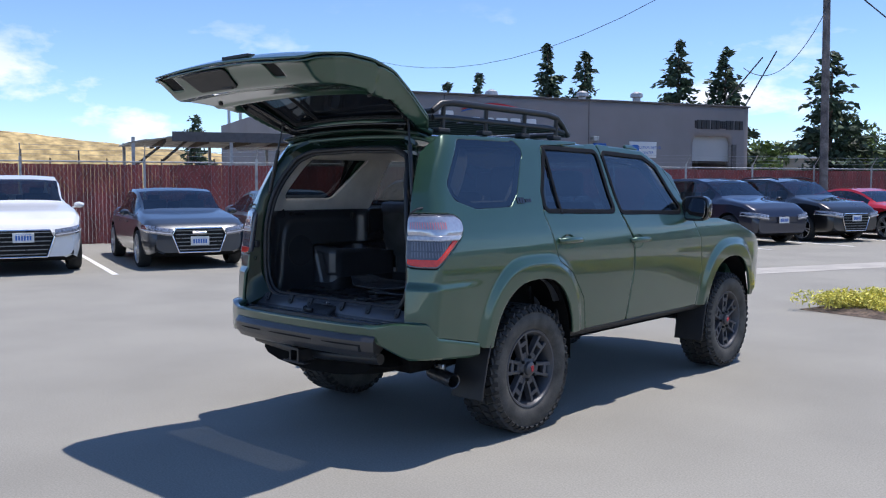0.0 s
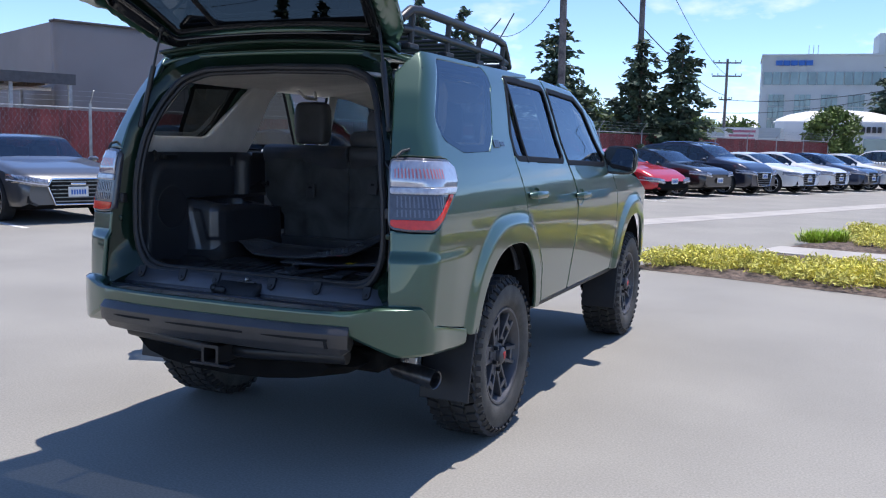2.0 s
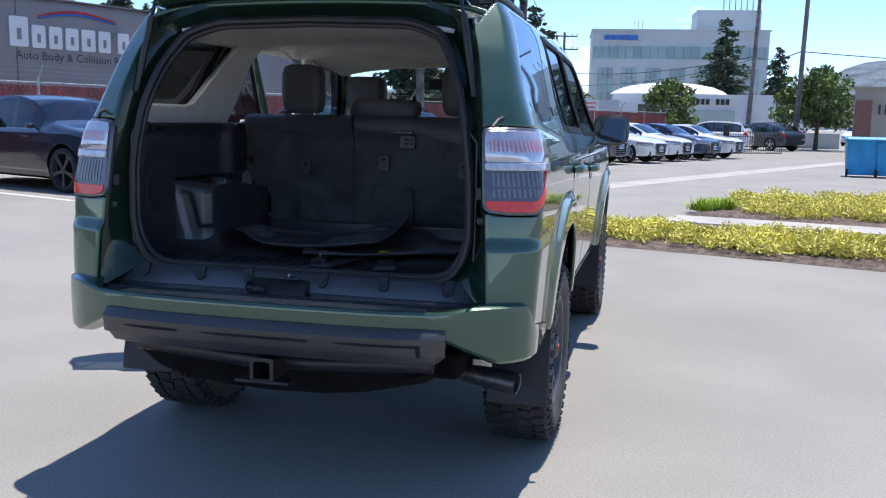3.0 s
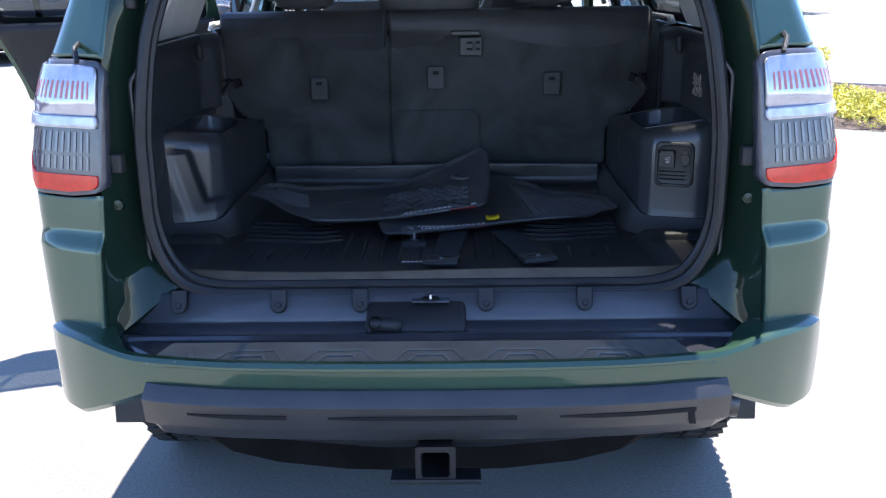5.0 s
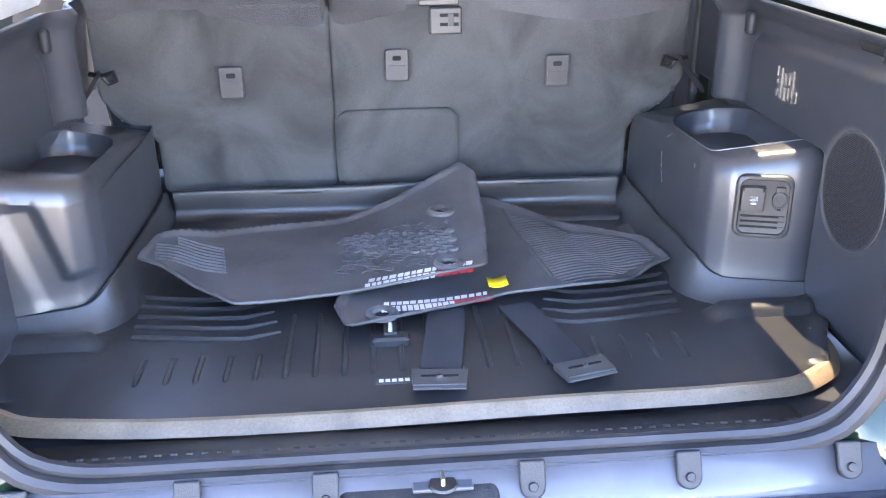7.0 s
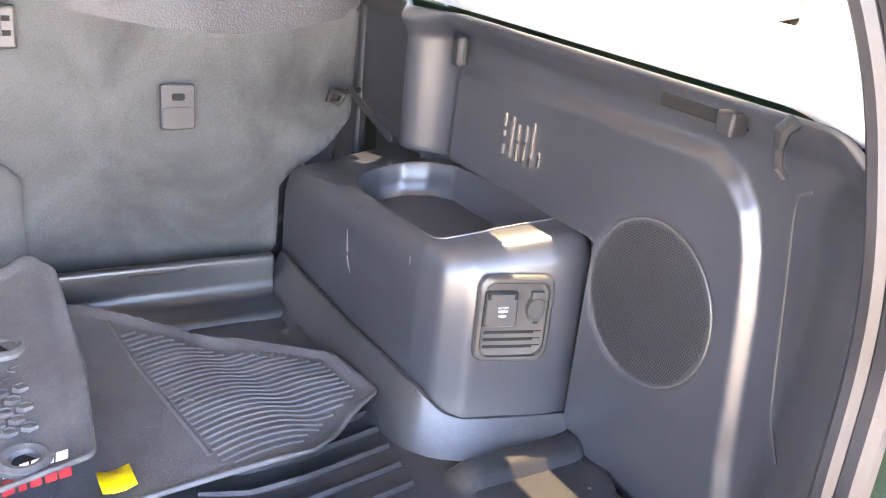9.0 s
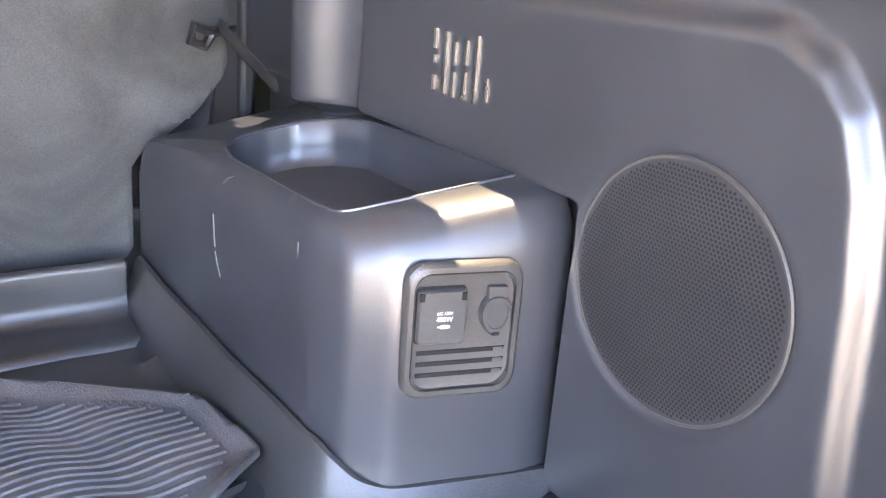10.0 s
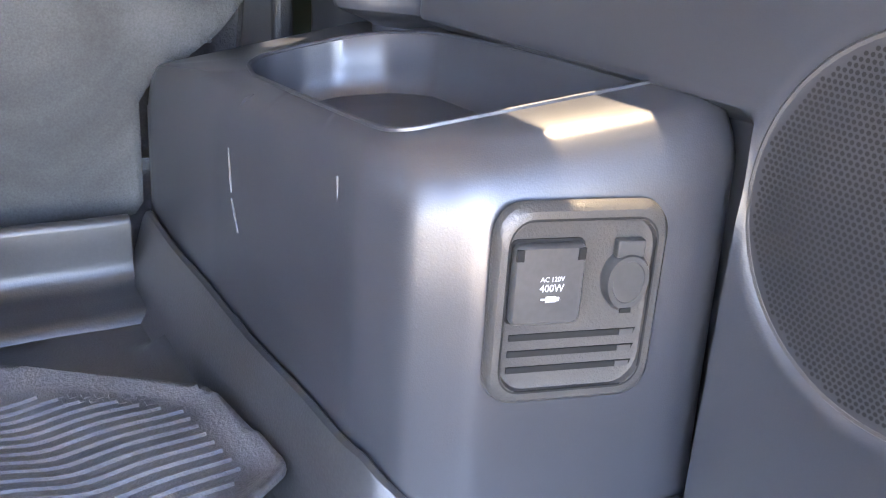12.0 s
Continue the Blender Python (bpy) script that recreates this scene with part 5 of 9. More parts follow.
for k in range(4):
    part("address_bar", G().box((1.20 + 0.35 * k, -0.08, 2.45), (0.20 if k % 3 else 0.10, 0.06, 0.5), mt_), M_DARKLETTER, tan)
solo("low_wall", G().box((0, 0, 0.55), (5.6, 0.25, 1.1), Matrix.Translation((10.6, 65, 0)) @ Matrix.Rotation(radians(-4), 4, "Z")), M_OFFICE, "low pale grey block wall beside the lane", "wall", kind="structure", bevel=0.02)
long_b = thing("warehouse", "low cream warehouse behind the trees", "building")
part("wall", G().box((0, 0, 2.0), (26, 10, 4.0), Matrix.Translation(polar(4.25, -4.48, -21.0, 95)) @ Matrix.Rotation(radians(18), 4, "Z")), M_TAN, long_b)
part("roof", G().box((0, 0, 4.15), (27, 11, 0.3), Matrix.Translation(polar(4.25, -4.48, -21.0, 95)) @ Matrix.Rotation(radians(18), 4, "Z")), M_WHITEWALL, long_b)
pyl = thing("sign_pylon", "tall rectangular sign board on two posts", "sign")
pp = polar(3.0, -4.22, -54.9, 85)
part("board", strip(pp + Vector((-1.3, -0.9, 0)), pp + Vector((1.3, 0.9, 0)), 0.5, 9.2, 11.0), M_OFFICE, pyl)
for k in (-0.45, 0.45):
    part("post", G().tube([pp + Vector((k, k * 0.7, 0)), pp + Vector((k, k * 0.7, 9.3))], 0.14, 8), M_OFFICE, pyl)
part("emblem", G().box((pp.x + 0.2, pp.y - 0.35, 10.1), (1.5, 0.2, 0.5)), M_SHUTTER, pyl)

# ---------- hills ----------
def ridge(name, x0, y0, az0, az1, dist, rise, material, label, seed, depth=0.5, lumps=1.0):
    r = np.random.default_rng(seed)
    ph = r.uniform(0, 6, 6)
    pts, faces, n, m = [], [], 90, 12
    for i in range(n + 1):
        az = az0 + (az1 - az0) * i / n
        top = rise(az) * (1 + lumps * (0.05 * math.sin(az * 1.3 + ph[0]) + 0.03 * math.sin(az * 3.1 + ph[1]) + 0.015 * math.sin(az * 9 + ph[2])))
        for j in range(m + 1):
            k = j / m
            q = polar(x0, y0, az, dist * (1 + depth * k))
            pts.append((q.x, q.y, top * math.sin(k * math.pi / 2) ** 0.9 * (1 + depth * k) + lumps * dist * 0.0016 * math.sin(az * 5 + k * 9 + ph[3]) * k - 0.5 * (1 - k)))
    for i in range(n):
        for j in range(m):
            faces.append((i * (m + 1) + j, (i + 1) * (m + 1) + j, (i + 1) * (m + 1) + j + 1, i * (m + 1) + j + 1))
    solo(name, G().add(pts, faces), material, label, "hill", kind="structure", recalc=False)


ridge("hillside", 4.25, -4.48, -100, -48, 180, lambda a: 180 * math.tan(radians(float(np.interp(a, [-100, -68.5, -61.5, -57, -48], [4.0, 3.57, 2.82, 2.44, 1.6])))), M_DRYGRASS, "dry golden grass hillside behind the car park", 3, 0.10, 0.12)
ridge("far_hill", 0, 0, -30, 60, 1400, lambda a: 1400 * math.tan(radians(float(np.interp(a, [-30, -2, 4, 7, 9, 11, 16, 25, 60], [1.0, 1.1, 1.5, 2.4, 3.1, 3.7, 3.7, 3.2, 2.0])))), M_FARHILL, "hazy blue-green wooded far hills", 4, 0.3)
for k in range(14):
    q = polar(4.25, -4.48, -72 + 1.55 * k, 60)
    solo("hill_fence_post", G().tube([q, q + Vector((0, 0, 3.2 + 0.5 * (k % 2)))], 0.05, 6), M_BARK, "thin rusty fence post below the hillside", "post", "hill fence posts")

# ---------- clouds, far off ----------
M_CLOUD = bpy.data.materials.new("far white clouds")
M_CLOUD.use_nodes = True
ct = M_CLOUD.node_tree
ct.nodes.remove(ct.nodes["Principled BSDF"])
c_co, c_map, c_no, c_rng, c_grad, c_mul = (ct.nodes.new(k) for k in ("ShaderNodeTexCoord", "ShaderNodeMapping", "ShaderNodeTexNoise", "ShaderNodeMapRange", "ShaderNodeSeparateXYZ", "ShaderNodeMath"))
c_tr, c_em, c_mx, c_low = (ct.nodes.new(k) for k in ("ShaderNodeBsdfTransparent", "ShaderNodeEmission", "ShaderNodeMixShader", "ShaderNodeMapRange"))
c_map.inputs["Scale"].default_value = (0.0013, 0.0013, 0.0030)
c_map.inputs["Location"].default_value = (1.35, 0.85, 0.3)
c_no.inputs["Scale"].default_value, c_no.inputs["Detail"].default_value, c_no.inputs["Roughness"].default_value = 1.6, 9, 0.58
c_rng.inputs[1].default_value, c_rng.inputs[2].default_value = 0.55, 0.66
c_low.inputs[1].default_value, c_low.inputs[2].default_value = 620, 260
c_em.inputs[0].default_value, c_em.inputs[1].default_value = (0.96, 0.97, 1.0, 1), 0.95
c_mul.operation = "MULTIPLY"
ct.links.new(c_co.outputs["Object"], c_map.inputs[0])
ct.links.new(c_map.outputs[0], c_no.inputs["Vector"])
ct.links.new(c_no.outputs["Fac"], c_rng.inputs[0])
ct.links.new(c_co.outputs["Object"], c_grad.inputs[0])
ct.links.new(c_grad.outputs[2], c_low.inputs[0])
ct.links.new(c_rng.outputs[0], c_mul.inputs[0])
ct.links.new(c_low.outputs[0], c_mul.inputs[1])
ct.links.new(c_mul.outputs[0], c_mx.inputs[0])
ct.links.new(c_tr.outputs[0], c_mx.inputs[1])
ct.links.new(c_em.outputs[0], c_mx.inputs[2])
ct.links.new(c_mx.outputs[0], ct.nodes["Material Output"].inputs[0])
pts, faces = [], []
for i in range(73):
    for j in range(9):
        q = polar(0, 0, -180 + 5 * i, 3000)
        pts.append((q.x, q.y, 20 + 90 * j))
for i in range(72):
    for j in range(8):
        faces.append((i * 9 + j, i * 9 + 9 + j, i * 9 + 10 + j, i * 9 + j + 1))
solo("backdrop_clouds", G().add(pts, faces), M_CLOUD, "scattered white clouds low over the horizon", "sky", kind="structure", recalc=False)

# ================= the green SUV =================
# Rear axle at y = 0, nose towards +y, wheels on z = 0.
suv = thing("suv", "dark green SUV with open tailgate and black roof rack, on asphalt", "car")
HALF = smooth_table([0.45, 0.52, 0.62, 0.75, 0.90, 1.05, 1.15, 1.25, 1.36, 1.40, 1.50, 1.62, 1.74, 1.80, 1.86],
                    [0.885, 0.905, 0.920, 0.928, 0.937, 0.945, 0.944, 0.933, 0.905, 0.888, 0.852, 0.818, 0.782, 0.757, 0.715], 0.035)
EX = smooth_table([0.76, 0.82, 1.087, 1.34, 1.50, 1.65, 1.80], [0.775, 0.772, 0.760, 0.743, 0.722, 0.690, 0.640], 0.03)
EY = smooth_table([0.76, 0.82, 1.087, 1.34, 1.50, 1.65, 1.80], [-0.962, -0.960, -0.938, -0.907, -0.860, -0.790, -0.690], 0.03)


def arch(y, z, yc, hw, top):
    """Above zero outside the wheel arch."""
    q = (np.abs((y - yc) / hw) ** 2.5 + np.abs(np.maximum(z - 0.40, 0) / (top - 0.40)) ** 2.5) ** (1 / 2.5)
    return (q - 1) * hw


def skin(u, z, out=0.0):
    """The car's right flank: u runs along the body (its y, then round the rear corner), out is the height above the paint."""
    x = HALF(z) - 0.035 * np.clip((u - 2.55) / 1.0, 0, 2) ** 2 - 0.10 * np.clip((u - 3.2) / 0.5, 0, 2) ** 2
    x = x - 0.012 * np.clip((0.95 - z) / 0.3, 0, 1) * np.exp(-((u - 1.4) / 0.9) ** 2)
    for yc, hw, top in ((0.02, 0.43, 0.965), (2.80, 0.43, 0.95)):
        d = arch(u, z, yc, hw, top)
        x = x + 0.026 * np.clip(1 - np.clip(d - 0.075, 0, 1) / 0.05, 0, 1) * np.clip((1.12 - z) / 0.05, 0, 1)
    # fuller below the lamps, behind the arch
    fade = np.clip((-0.45 - u) / 0.25, 0, 1)
    fade = fade * fade * (3 - 2 * fade)
    full = np.clip((1.0 - z) / 0.030, 0, 1)
    out = out + 0.008 * full * fade + 0.011 * full * np.clip((-0.86 - u) / 0.08, 0, 1)
    # straight flank, rounded corner, rear face that runs in to the opening's edge
    ex, ey = EX(z), EY(z)
    cy = ey + 0.062
    wide = 0.036 + 0.045 * np.clip((z - 1.15) / 0.35, 0, 1)
    px, py, ps = 0.0, 0.0, 0.0
    for o in (-1.0, -0.67, -0.33, 0.0, 0.33, 0.67, 1.0):
        v = u + o * wide
        s = np.clip((cy - v) / (cy + 1.05), 0, 1.3)
        px = px + (x + (ex - x) * s) / 7
        py = py + np.where(v > cy, v, cy + (ey - cy) * s) / 7
        ps = ps + np.clip(s * 3, 0, 1) / 7
    return px + out * (1 - ps * 0.75), py - out * ps, z


QUARTER = [(-0.505, 1.805), (0.045, 1.805), (0.068, 1.775), (-0.075, 1.50), (-0.17, 1.425), (-0.49, 1.418), (-0.655, 1.468), (-0.69, 1.545)]
WIN_R = [(0.335, 1.782), (0.935, 1.772), (0.985, 1.372), (0.19, 1.392), (0.205, 1.50)]
WIN_F = [(1.025, 1.768), (1.57, 1.745), (1.72, 1.675), (1.965, 1.345), (1.085, 1.365)]
DOOR_R = [(0.30, 1.80), (0.98, 1.84), (1.065, 1.34), (1.185, 1.16), (1.205, 0.95), (1.15, 0.575), (0.62, 0.575), (0.57, 0.80), (0.42, 0.98), (0.26, 1.06), (0.215, 1.19), (0.150, 1.36)]
DOOR_F = [(0.99, 1.84), (1.72, 1.80), (1.98, 1.50), (2.11, 1.28), (2.235, 1.12), (2.265, 0.85), (2.215, 0.575), (1.16, 0.575), (1.215, 0.95), (1.195, 1.165), (1.075, 1.345)]
TAIL = [(-1.06, 1.384), (-1.06, 1.095), (-0.98, 1.084), (-0.885, 1.086), (-0.675, 1.255), (-0.648, 1.30), (-0.66, 1.355), (-0.71, 1.382), (-0.95, 1.388)]
FLANK = [(-1.05, 0.75), (-1.05, 1.735), (-0.90, 1.790), (-0.76, 1.825), (-0.66, 1.838), (1.50, 1.845), (1.95, 1.62), (2.10, 1.285), (2.55, 1.275), (2.95, 1.215), (3.35, 1.10), (3.55, 0.98), (3.60, 0.62), (3.30, 0.575), (-0.3, 0.575), (-0.50, 0.60), (-0.515, 0.635), (-0.82, 0.695), (-0.90, 0.70)]
s_flank, s_q, s_r, s_f = within(FLANK, 0.02), within(QUARTER, 0.045), within(WIN_R, 0.03), within(WIN_F, 0.03)
s_dr, s_df, s_tail = within(DOOR_R, 0.02), within(DOOR_F, 0.02), within(TAIL, 0.03)


def arches(u, z):
    return np.minimum(arch(u, z, 0.02, 0.43, 0.965), arch(u, z, 2.80, 0.43, 0.95))


GAP = 0.0035
REAR_CUT = lambda u, z: minus(s_flank(u, z), s_dr(u, z) + GAP, s_df(u, z) + GAP, s_q(u, z) + 0.012, s_tail(u, z) + GAP)
for name, u0, u1, text in (("quarter_panel", -1.05, 0.75, "dark green rear quarter panel with flared arch"), ("fender", 1.4, 3.62, "dark green front fender with flared arch"), ("pillar_skin", 1.7, 2.3, "dark green windscreen pillar"), ("roof_edge", 1.4, 1.7, "dark green roof edge over the front door")):
    cut = {"quarter_panel": lambda z: z, "fender": lambda z: 1.335 - z, "pillar_skin": lambda z: z - 1.452, "roof_edge": lambda z: z - 1.335}[name]
    g_panel = G().sheet(u0, u1, 0.56, 1.86, 0.011, lambda u, z: np.minimum(np.minimum(REAR_CUT(u, z), arches(u, z)), cut(z)), skin)
    part(name, g_panel, M_GREEN, suv, text, solid=0.02, recalc=False)
    part(name, g_panel.mirrored(), M_GREEN, suv, text, solid=0.02, recalc=False)
g_dr = G().sheet(0.1, 1.3, 0.56, 1.86, 0.016, lambda u, z: np.minimum(minus(s_dr(u, z) - GAP, s_r(u, z) + 0.022), np.minimum(arches(u, z), s_flank(u, z))), skin)
g_df = G().sheet(0.9, 2.35, 0.56, 1.86, 0.016, lambda u, z: np.minimum(minus(s_df(u, z) - GAP, s_f(u, z) + 0.022), np.minimum(arches(u, z), s_flank(u, z))), skin)


def pane(name, poly, r, u0, u1, material, parent, mirror=False, grow=0.01, out=-0.008, label=""):
    f = within(poly, r)
    g = G().sheet(u0, u1, 1.25, 1.86, 0.04, lambda u, z: f(u, z) + grow, lambda u, z: skin(u, z, out))
    return part(name, g.mirrored() if mirror else g, material, parent, label, recalc=False)


def rim_band(poly, r, u0, u1, inner, outer, out=0.004):
    f = within(poly, r)
    return G().sheet(u0, u1, 1.25, 1.88, 0.007, lambda u, z: np.minimum(f(u, z) + outer, -(f(u, z) + inner)), lambda u, z: skin(u, z, out))


for mirror in (False, True):
    side = (lambda g: g.mirrored()) if mirror else (lambda g: g)
    q = pane("quarter_window", QUARTER, 0.045, -0.75, 0.15, G_QUARTER, suv, mirror, 0.010, -0.001, "dark tinted rear quarter window")
    q.visible_shadow = True
    part("window_seal", side(rim_band(QUARTER, 0.045, -0.75, 0.15, -0.022, 0.020, -0.006)), M_FRAME, q, solid=0.010, recalc=False)

# Right doors are shut; the left rear door stands open.
HINGE = Vector((-0.886, 1.12, 0))
open_door = new("door")
open_door.parent = suv
swing = Matrix.Translation(HINGE) @ Matrix.Rotation(radians(-73), 4, "Z") @ Matrix.Translation(-HINGE)


def handle(y, z, m=None):
    """A pull handle over its dished cup."""
    cup, bar = G(), G()
    x = float(HALF(np.array(z)))
    cup.lathe([(0.0, -0.022), (0.03, -0.018), (0.052, 0.0), (0.060, 0.004)], 24, Matrix.Translation((x + 0.001, y + 0.085, z - 0.012)) @ Matrix.Rotation(radians(90), 4, "Y") @ Matrix.Diagonal((0.85, 1.25, 1, 1)))
    path = [(x + 0.002, y - 0.01, z), (x + 0.026, y + 0.01, z + 0.002), (x + 0.034, y + 0.07, z + 0.002), (x + 0.034, y + 0.14, z), (x + 0.026, y + 0.195, z - 0.002), (x + 0.002, y + 0.215, z - 0.003)]
    bar.tube(path, [0.014, 0.020, 0.021, 0.021, 0.020, 0.013], 10)
    return cup, bar


def door(g, win, r, u0, u1, hy, hz, material, mirror=False, parent=None):
    side = (lambda q: q.mirrored()) if mirror else (lambda q: q)
    d = parent
    if d is None:
        d = part("door", side(g), M_GREEN, suv, "shut dark green passenger door", solid=0.03, recalc=False)
    else:
        part("door_skin", side(g), M_GREEN, d, "dark green door skin standing open", solid=0.03, recalc=False)
    w = pane("door_window", win, r, u0, u1, material, d, mirror)
    part("window_trim", side(rim_band(win, r, u0, u1, -0.004, 0.025, 0.002)), M_FRAME, d, "black window surround", solid=0.01, recalc=False)
    cup, bar = handle(hy, hz)
    part("handle_cup", side(cup), M_GREEN, d)
    part("handle", side(bar), M_GREEN, d, "body-coloured pull handle")
    return d


door(g_dr, WIN_R, 0.03, 0.1, 1.15, 0.28, 1.19, G_DOOR)
door(g_df, WIN_F, 0.03, 0.9, 2.1, 1.16, 1.155, G_DOOR)
door(g_df, WIN_F, 0.03, 0.9, 2.1, 1.16, 1.155, G_DOOR, True)
door(g_dr, WIN_R, 0.03, 0.1, 1.15, 0.28, 1.19, G_DOOR, True, open_door)
# division bar of the rear door's window, inner door card
for mirror in (False, True):
    bar = G().sheet(0.30, 0.42, 1.36, 1.80, 0.012, lambda u, z: 0.012 - np.abs(u - 0.345 + (z - 1.39) * 0.06), lambda u, z: skin(u, z, 0.004))
    part("window_bar", bar.mirrored() if mirror else bar, M_FRAME, open_door if mirror else suv, solid=0.008, recalc=False)
card = G().sheet(0.17, 1.14, 0.60, 1.37, 0.03, lambda u, z: np.minimum(s_dr(u, z) - 0.03, arches(u, z) - 0.03), lambda u, z: skin(u, z, -0.06))
part("door_card", card.mirrored(), M_BLACK_TRIM, open_door, "black inner door panel", solid=0.03, recalc=False)
for ob in open_door.children:
    ob.matrix_local = swing @ ob.matrix_local

# side mouldings, badge, rocker
for mirror in (False, True):
    side = (lambda g: g.mirrored()) if mirror else (lambda g: g)
    g = G().loft([[(0.86, y, 0.585), (0.908, y, 0.58), (0.895, y, 0.555), (0.83, y, 0.525), (0.70, y, 0.50), (0.70, y, 0.57)] for y in (0.46, 1.0, 1.6, 2.36)])
    part("rocker", side(g), M_BLACK_TRIM, suv, "black sill under the doors", bevel=0.008)
    g = G()
    for k, (y, w) in enumerate(((0.010, 0.020), (0.036, 0.022), (0.062, 0.022), (0.094, 0.016), (0.114, 0.016), (0.134, 0.016))):
        hgt = 0.036 if k < 3 else 0.02
        p = [skin(np.array(y + dy - 0.10), np.array(1.452 + dz), o) for o in (-0.001, 0.005) for dy, dz in ((0, -hgt / 2), (w, -hgt / 2), (w, hgt / 2), (0, hgt / 2))]
        g.add([tuple(float(c) for c in q) for q in p], [(0, 1, 2, 3), (4, 5, 6, 7), (0, 1, 5, 4), (2, 3, 7, 6), (0, 3, 7, 4), (1, 2, 6, 5)])
    part("badge", side(g), M_GLOSS_BLACK, suv, "gloss black badge")

# roof and spoiler
ROOFZ = smooth_table([-0.75, -0.6, 0.0, 0.7, 1.35, 1.62, 1.85], [1.835, 1.862, 1.880, 1.878, 1.845, 1.800, 1.735], 0.12)


def roof(x, y):
    k = np.clip(np.abs(x) / 0.757, 0, 1)
    return x + 2 * MID * np.clip(-x / 0.757, 0, 1), y, ROOFZ(y) - 0.028 * k ** 2 - 0.06 * k ** 9


part("roof", G().sheet(-0.757, 0.757, -0.66, 1.66, 0.04, lambda x, y: 0.02 + 0 * x, roof), M_GREEN, suv, "dark green roof panel", solid=0.02)

# windscreen, cowl, bonnet, nose
def shield(x, s):
    y = 1.64 + 0.66 * s - 0.075 * (x / 0.72) ** 2 * (1 + s * 0.6)
    return x * (0.96 + 0.14 * s), y, 1.805 - 0.53 * s + 0.03 * np.sin(s * math.pi) - 0.02 * (x / 0.7) ** 2


part("windscreen", G().sheet(-0.70, 0.70, 0, 1, 0.05, lambda x, s: 1 + 0 * x, shield), G_SHIELD, suv, "clear windscreen", recalc=False)
for k in (-1, 1):
    p = [Vector([float(c) for c in shield(np.array(k * 0.715), np.array(s))]) for s in (-0.02, 0.25, 0.5, 0.75, 1.0)]
    part("pillar", G().tube(p, 0.034, 8), M_GREEN, suv)


def hood(x, y):
    k = np.abs(x) / 0.86
    return x * (1 - 0.03 * np.clip((y - 2.9) / 0.6, 0, 1)), y, 1.275 - 0.10 * np.clip((y - 2.15) / 1.4, 0, 1) ** 1.6 - 0.05 * k ** 4 + 0.03 * (np.abs(x) < 0.42)


part("bonnet", G().sheet(-0.865, 0.865, 2.12, 3.52, 0.04, within([(-0.86, 2.2), (-0.6, 2.12), (0.6, 2.12), (0.86, 2.2), (0.84, 3.35), (0.6, 3.5), (-0.6, 3.5), (-0.84, 3.35)], 0.05), hood), M_GREEN, suv, "dark green bonnet", solid=0.02)
rings = []
for z, hw, y in ((0.52, 0.70, 3.50), (0.62, 0.80, 3.60), (0.80, 0.84, 3.66), (0.98, 0.83, 3.62), (1.10, 0.80, 3.52), (1.165, 0.74, 3.42)):
    rings.append([(x * hw, y - 0.30 * abs(x) ** 3.2, z) for x in np.linspace(-1, 1, 17)] + [(hw * 0.9, 3.1, z), (-hw * 0.9, 3.1, z)])
part("front_bumper", G().loft(rings), M_GREEN, suv, "dark green nose and front bumper")
for k in (-1, 1):
    g = G().loft([[(k * 0.70, 3.52, 0.93), (k * 0.86, 3.27, 0.95), (k * 0.875, 3.13, 1.03), (k * 0.845, 3.16, 1.12), (k * 0.72, 3.44, 1.12)],
                  [(k * 0.71, 3.56, 0.93), (k * 0.885, 3.29, 0.95), (k * 0.895, 3.14, 1.03), (k * 0.865, 3.17, 1.115), (k * 0.73, 3.48, 1.115)]])
    hl = part("headlamp", g, M_LENS_CLEAR, suv, "clear headlamp with amber corner", bevel=0.008)
    part("turn_signal", G().loft([[(k * 0.870, 3.19, 1.03), (k * 0.850, 3.32, 1.0), (k * 0.845, 3.33, 1.13), (k * 0.860, 3.22, 1.13)], [(k * 0.905, 3.20, 1.03), (k * 0.885, 3.34, 1.0), (k * 0.875, 3.35, 1.13), (k * 0.890, 3.23, 1.13)]]), M_LENS_ORANGE, hl, "amber turn signal")

# underbody, wheel wells, axle
part("underbody", G().box((0, 1.35, 0.50), (1.30, 4.3, 0.10)).box((0, -0.55, 0.62), (1.20, 0.5, 0.12)), M_LINER_BLACK, suv, "black underbody", bevel=0.02)
part("rear_axle", G().tube([(-0.72, 0, 0.40), (0.72, 0, 0.40)], 0.045, 12).lathe([(0.0, -0.13), (0.1, -0.1), (0.14, 0), (0.1, 0.1), (0, 0.13)], 16, Matrix.Translation((0.1, 0, 0.4)) @ Matrix.Rotation(radians(90), 4, "X")), M_SATIN_BLACK, suv, "black rear axle")
part("front_axle", G().tube([(-0.72, 2.79, 0.40), (0.72, 2.79, 0.40)], 0.04, 10), M_SATIN_BLACK, suv)
part("spare_tank", G().loft([[(0.0 + w * math.cos(a), y, 0.50 + 0.09 * math.sin(a)) for a in np.linspace(0, 2 * math.pi, 16, endpoint=False)] for y, w in ((-0.98, 0.50), (-0.9, 0.60), (-0.5, 0.60))]), M_LINER_BLACK, suv, "black spare wheel carrier under the tail")


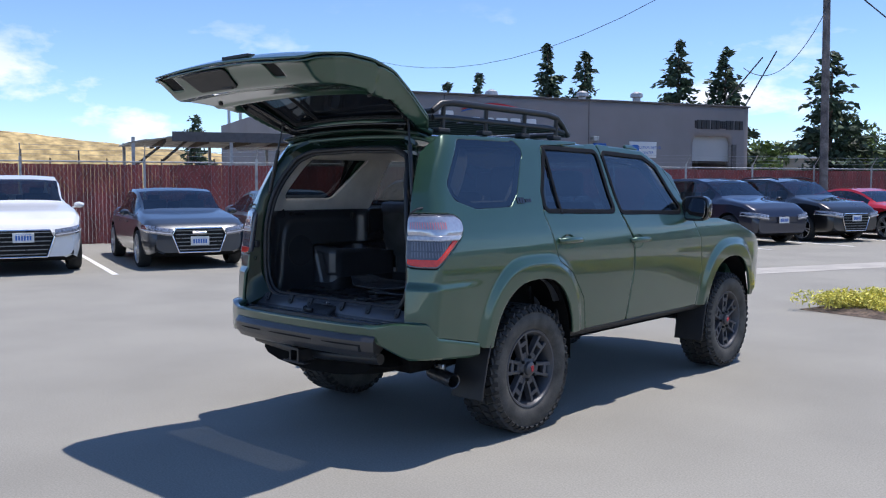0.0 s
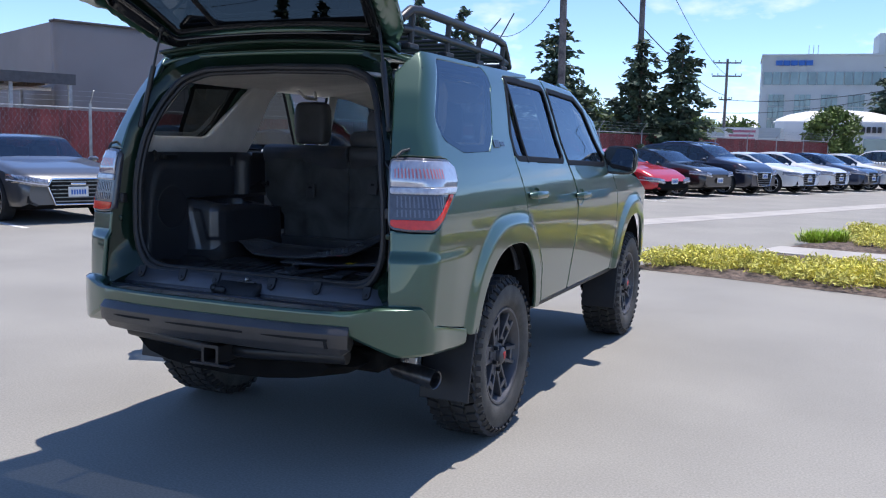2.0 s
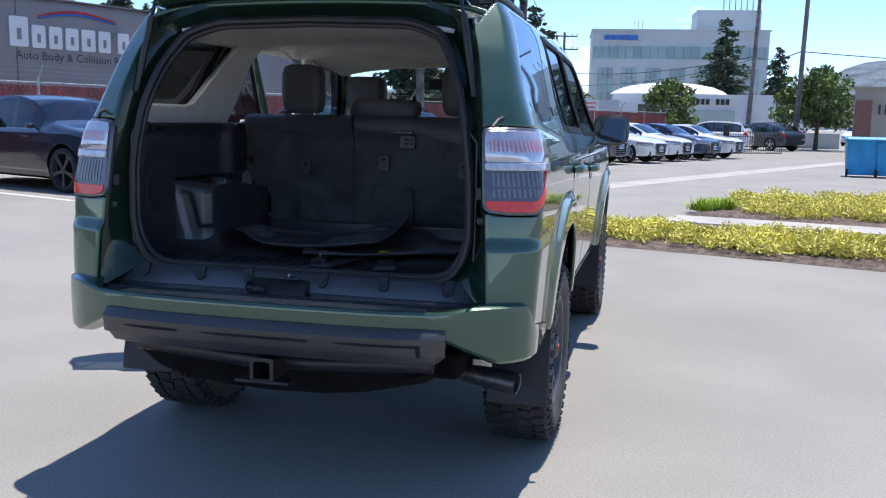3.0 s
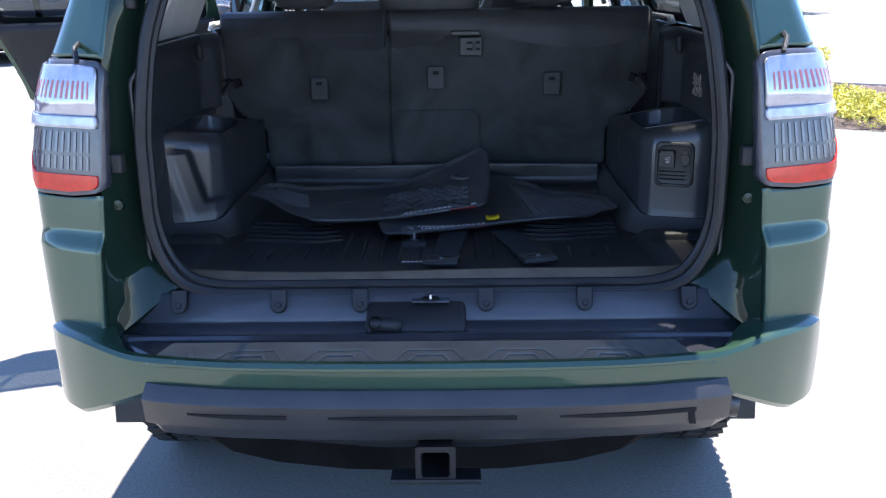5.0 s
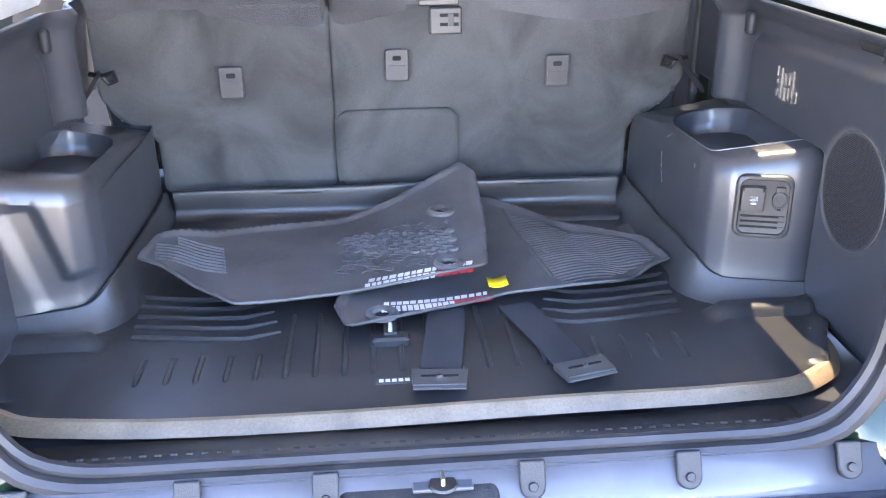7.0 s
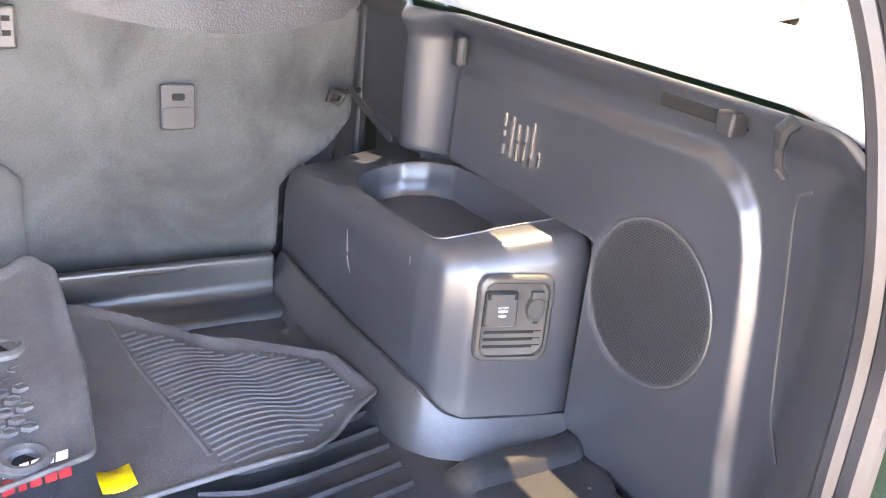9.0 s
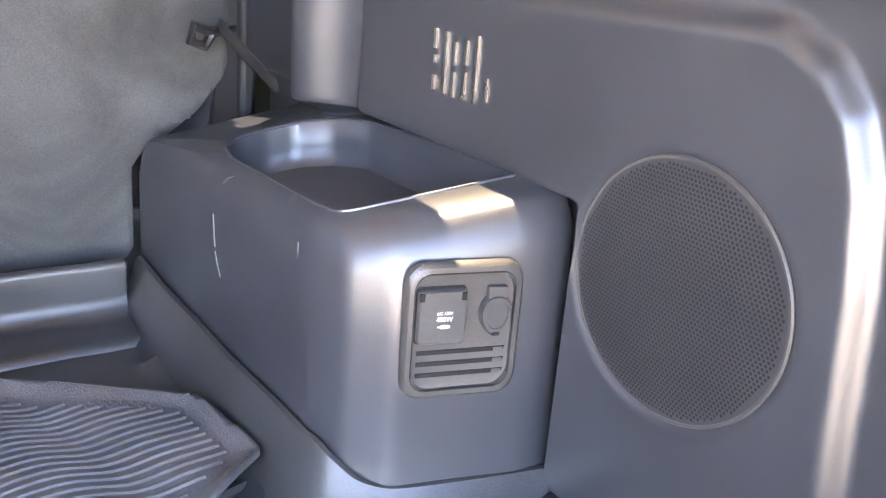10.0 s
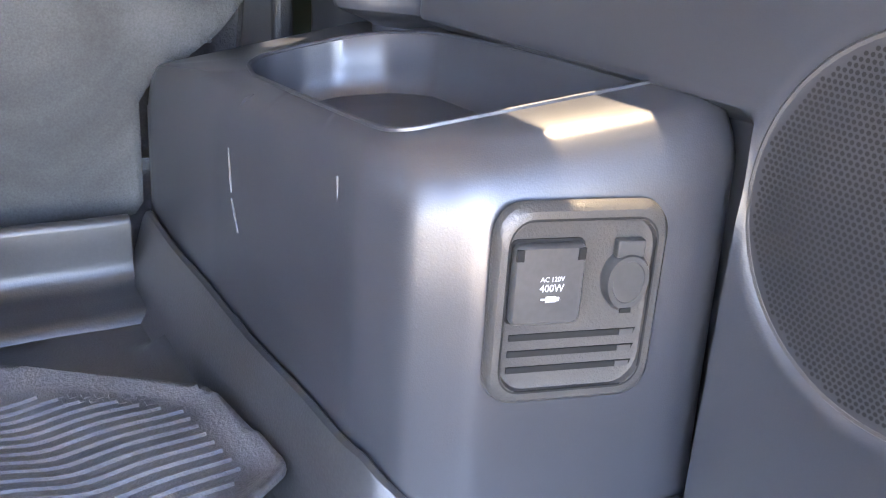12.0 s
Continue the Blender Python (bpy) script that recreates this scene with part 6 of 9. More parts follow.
# inner arch liners behind the wheels
for yc, hw, top in ((0.02, 0.437, 0.972), (2.80, 0.437, 0.957)):
    for k in (-1, 1):
        rim_pts = []
        for a in np.linspace(0, math.pi, 33):
            c, s = math.cos(a), math.sin(a)
            rim_pts.append((yc + hw * math.copysign(abs(c) ** 0.8, c), 0.40 + (top - 0.40) * s ** 0.8))
        liner_shell = G().loft([[(k * x, y, z) for y, z in rim_pts] for x in (0.905, 0.70, 0.665)], closed=False, caps=False)
        liner_shell.add([(k * 0.665, y, z) for y, z in rim_pts], [tuple(range(33))])
        part("arch_liner", liner_shell, M_LINER_BLACK, suv, "black felt wheel-arch liner")

# wheels
def wheel(at):
    w = new("wheel")
    w.parent = suv
    w.matrix_local = at
    # the hub turns round local z, its outer face is +z
    prof = [(0.238, -0.115), (0.268, -0.134), (0.335, -0.142), (0.372, -0.128), (0.386, -0.10), (0.390, -0.05), (0.391, 0), (0.390, 0.05), (0.386, 0.10), (0.372, 0.128), (0.335, 0.142), (0.285, 0.138), (0.256, 0.128), (0.238, 0.108)]
    tyre = part("tyre", G().lathe(prof, 64), M_SIDEWALL, w, "dusty black all-terrain tyre")
    g = G()
    n = 44
    for k in range(n):
        for row, (c, wd) in enumerate(((-0.098, 0.052), (-0.036, 0.054), (0.03, 0.054), (0.096, 0.052))):
            a = 2 * math.pi * (k + (row % 2) * 0.5 + 0.13 * row) / n
            m = Matrix.Rotation(a, 4, "Z") @ Matrix.Translation((0.3925, 0, c)) @ Matrix.Rotation(radians((-18, 12, -12, 18)[row]), 4, "X")
            g.box((0, 0, 0), (0.020, 0.040, wd), m)
        for e in (-1, 1):
            m = Matrix.Rotation(2 * math.pi * (k + 0.25) / n, 4, "Z") @ Matrix.Translation((0.372, 0, e * 0.128)) @ Matrix.Rotation(radians(-42 * e), 4, "Y")
            g.box((0, 0, 0), (0.014, 0.030 if k % 2 else 0.022, 0.038), m)
    part("tread", g, M_RUBBER, tyre, "chunky tread blocks", smooth=False)
    rim = part("rim", G().lathe([(0.205, -0.12), (0.19, -0.02), (0.196, 0.06), (0.208, 0.095), (0.224, 0.108), (0.232, 0.118), (0.228, 0.124), (0.218, 0.122), (0.208, 0.106), (0.20, 0.085)], 56), M_RIM, w, "matte graphite alloy rim")
    rim.matrix_local = Matrix.Diagonal((1.06, 1.06, 1.0, 1.0))
    part("brake_disc", G().lathe([(0.0, 0.01), (0.13, 0.012), (0.15, 0.0), (0.20, -0.01)], 40), M_LINER_BLACK, w)
    for k in range(6):
        a = 2 * math.pi * k / 6
        m = Matrix.Rotation(a, 4, "Z")
        g = G()
        for e in (-1, 1):
            rg = []
            for r, off, wd, z, th in ((0.060, 0.024, 0.030, 0.094, 0.040), (0.095, 0.027, 0.024, 0.098, 0.040), (0.135, 0.031, 0.023, 0.102, 0.040), (0.172, 0.034, 0.024, 0.106, 0.040), (0.214, 0.038, 0.030, 0.108, 0.040)):
                rg.append([(r, e * off - wd / 2, z - th), (r, e * off + wd / 2, z - th), (r, e * off + wd / 2 - 0.003, z), (r, e * off - wd / 2 + 0.003, z)])
            g.loft(rg, m=m)
        g.box((0.160, 0, 0.090), (0.026, 0.060, 0.030), m)
        g.box((0.086, 0, 0.082), (0.030, 0.050, 0.024), m)
        part("spoke", g, M_RIM, rim, bevel=0.002)
        part("lug_nut", G().lathe([(0.0, 0.118), (0.009, 0.116), (0.011, 0.095), (0.011, 0.07)], 8, Matrix.Rotation(a + 0.52, 4, "Z") @ Matrix.Translation((0.066, 0, 0))), M_SATIN_BLACK, rim)
    cap = part("hub_cap", G().lathe([(0.0, 0.128), (0.030, 0.126), (0.040, 0.118), (0.044, 0.10), (0.085, 0.085), (0.092, 0.05)], 28), M_RIM, rim)
    part("emblem", G().box((0, 0, 0.129), (0.034, 0.010, 0.003)).box((0, 0.014, 0.129), (0.030, 0.006, 0.003)), M_RED_PRINT, cap, "red cap emblem")
    return w


for x, y in ((0.80, 0.0), (0.80, 2.79), (-0.80, 0.0), (-0.80, 2.79)):
    wheel(Matrix.Translation((x, y, 0.40)) @ Matrix.Rotation(radians(90 if x > 0 else -90), 4, "Y") @ Matrix.Rotation(radians(20 + 37 * y), 4, "Z"))

# mudflaps
for k in (-1, 1):
    for y0, y1 in ((-0.42, -0.60), (2.36, 2.25)):
        g = G().loft([[(k * 0.70, y, z), (k * 0.945, y, z), (k * 0.945, y + 0.012, z), (k * 0.70, y + 0.012, z)] for y, z in ((y0, 0.64), (y0 - 0.045, 0.48), (y0 - 0.075, 0.36), (y0 - 0.085, 0.285))])
        part("mud_flap", g, M_BLACK_TRIM, suv, "black rubber mud flap", bevel=0.004)

# mirrors
for k in (-1, 1):
    mo = G().loft([[(k * (1.005 + w * math.copysign(abs(math.cos(a)) ** 0.6, math.cos(a))), y, 1.365 + h * math.copysign(abs(math.sin(a)) ** 0.6, math.sin(a))) for a in np.linspace(0, 2 * math.pi, 32, endpoint=False)] for y, w, h in ((1.985, 0.105, 0.088), (1.995, 0.115, 0.098), (2.04, 0.115, 0.098), (2.085, 0.10, 0.085), (2.115, 0.05, 0.045))])
    mi = part("mirror", mo, M_GLOSS_BLACK, suv, "gloss black door mirror")
    part("mirror_glass", G().prism(rounded(0.195, 0.155, 0.045, 6), -0.002, 0.002, Matrix.Translation((k * 1.005, 1.978, 1.365)) @ Matrix.Rotation(radians(k * -9), 4, "Z") @ Matrix.Rotation(radians(86), 4, "X")), mat("mirror silvering", (0.45, 0.47, 0.48), 0.03, 1.0, vary=0.02, rough_vary=0.01), mi)
    part("mirror_arm", G().loft([[(k * x, y - 0.03, z - 0.02), (k * x, y + 0.03, z - 0.02), (k * x, y + 0.03, z + 0.02), (k * x, y - 0.03, z + 0.02)] for x, y, z in ((0.90, 2.06, 1.30), (0.98, 2.05, 1.315))]), M_GLOSS_BLACK, mi, bevel=0.006)

# roof rack
rack = new("roof_rack")
rack.parent = suv
tagged(rack, "black tubular roof rack")
for k in (-1, 1):
    up = [(k * 0.60, -0.56, 1.985), (k * 0.615, -0.50, 2.03), (k * 0.62, -0.40, 2.04), (k * 0.62, 0.55, 2.025), (k * 0.615, 0.68, 2.01), (k * 0.60, 0.77, 1.965), (k * 0.585, 0.86, 1.895)]
    part("top_rail", G().tube(up, 0.021, 10), M_SATIN_BLACK, rack)
    part("lower_rail", G().tube([(k * 0.60, -0.56, 1.945), (k * 0.61, -0.45, 1.95), (k * 0.61, 0.6, 1.935), (k * 0.59, 0.80, 1.915)], 0.019, 10), M_SATIN_BLACK, rack)
    for y in (-0.48, -0.08, 0.32, 0.68):
        part("post", G().tube([(k * 0.61, y, 1.865), (k * 0.612, y, 1.95), (k * 0.618, y, 2.02)], 0.015, 8), M_SATIN_BLACK, rack)
        part("foot", G().box((k * 0.60, y, 1.872), (0.06, 0.10, 0.03)), M_BLACK_TRIM, rack, bevel=0.008)
for y in np.linspace(-0.5, 0.8, 9):
    part("crossbar", G().tube([(-0.60, y, 1.93), (0.60, y, 1.93)], 0.012, 8), M_SATIN_BLACK, rack)
for z, y in ((1.985, -0.56), (1.945, -0.56), (1.90, 0.86)):
    part("end_bar", G().tube([(-0.60, y, z), (0.60, y, z)], 0.018, 8), M_SATIN_BLACK, rack)

# ---------- tail: jamb, lamps, bumper ----------
def loop(outline, n=192, cx=0.0, cz=1.28):
    """Points of a star-shaped outline (x, z), by even angles, symmetric in x."""
    pts = outline + [(-x, z) for x, z in outline[::-1]]
    out = []
    for k in range(n):
        a = 2 * math.pi * (k + 0.5) / n
        dx, dz = math.sin(a), math.cos(a)
        best = None
        for i in range(len(pts)):
            (x1, z1), (x2, z2) = pts[i - 1], pts[i]
            den = dx * (z2 - z1) - dz * (x2 - x1)
            if abs(den) < 1e-9:
                continue
            t = ((x1 - cx) * (z2 - z1) - (z1 - cz) * (x2 - x1)) / den
            s = ((x1 - cx) * dz - (z1 - cz) * dx) / den
            if t > 0 and -1e-6 <= s <= 1 + 1e-6 and (best is None or t < best):
                best = t
        out.append((cx + dx * best, cz + dz * best))
    x, z = np.array(out).T
    for _ in range(2):
        x, z = (np.roll(x, 1) + 2 * x + np.roll(x, -1)) / 4, (np.roll(z, 1) + 2 * z + np.roll(z, -1)) / 4
    return x, z


HOLE = loop([(0.0, 1.775), (0.40, 1.765), (0.53, 1.72), (0.60, 1.60), (0.655, 1.42), (0.685, 1.20), (0.688, 1.0), (0.672, 0.92), (0.625, 0.845), (0.55, 0.822), (0.0, 0.822)])
RIM = loop([(0.0, 1.855), (0.46, 1.845), (0.62, 1.79), (0.685, 1.66), (0.722, 1.50), (0.743, 1.34), (0.760, 1.087), (0.772, 0.82), (0.774, 0.72), (0.70, 0.715), (0.0, 0.715)])
HOLE, RIM = ((x + 2 * MID * np.clip((0.70 - x) / 1.40, 0, 1), z) for x, z in (HOLE, RIM))
HOLE_Y = smooth_table([0.6, 1.30, 1.50, 1.66, 1.80], [-0.848, -0.848, -0.810, -0.735, -0.650], 0.06)
rings = []
for k, d in ((0.0, 0.0), (0.25, 0.004), (0.45, 0.03), (0.75, 0.045), (1.0, 0.02)):
    x, z = RIM[0] * (1 - k) + HOLE[0] * k, RIM[1] * (1 - k) + HOLE[1] * k
    low = np.clip((0.745 - RIM[1]) / 0.02, 0, 1)
    y = ((EY(np.maximum(z, 0.76)) + 0.004) * (1 - low) - 0.836 * low) * (1 - k) + (HOLE_Y(z) + 0.008) * k + d * (1 - low) * np.clip((z - 0.83) / 0.1, 0.2, 1)
    rings.append(np.stack([x, y, z], 1).tolist())
jamb = part("tailgate_jamb", G().loft(rings, caps=False), M_GREEN_SHADED, suv, "dark green tailgate opening surround")
x, z = HOLE
part("tailgate_seal", G().tube(np.stack([x, HOLE_Y(z) - 0.008, z], 1).tolist(), 0.015, 8, closed=True).tube(np.stack([x * 0.985, HOLE_Y(z) + 0.010, 1.28 + (z - 1.28) * 0.965], 1).tolist(), 0.012, 8, closed=True), M_SEAL, suv, "black rubber tailgate seal")

for k in (-1, 1):
    side = (lambda g: g.mirrored()) if k < 0 else (lambda g: g)
    lamp = part("tail_lamp", side(G().sheet(-1.06, -0.6, 1.07, 1.40, 0.012, lambda u, z: s_tail(u, z) - 0.002, lambda u, z: skin(u, z, 0.004))), M_LENS_SMOKE, suv, "wrap-around tail lamp with clear, smoked and red bands", solid=0.03, recalc=False)
    top = lambda u, z: np.minimum(s_tail(u, z) - 0.012, z - 1.262)
    part("clear_band", side(G().sheet(-1.06, -0.6, 1.07, 1.40, 0.01, top, lambda u, z: skin(u, z, 0.008 + 0.006 * np.clip((z - 1.26) / 0.03, 0, 1)))), M_LENS_CLEAR, lamp, "clear silver upper band", solid=0.008, recalc=False)
    # small red ribs behind the clear band
    ribs = lambda u, z: np.minimum(np.minimum(s_tail(u, z) - 0.03, 0.020 - np.abs(z - 1.322)), 0.0035 - np.abs((u + 0.86) % 0.016 - 0.008)) * (u < -0.80) - 1e-4 * (u >= -0.80)
    part("red_rib", side(G().sheet(-1.05, -0.6, 1.28, 1.37, 0.004, ribs, lambda u, z: skin(u, z, 0.0145))), M_LENS_PINK, lamp, "red inner ribs", recalc=False)
    silver = lambda u, z: np.minimum(s_tail(u, z) - 0.010, 0.013 - np.abs(z - 1.252))
    part("silver_band", side(G().sheet(-1.06, -0.6, 1.20, 1.30, 0.008, silver, lambda u, z: skin(u, z, 0.014))), M_LENS_SILVER, lamp, "bright silver dividing band", solid=0.010, recalc=False)
    low = lambda u, z: np.minimum(s_tail(u, z) - 0.012, np.maximum(1.135 - z, np.minimum(0.026 - (s_tail(u, z) - 0.012), u + 0.92)))
    low = (lambda f: lambda u, z: np.minimum(f(u, z), 1.238 - z))(low)
    part("red_band", side(G().sheet(-1.06, -0.6, 1.07, 1.40, 0.007, low, lambda u, z: skin(u, z, 0.0085))), M_LENS_ORANGE, lamp, "red lower band and edge", solid=0.006, recalc=False)
    for u, z0, zh in [(a, b, c) for a in np.arange(-1.025, -0.80, 0.0165) for b, c in ((1.146, 0.030), (1.184, 0.046))]:
        p = [skin(np.array(u + d), np.array(z), o) for o in (0.002, 0.0060) for d, z in ((0, z0), (0.0065, z0), (0.0065, z0 + zh), (0, z0 + zh))]
        part("led_element", side(G().add([tuple(float(c) for c in q) for q in p], [(0, 1, 2, 3), (4, 5, 6, 7), (0, 1, 5, 4), (2, 3, 7, 6), (0, 3, 7, 4), (1, 2, 6, 5)])), M_LENS_LED, lamp)
    # rubber pad on the surround, small bracket on top of the lamp
    part("buffer_pad", G().box((MID + k * 0.706, -0.893, 1.155), (0.026, 0.030, 0.045)), M_BLACK_TRIM, jamb, bevel=0.005)
    part("buffer_screw", G().lathe([(0, -0.006), (0.012, -0.004), (0.014, 0.004)], 12, Matrix.Translation((MID + k * 0.713, -0.905, 1.06)) @ Matrix.Rotation(radians(90), 4, "X") @ Matrix.Diagonal((1, 1, -1, 1))), M_GREEN_SHADED, jamb)
    part("lamp_bracket", G().tube([(MID + k * 0.753, -0.93, 1.385), (MID + k * 0.768, -0.90, 1.41), (MID + k * 0.778, -0.84, 1.42), (MID + k * 0.788, -0.79, 1.40)], 0.006, 6), M_BLACK_TRIM, lamp)

# bumper: green shell, black step, dark grey lower cover
PLAN = [(0.929, -0.508), (0.927, -0.60), (0.930, -0.70), (0.938, -0.80), (0.938, -0.87), (0.922, -0.93), (0.880, -0.985), (0.792, -1.045), (0.65, -1.102), (0.45, -1.135), (0.22, -1.146), (0.0, -1.148)]
plan = np.array(PLAN + [(2 * MID * x / 0.93 - x, y) for x, y in PLAN[-2::-1]])
pt = np.linspace(0, 1, len(plan))
dense = np.linspace(0, 1, 121)
px, py = np.interp(dense, pt, plan[:, 0]), np.interp(dense, pt, plan[:, 1])
for _ in range(3):
    px[1:-1], py[1:-1] = (px[:-2] + 2 * px[1:-1] + px[2:]) / 4, (py[:-2] + 2 * py[1:-1] + py[2:]) / 4
tx, ty = np.gradient(px), np.gradient(py)
ln = np.hypot(tx, ty)
nx, ny = -ty / ln, tx / ln
if ny[60] > 0:
    nx, ny = -nx, -ny
g = G()
rings = []
for i in range(121):
    c = np.clip((abs(px[i] - 0.02) - 0.58) / 0.24, 0, 1)
    flank = np.clip((py[i] + 0.945) / 0.085, 0, 1)
    flank = flank * flank * (3 - 2 * flank)
    top = 0.79 * (1 - flank) + flank * np.interp(py[i], [-0.86, -0.507], [0.700, 0.628])
    low = 0.695 * (1 - c) + (0.585 - 0.03 * np.clip((py[i] + 0.9) / 0.3, 0, 1)) * c
    ring = []
    ct_ = np.clip((abs(px[i]) - 0.63) / 0.16, 0, 1)
    ct_ = 1 - ct_ * ct_ * (3 - 2 * ct_)
    for o, z in ((-0.10 + 0.075 * ct_ + 0.08 * flank, top - 0.006 - 0.03 * ct_), (-0.035 + 0.015 * ct_ + 0.031 * flank, top + 0.001 - 0.023 * ct_), (-0.010 + 0.003 * ct_ + 0.009 * flank, top - 0.003 * (1 - flank) - 0.020 * ct_), (0.0, top - 0.010 * (1 - flank) - 0.002 * flank - 0.022 * ct_), (0.001, top - 0.022 - 0.018 * ct_), (0.002, top * 0.6 + low * 0.4), (0.0, low + 0.03), (-0.002, low + 0.012), (-0.012, low), (-0.06 + 0.03 * ct_, low - 0.012 * (1 - ct_)), (-0.12 + 0.09 * ct_, low)):
        ring.append((px[i] + nx[i] * o, py[i] + ny[i] * o, z))
    rings.append(ring)
bumper = part("rear_bumper", g.loft(rings, closed=True), M_GREEN, suv, "dark green rear bumper with black step", sharp=28)
rings = []
for i in range(121):
    if not -0.612 < px[i] < 0.675:
        continue
    e = np.clip((abs(px[i] - 0.03) - 0.60) / 0.04, 0, 1)
    rings.append([(px[i] + nx[i] * (o - 0.006 * e * (o > 0)), py[i] + ny[i] * (o - 0.006 * e * (o > 0)), z + (0.03 * e if z < 0.62 else 0)) for o, z in ((-0.03, 0.712), (0.006, 0.710), (0.010, 0.706), (0.027, 0.684), (0.029, 0.680), (0.024, 0.628), (0.022, 0.622), (0.002, 0.592), (-0.004, 0.588), (-0.05, 0.580), (-0.09, 0.60))])
cover = part("lower_cover", G().loft(rings), M_LOWER, bumper, "dark grey lower bumper cover with slots", sharp=20)
for x0, x1 in ((-0.50, -0.285), (-0.195, 0.205), (0.295, 0.585)):
    rows = []
    for x in np.linspace(x0, x1, 12):
        n = int(np.argmin(np.abs(px - x)))
        y = float(np.interp(x, px[::-1], py[::-1]))
        tip = 0.35 + 0.65 * min(1.0, (x - x0) / 0.08)
        rows.append([(x + nx[n] * o, y + ny[n] * o, 0.656 + dz * tip) for o, dz in ((0.018, 0.0045), (0.0292, 0.0045), (0.0288, -0.0045), (0.018, -0.0045))])
    part("slot", G().loft(rows), M_VOID, cover)
part("slot", G().loft([[(0.572 + a, float(np.interp(0.58, px[::-1], py[::-1])) - o, z) for a, z in ((0, 0.656), (0.014, 0.656), (0.020, 0.622), (0.006, 0.622))] for o in (0.015, 0.028)]), M_VOID, cover)
# flat black sill plate with rubber stops, shelf, step pad with raised treads, latch
sill = part("sill_panel", G().loft([[(x * w + MID * (1 - x), y, z) for x in (-1, -0.5, 0, 0.5, 1)] for w, y, z in ((0.765, -0.899, 0.760), (0.765, -0.898, 0.770), (0.765, -0.894, 0.778), (0.76, -0.868, 0.830))], closed=False), M_SILL, suv, "gloss black sill under the tailgate opening", solid=0.012, recalc=False)
for x in (-0.585, -0.346, -0.151, 0.148, 0.381, 0.626):
    b = part("rubber_stop", G().prism([(-0.019, 0.026), (0.019, 0.026)] + [(0.019 * math.cos(a), 0.019 * math.sin(a) - 0.012) for a in np.linspace(0, -math.pi, 9)], 0, 0.012, Matrix.Translation((x, -0.8765, 0.812)) @ Matrix.Rotation(radians(63), 4, "X")), M_BLACK_TRIM, sill, "black rubber stop", bevel=0.003)
    part("screw", G().lathe([(0, 0.004), (0.006, 0.004), (0.008, 0.0)], 10, Matrix.Translation((x, -0.8926, 0.8067)) @ Matrix.Rotation(radians(63), 4, "X")), M_BLACK_TRIM, b)
rings = []
for y, z in ((-0.870, 0.766), (-0.902, 0.766), (-0.910, 0.7648), (-0.955, 0.7605), (-0.961, 0.7632), (-0.967, 0.7636), (-0.973, 0.7618), (-0.978, 0.7570), (-0.986, 0.753), (-1.10, 0.754), (-1.126, 0.752)):
    hw = 0.775 - 0.13 * np.clip((-y - 0.95) / 0.17, 0, 1) ** 1.5
    rings.append([(x * hw + MID * (1 - x), y + (0.05 * abs(x) ** 4 if y < -1.0 else 0), z) for x in np.linspace(-1, 1, 25)])
shelf = part("step_shelf", G().loft(rings[::-1], closed=False), M_SHELF, bumper, "black bumper step", solid=0.02, recalc=False)
pad = part("step_pad", G().prism([(-0.60, -1.105), (-0.57, -1.000), (0.57, -1.000), (0.60, -1.105), (0.45, -1.122), (0, -1.130), (-0.45, -1.122)], 0.7525, 0.759), M_STEP, shelf, "grey textured step pad", bevel=0.003)
arch_o = [(-0.092, -1.112), (-0.060, -1.044), (0.060, -1.044), (0.092, -1.112), (0.076, -1.112), (0.050, -1.056), (-0.050, -1.056), (-0.076, -1.112)]
arch_i = [(-0.050, -1.114), (-0.034, -1.076), (0.034, -1.076), (0.050, -1.114), (0.040, -1.114), (0.027, -1.084), (-0.027, -1.084), (-0.040, -1.114)]
for k in range(-3, 4):
    x = 0.02 + 0.198 * k
    for outline, up in ((arch_o, 0.763), (arch_i, 0.7645)):
        pts = [(x + a, b) for a, b in outline]
        if max(abs(a) for a, _ in pts) < 0.57:
            part("tread", G().prism(pts, 0.7585, up), M_STEP, pad, bevel=0.002)
        else:
            half = [(x + a, b) for a, b in (outline[:2] + outline[6:] if x > 0 else outline[2:6])]
            if max(abs(a) for a, _ in half) < 0.58:
                part("tread", G().prism(half, 0.7585, up), M_STEP, pad, bevel=0.002)
lat = part("latch_cover", G().loft([[(-0.135, y, z) for y, z in ((-0.845, 0.812), (-0.875, 0.810), (-0.94, 0.778), (-0.955, 0.75), (-0.845, 0.745))], [(0.10, y, z) for y, z in ((-0.845, 0.812), (-0.875, 0.810), (-0.94, 0.778), (-0.955, 0.75), (-0.845, 0.745))]]), M_BLACK_TRIM, suv, "black latch cover", bevel=0.012, seg=3)
part("latch_plate", G().box((0.017, -0.872, 0.812), (0.088, 0.046, 0.006)), M_SILL, lat, bevel=0.002)
part("striker_base", G().lathe([(0.022, 0.0), (0.020, 0.004), (0.0, 0.004)], 16, Matrix.Translation((0.017, -0.885, 0.815))), M_SATIN_BLACK, lat)
part("striker", G().tube([(0.017, -0.872, 0.812), (0.017, -0.874, 0.828), (0.017, -0.890, 0.827), (0.017, -0.893, 0.812)], 0.0035, 8), M_STEEL, lat, "chrome latch striker")
part("latch_pull", G().tube([(-0.126, -0.944, 0.779), (-0.120, -0.946, 0.779), (-0.060, -0.950, 0.776), (-0.052, -0.948, 0.776)], [0.010, 0.016, 0.016, 0.010], 12), M_BLACK_TRIM, lat)
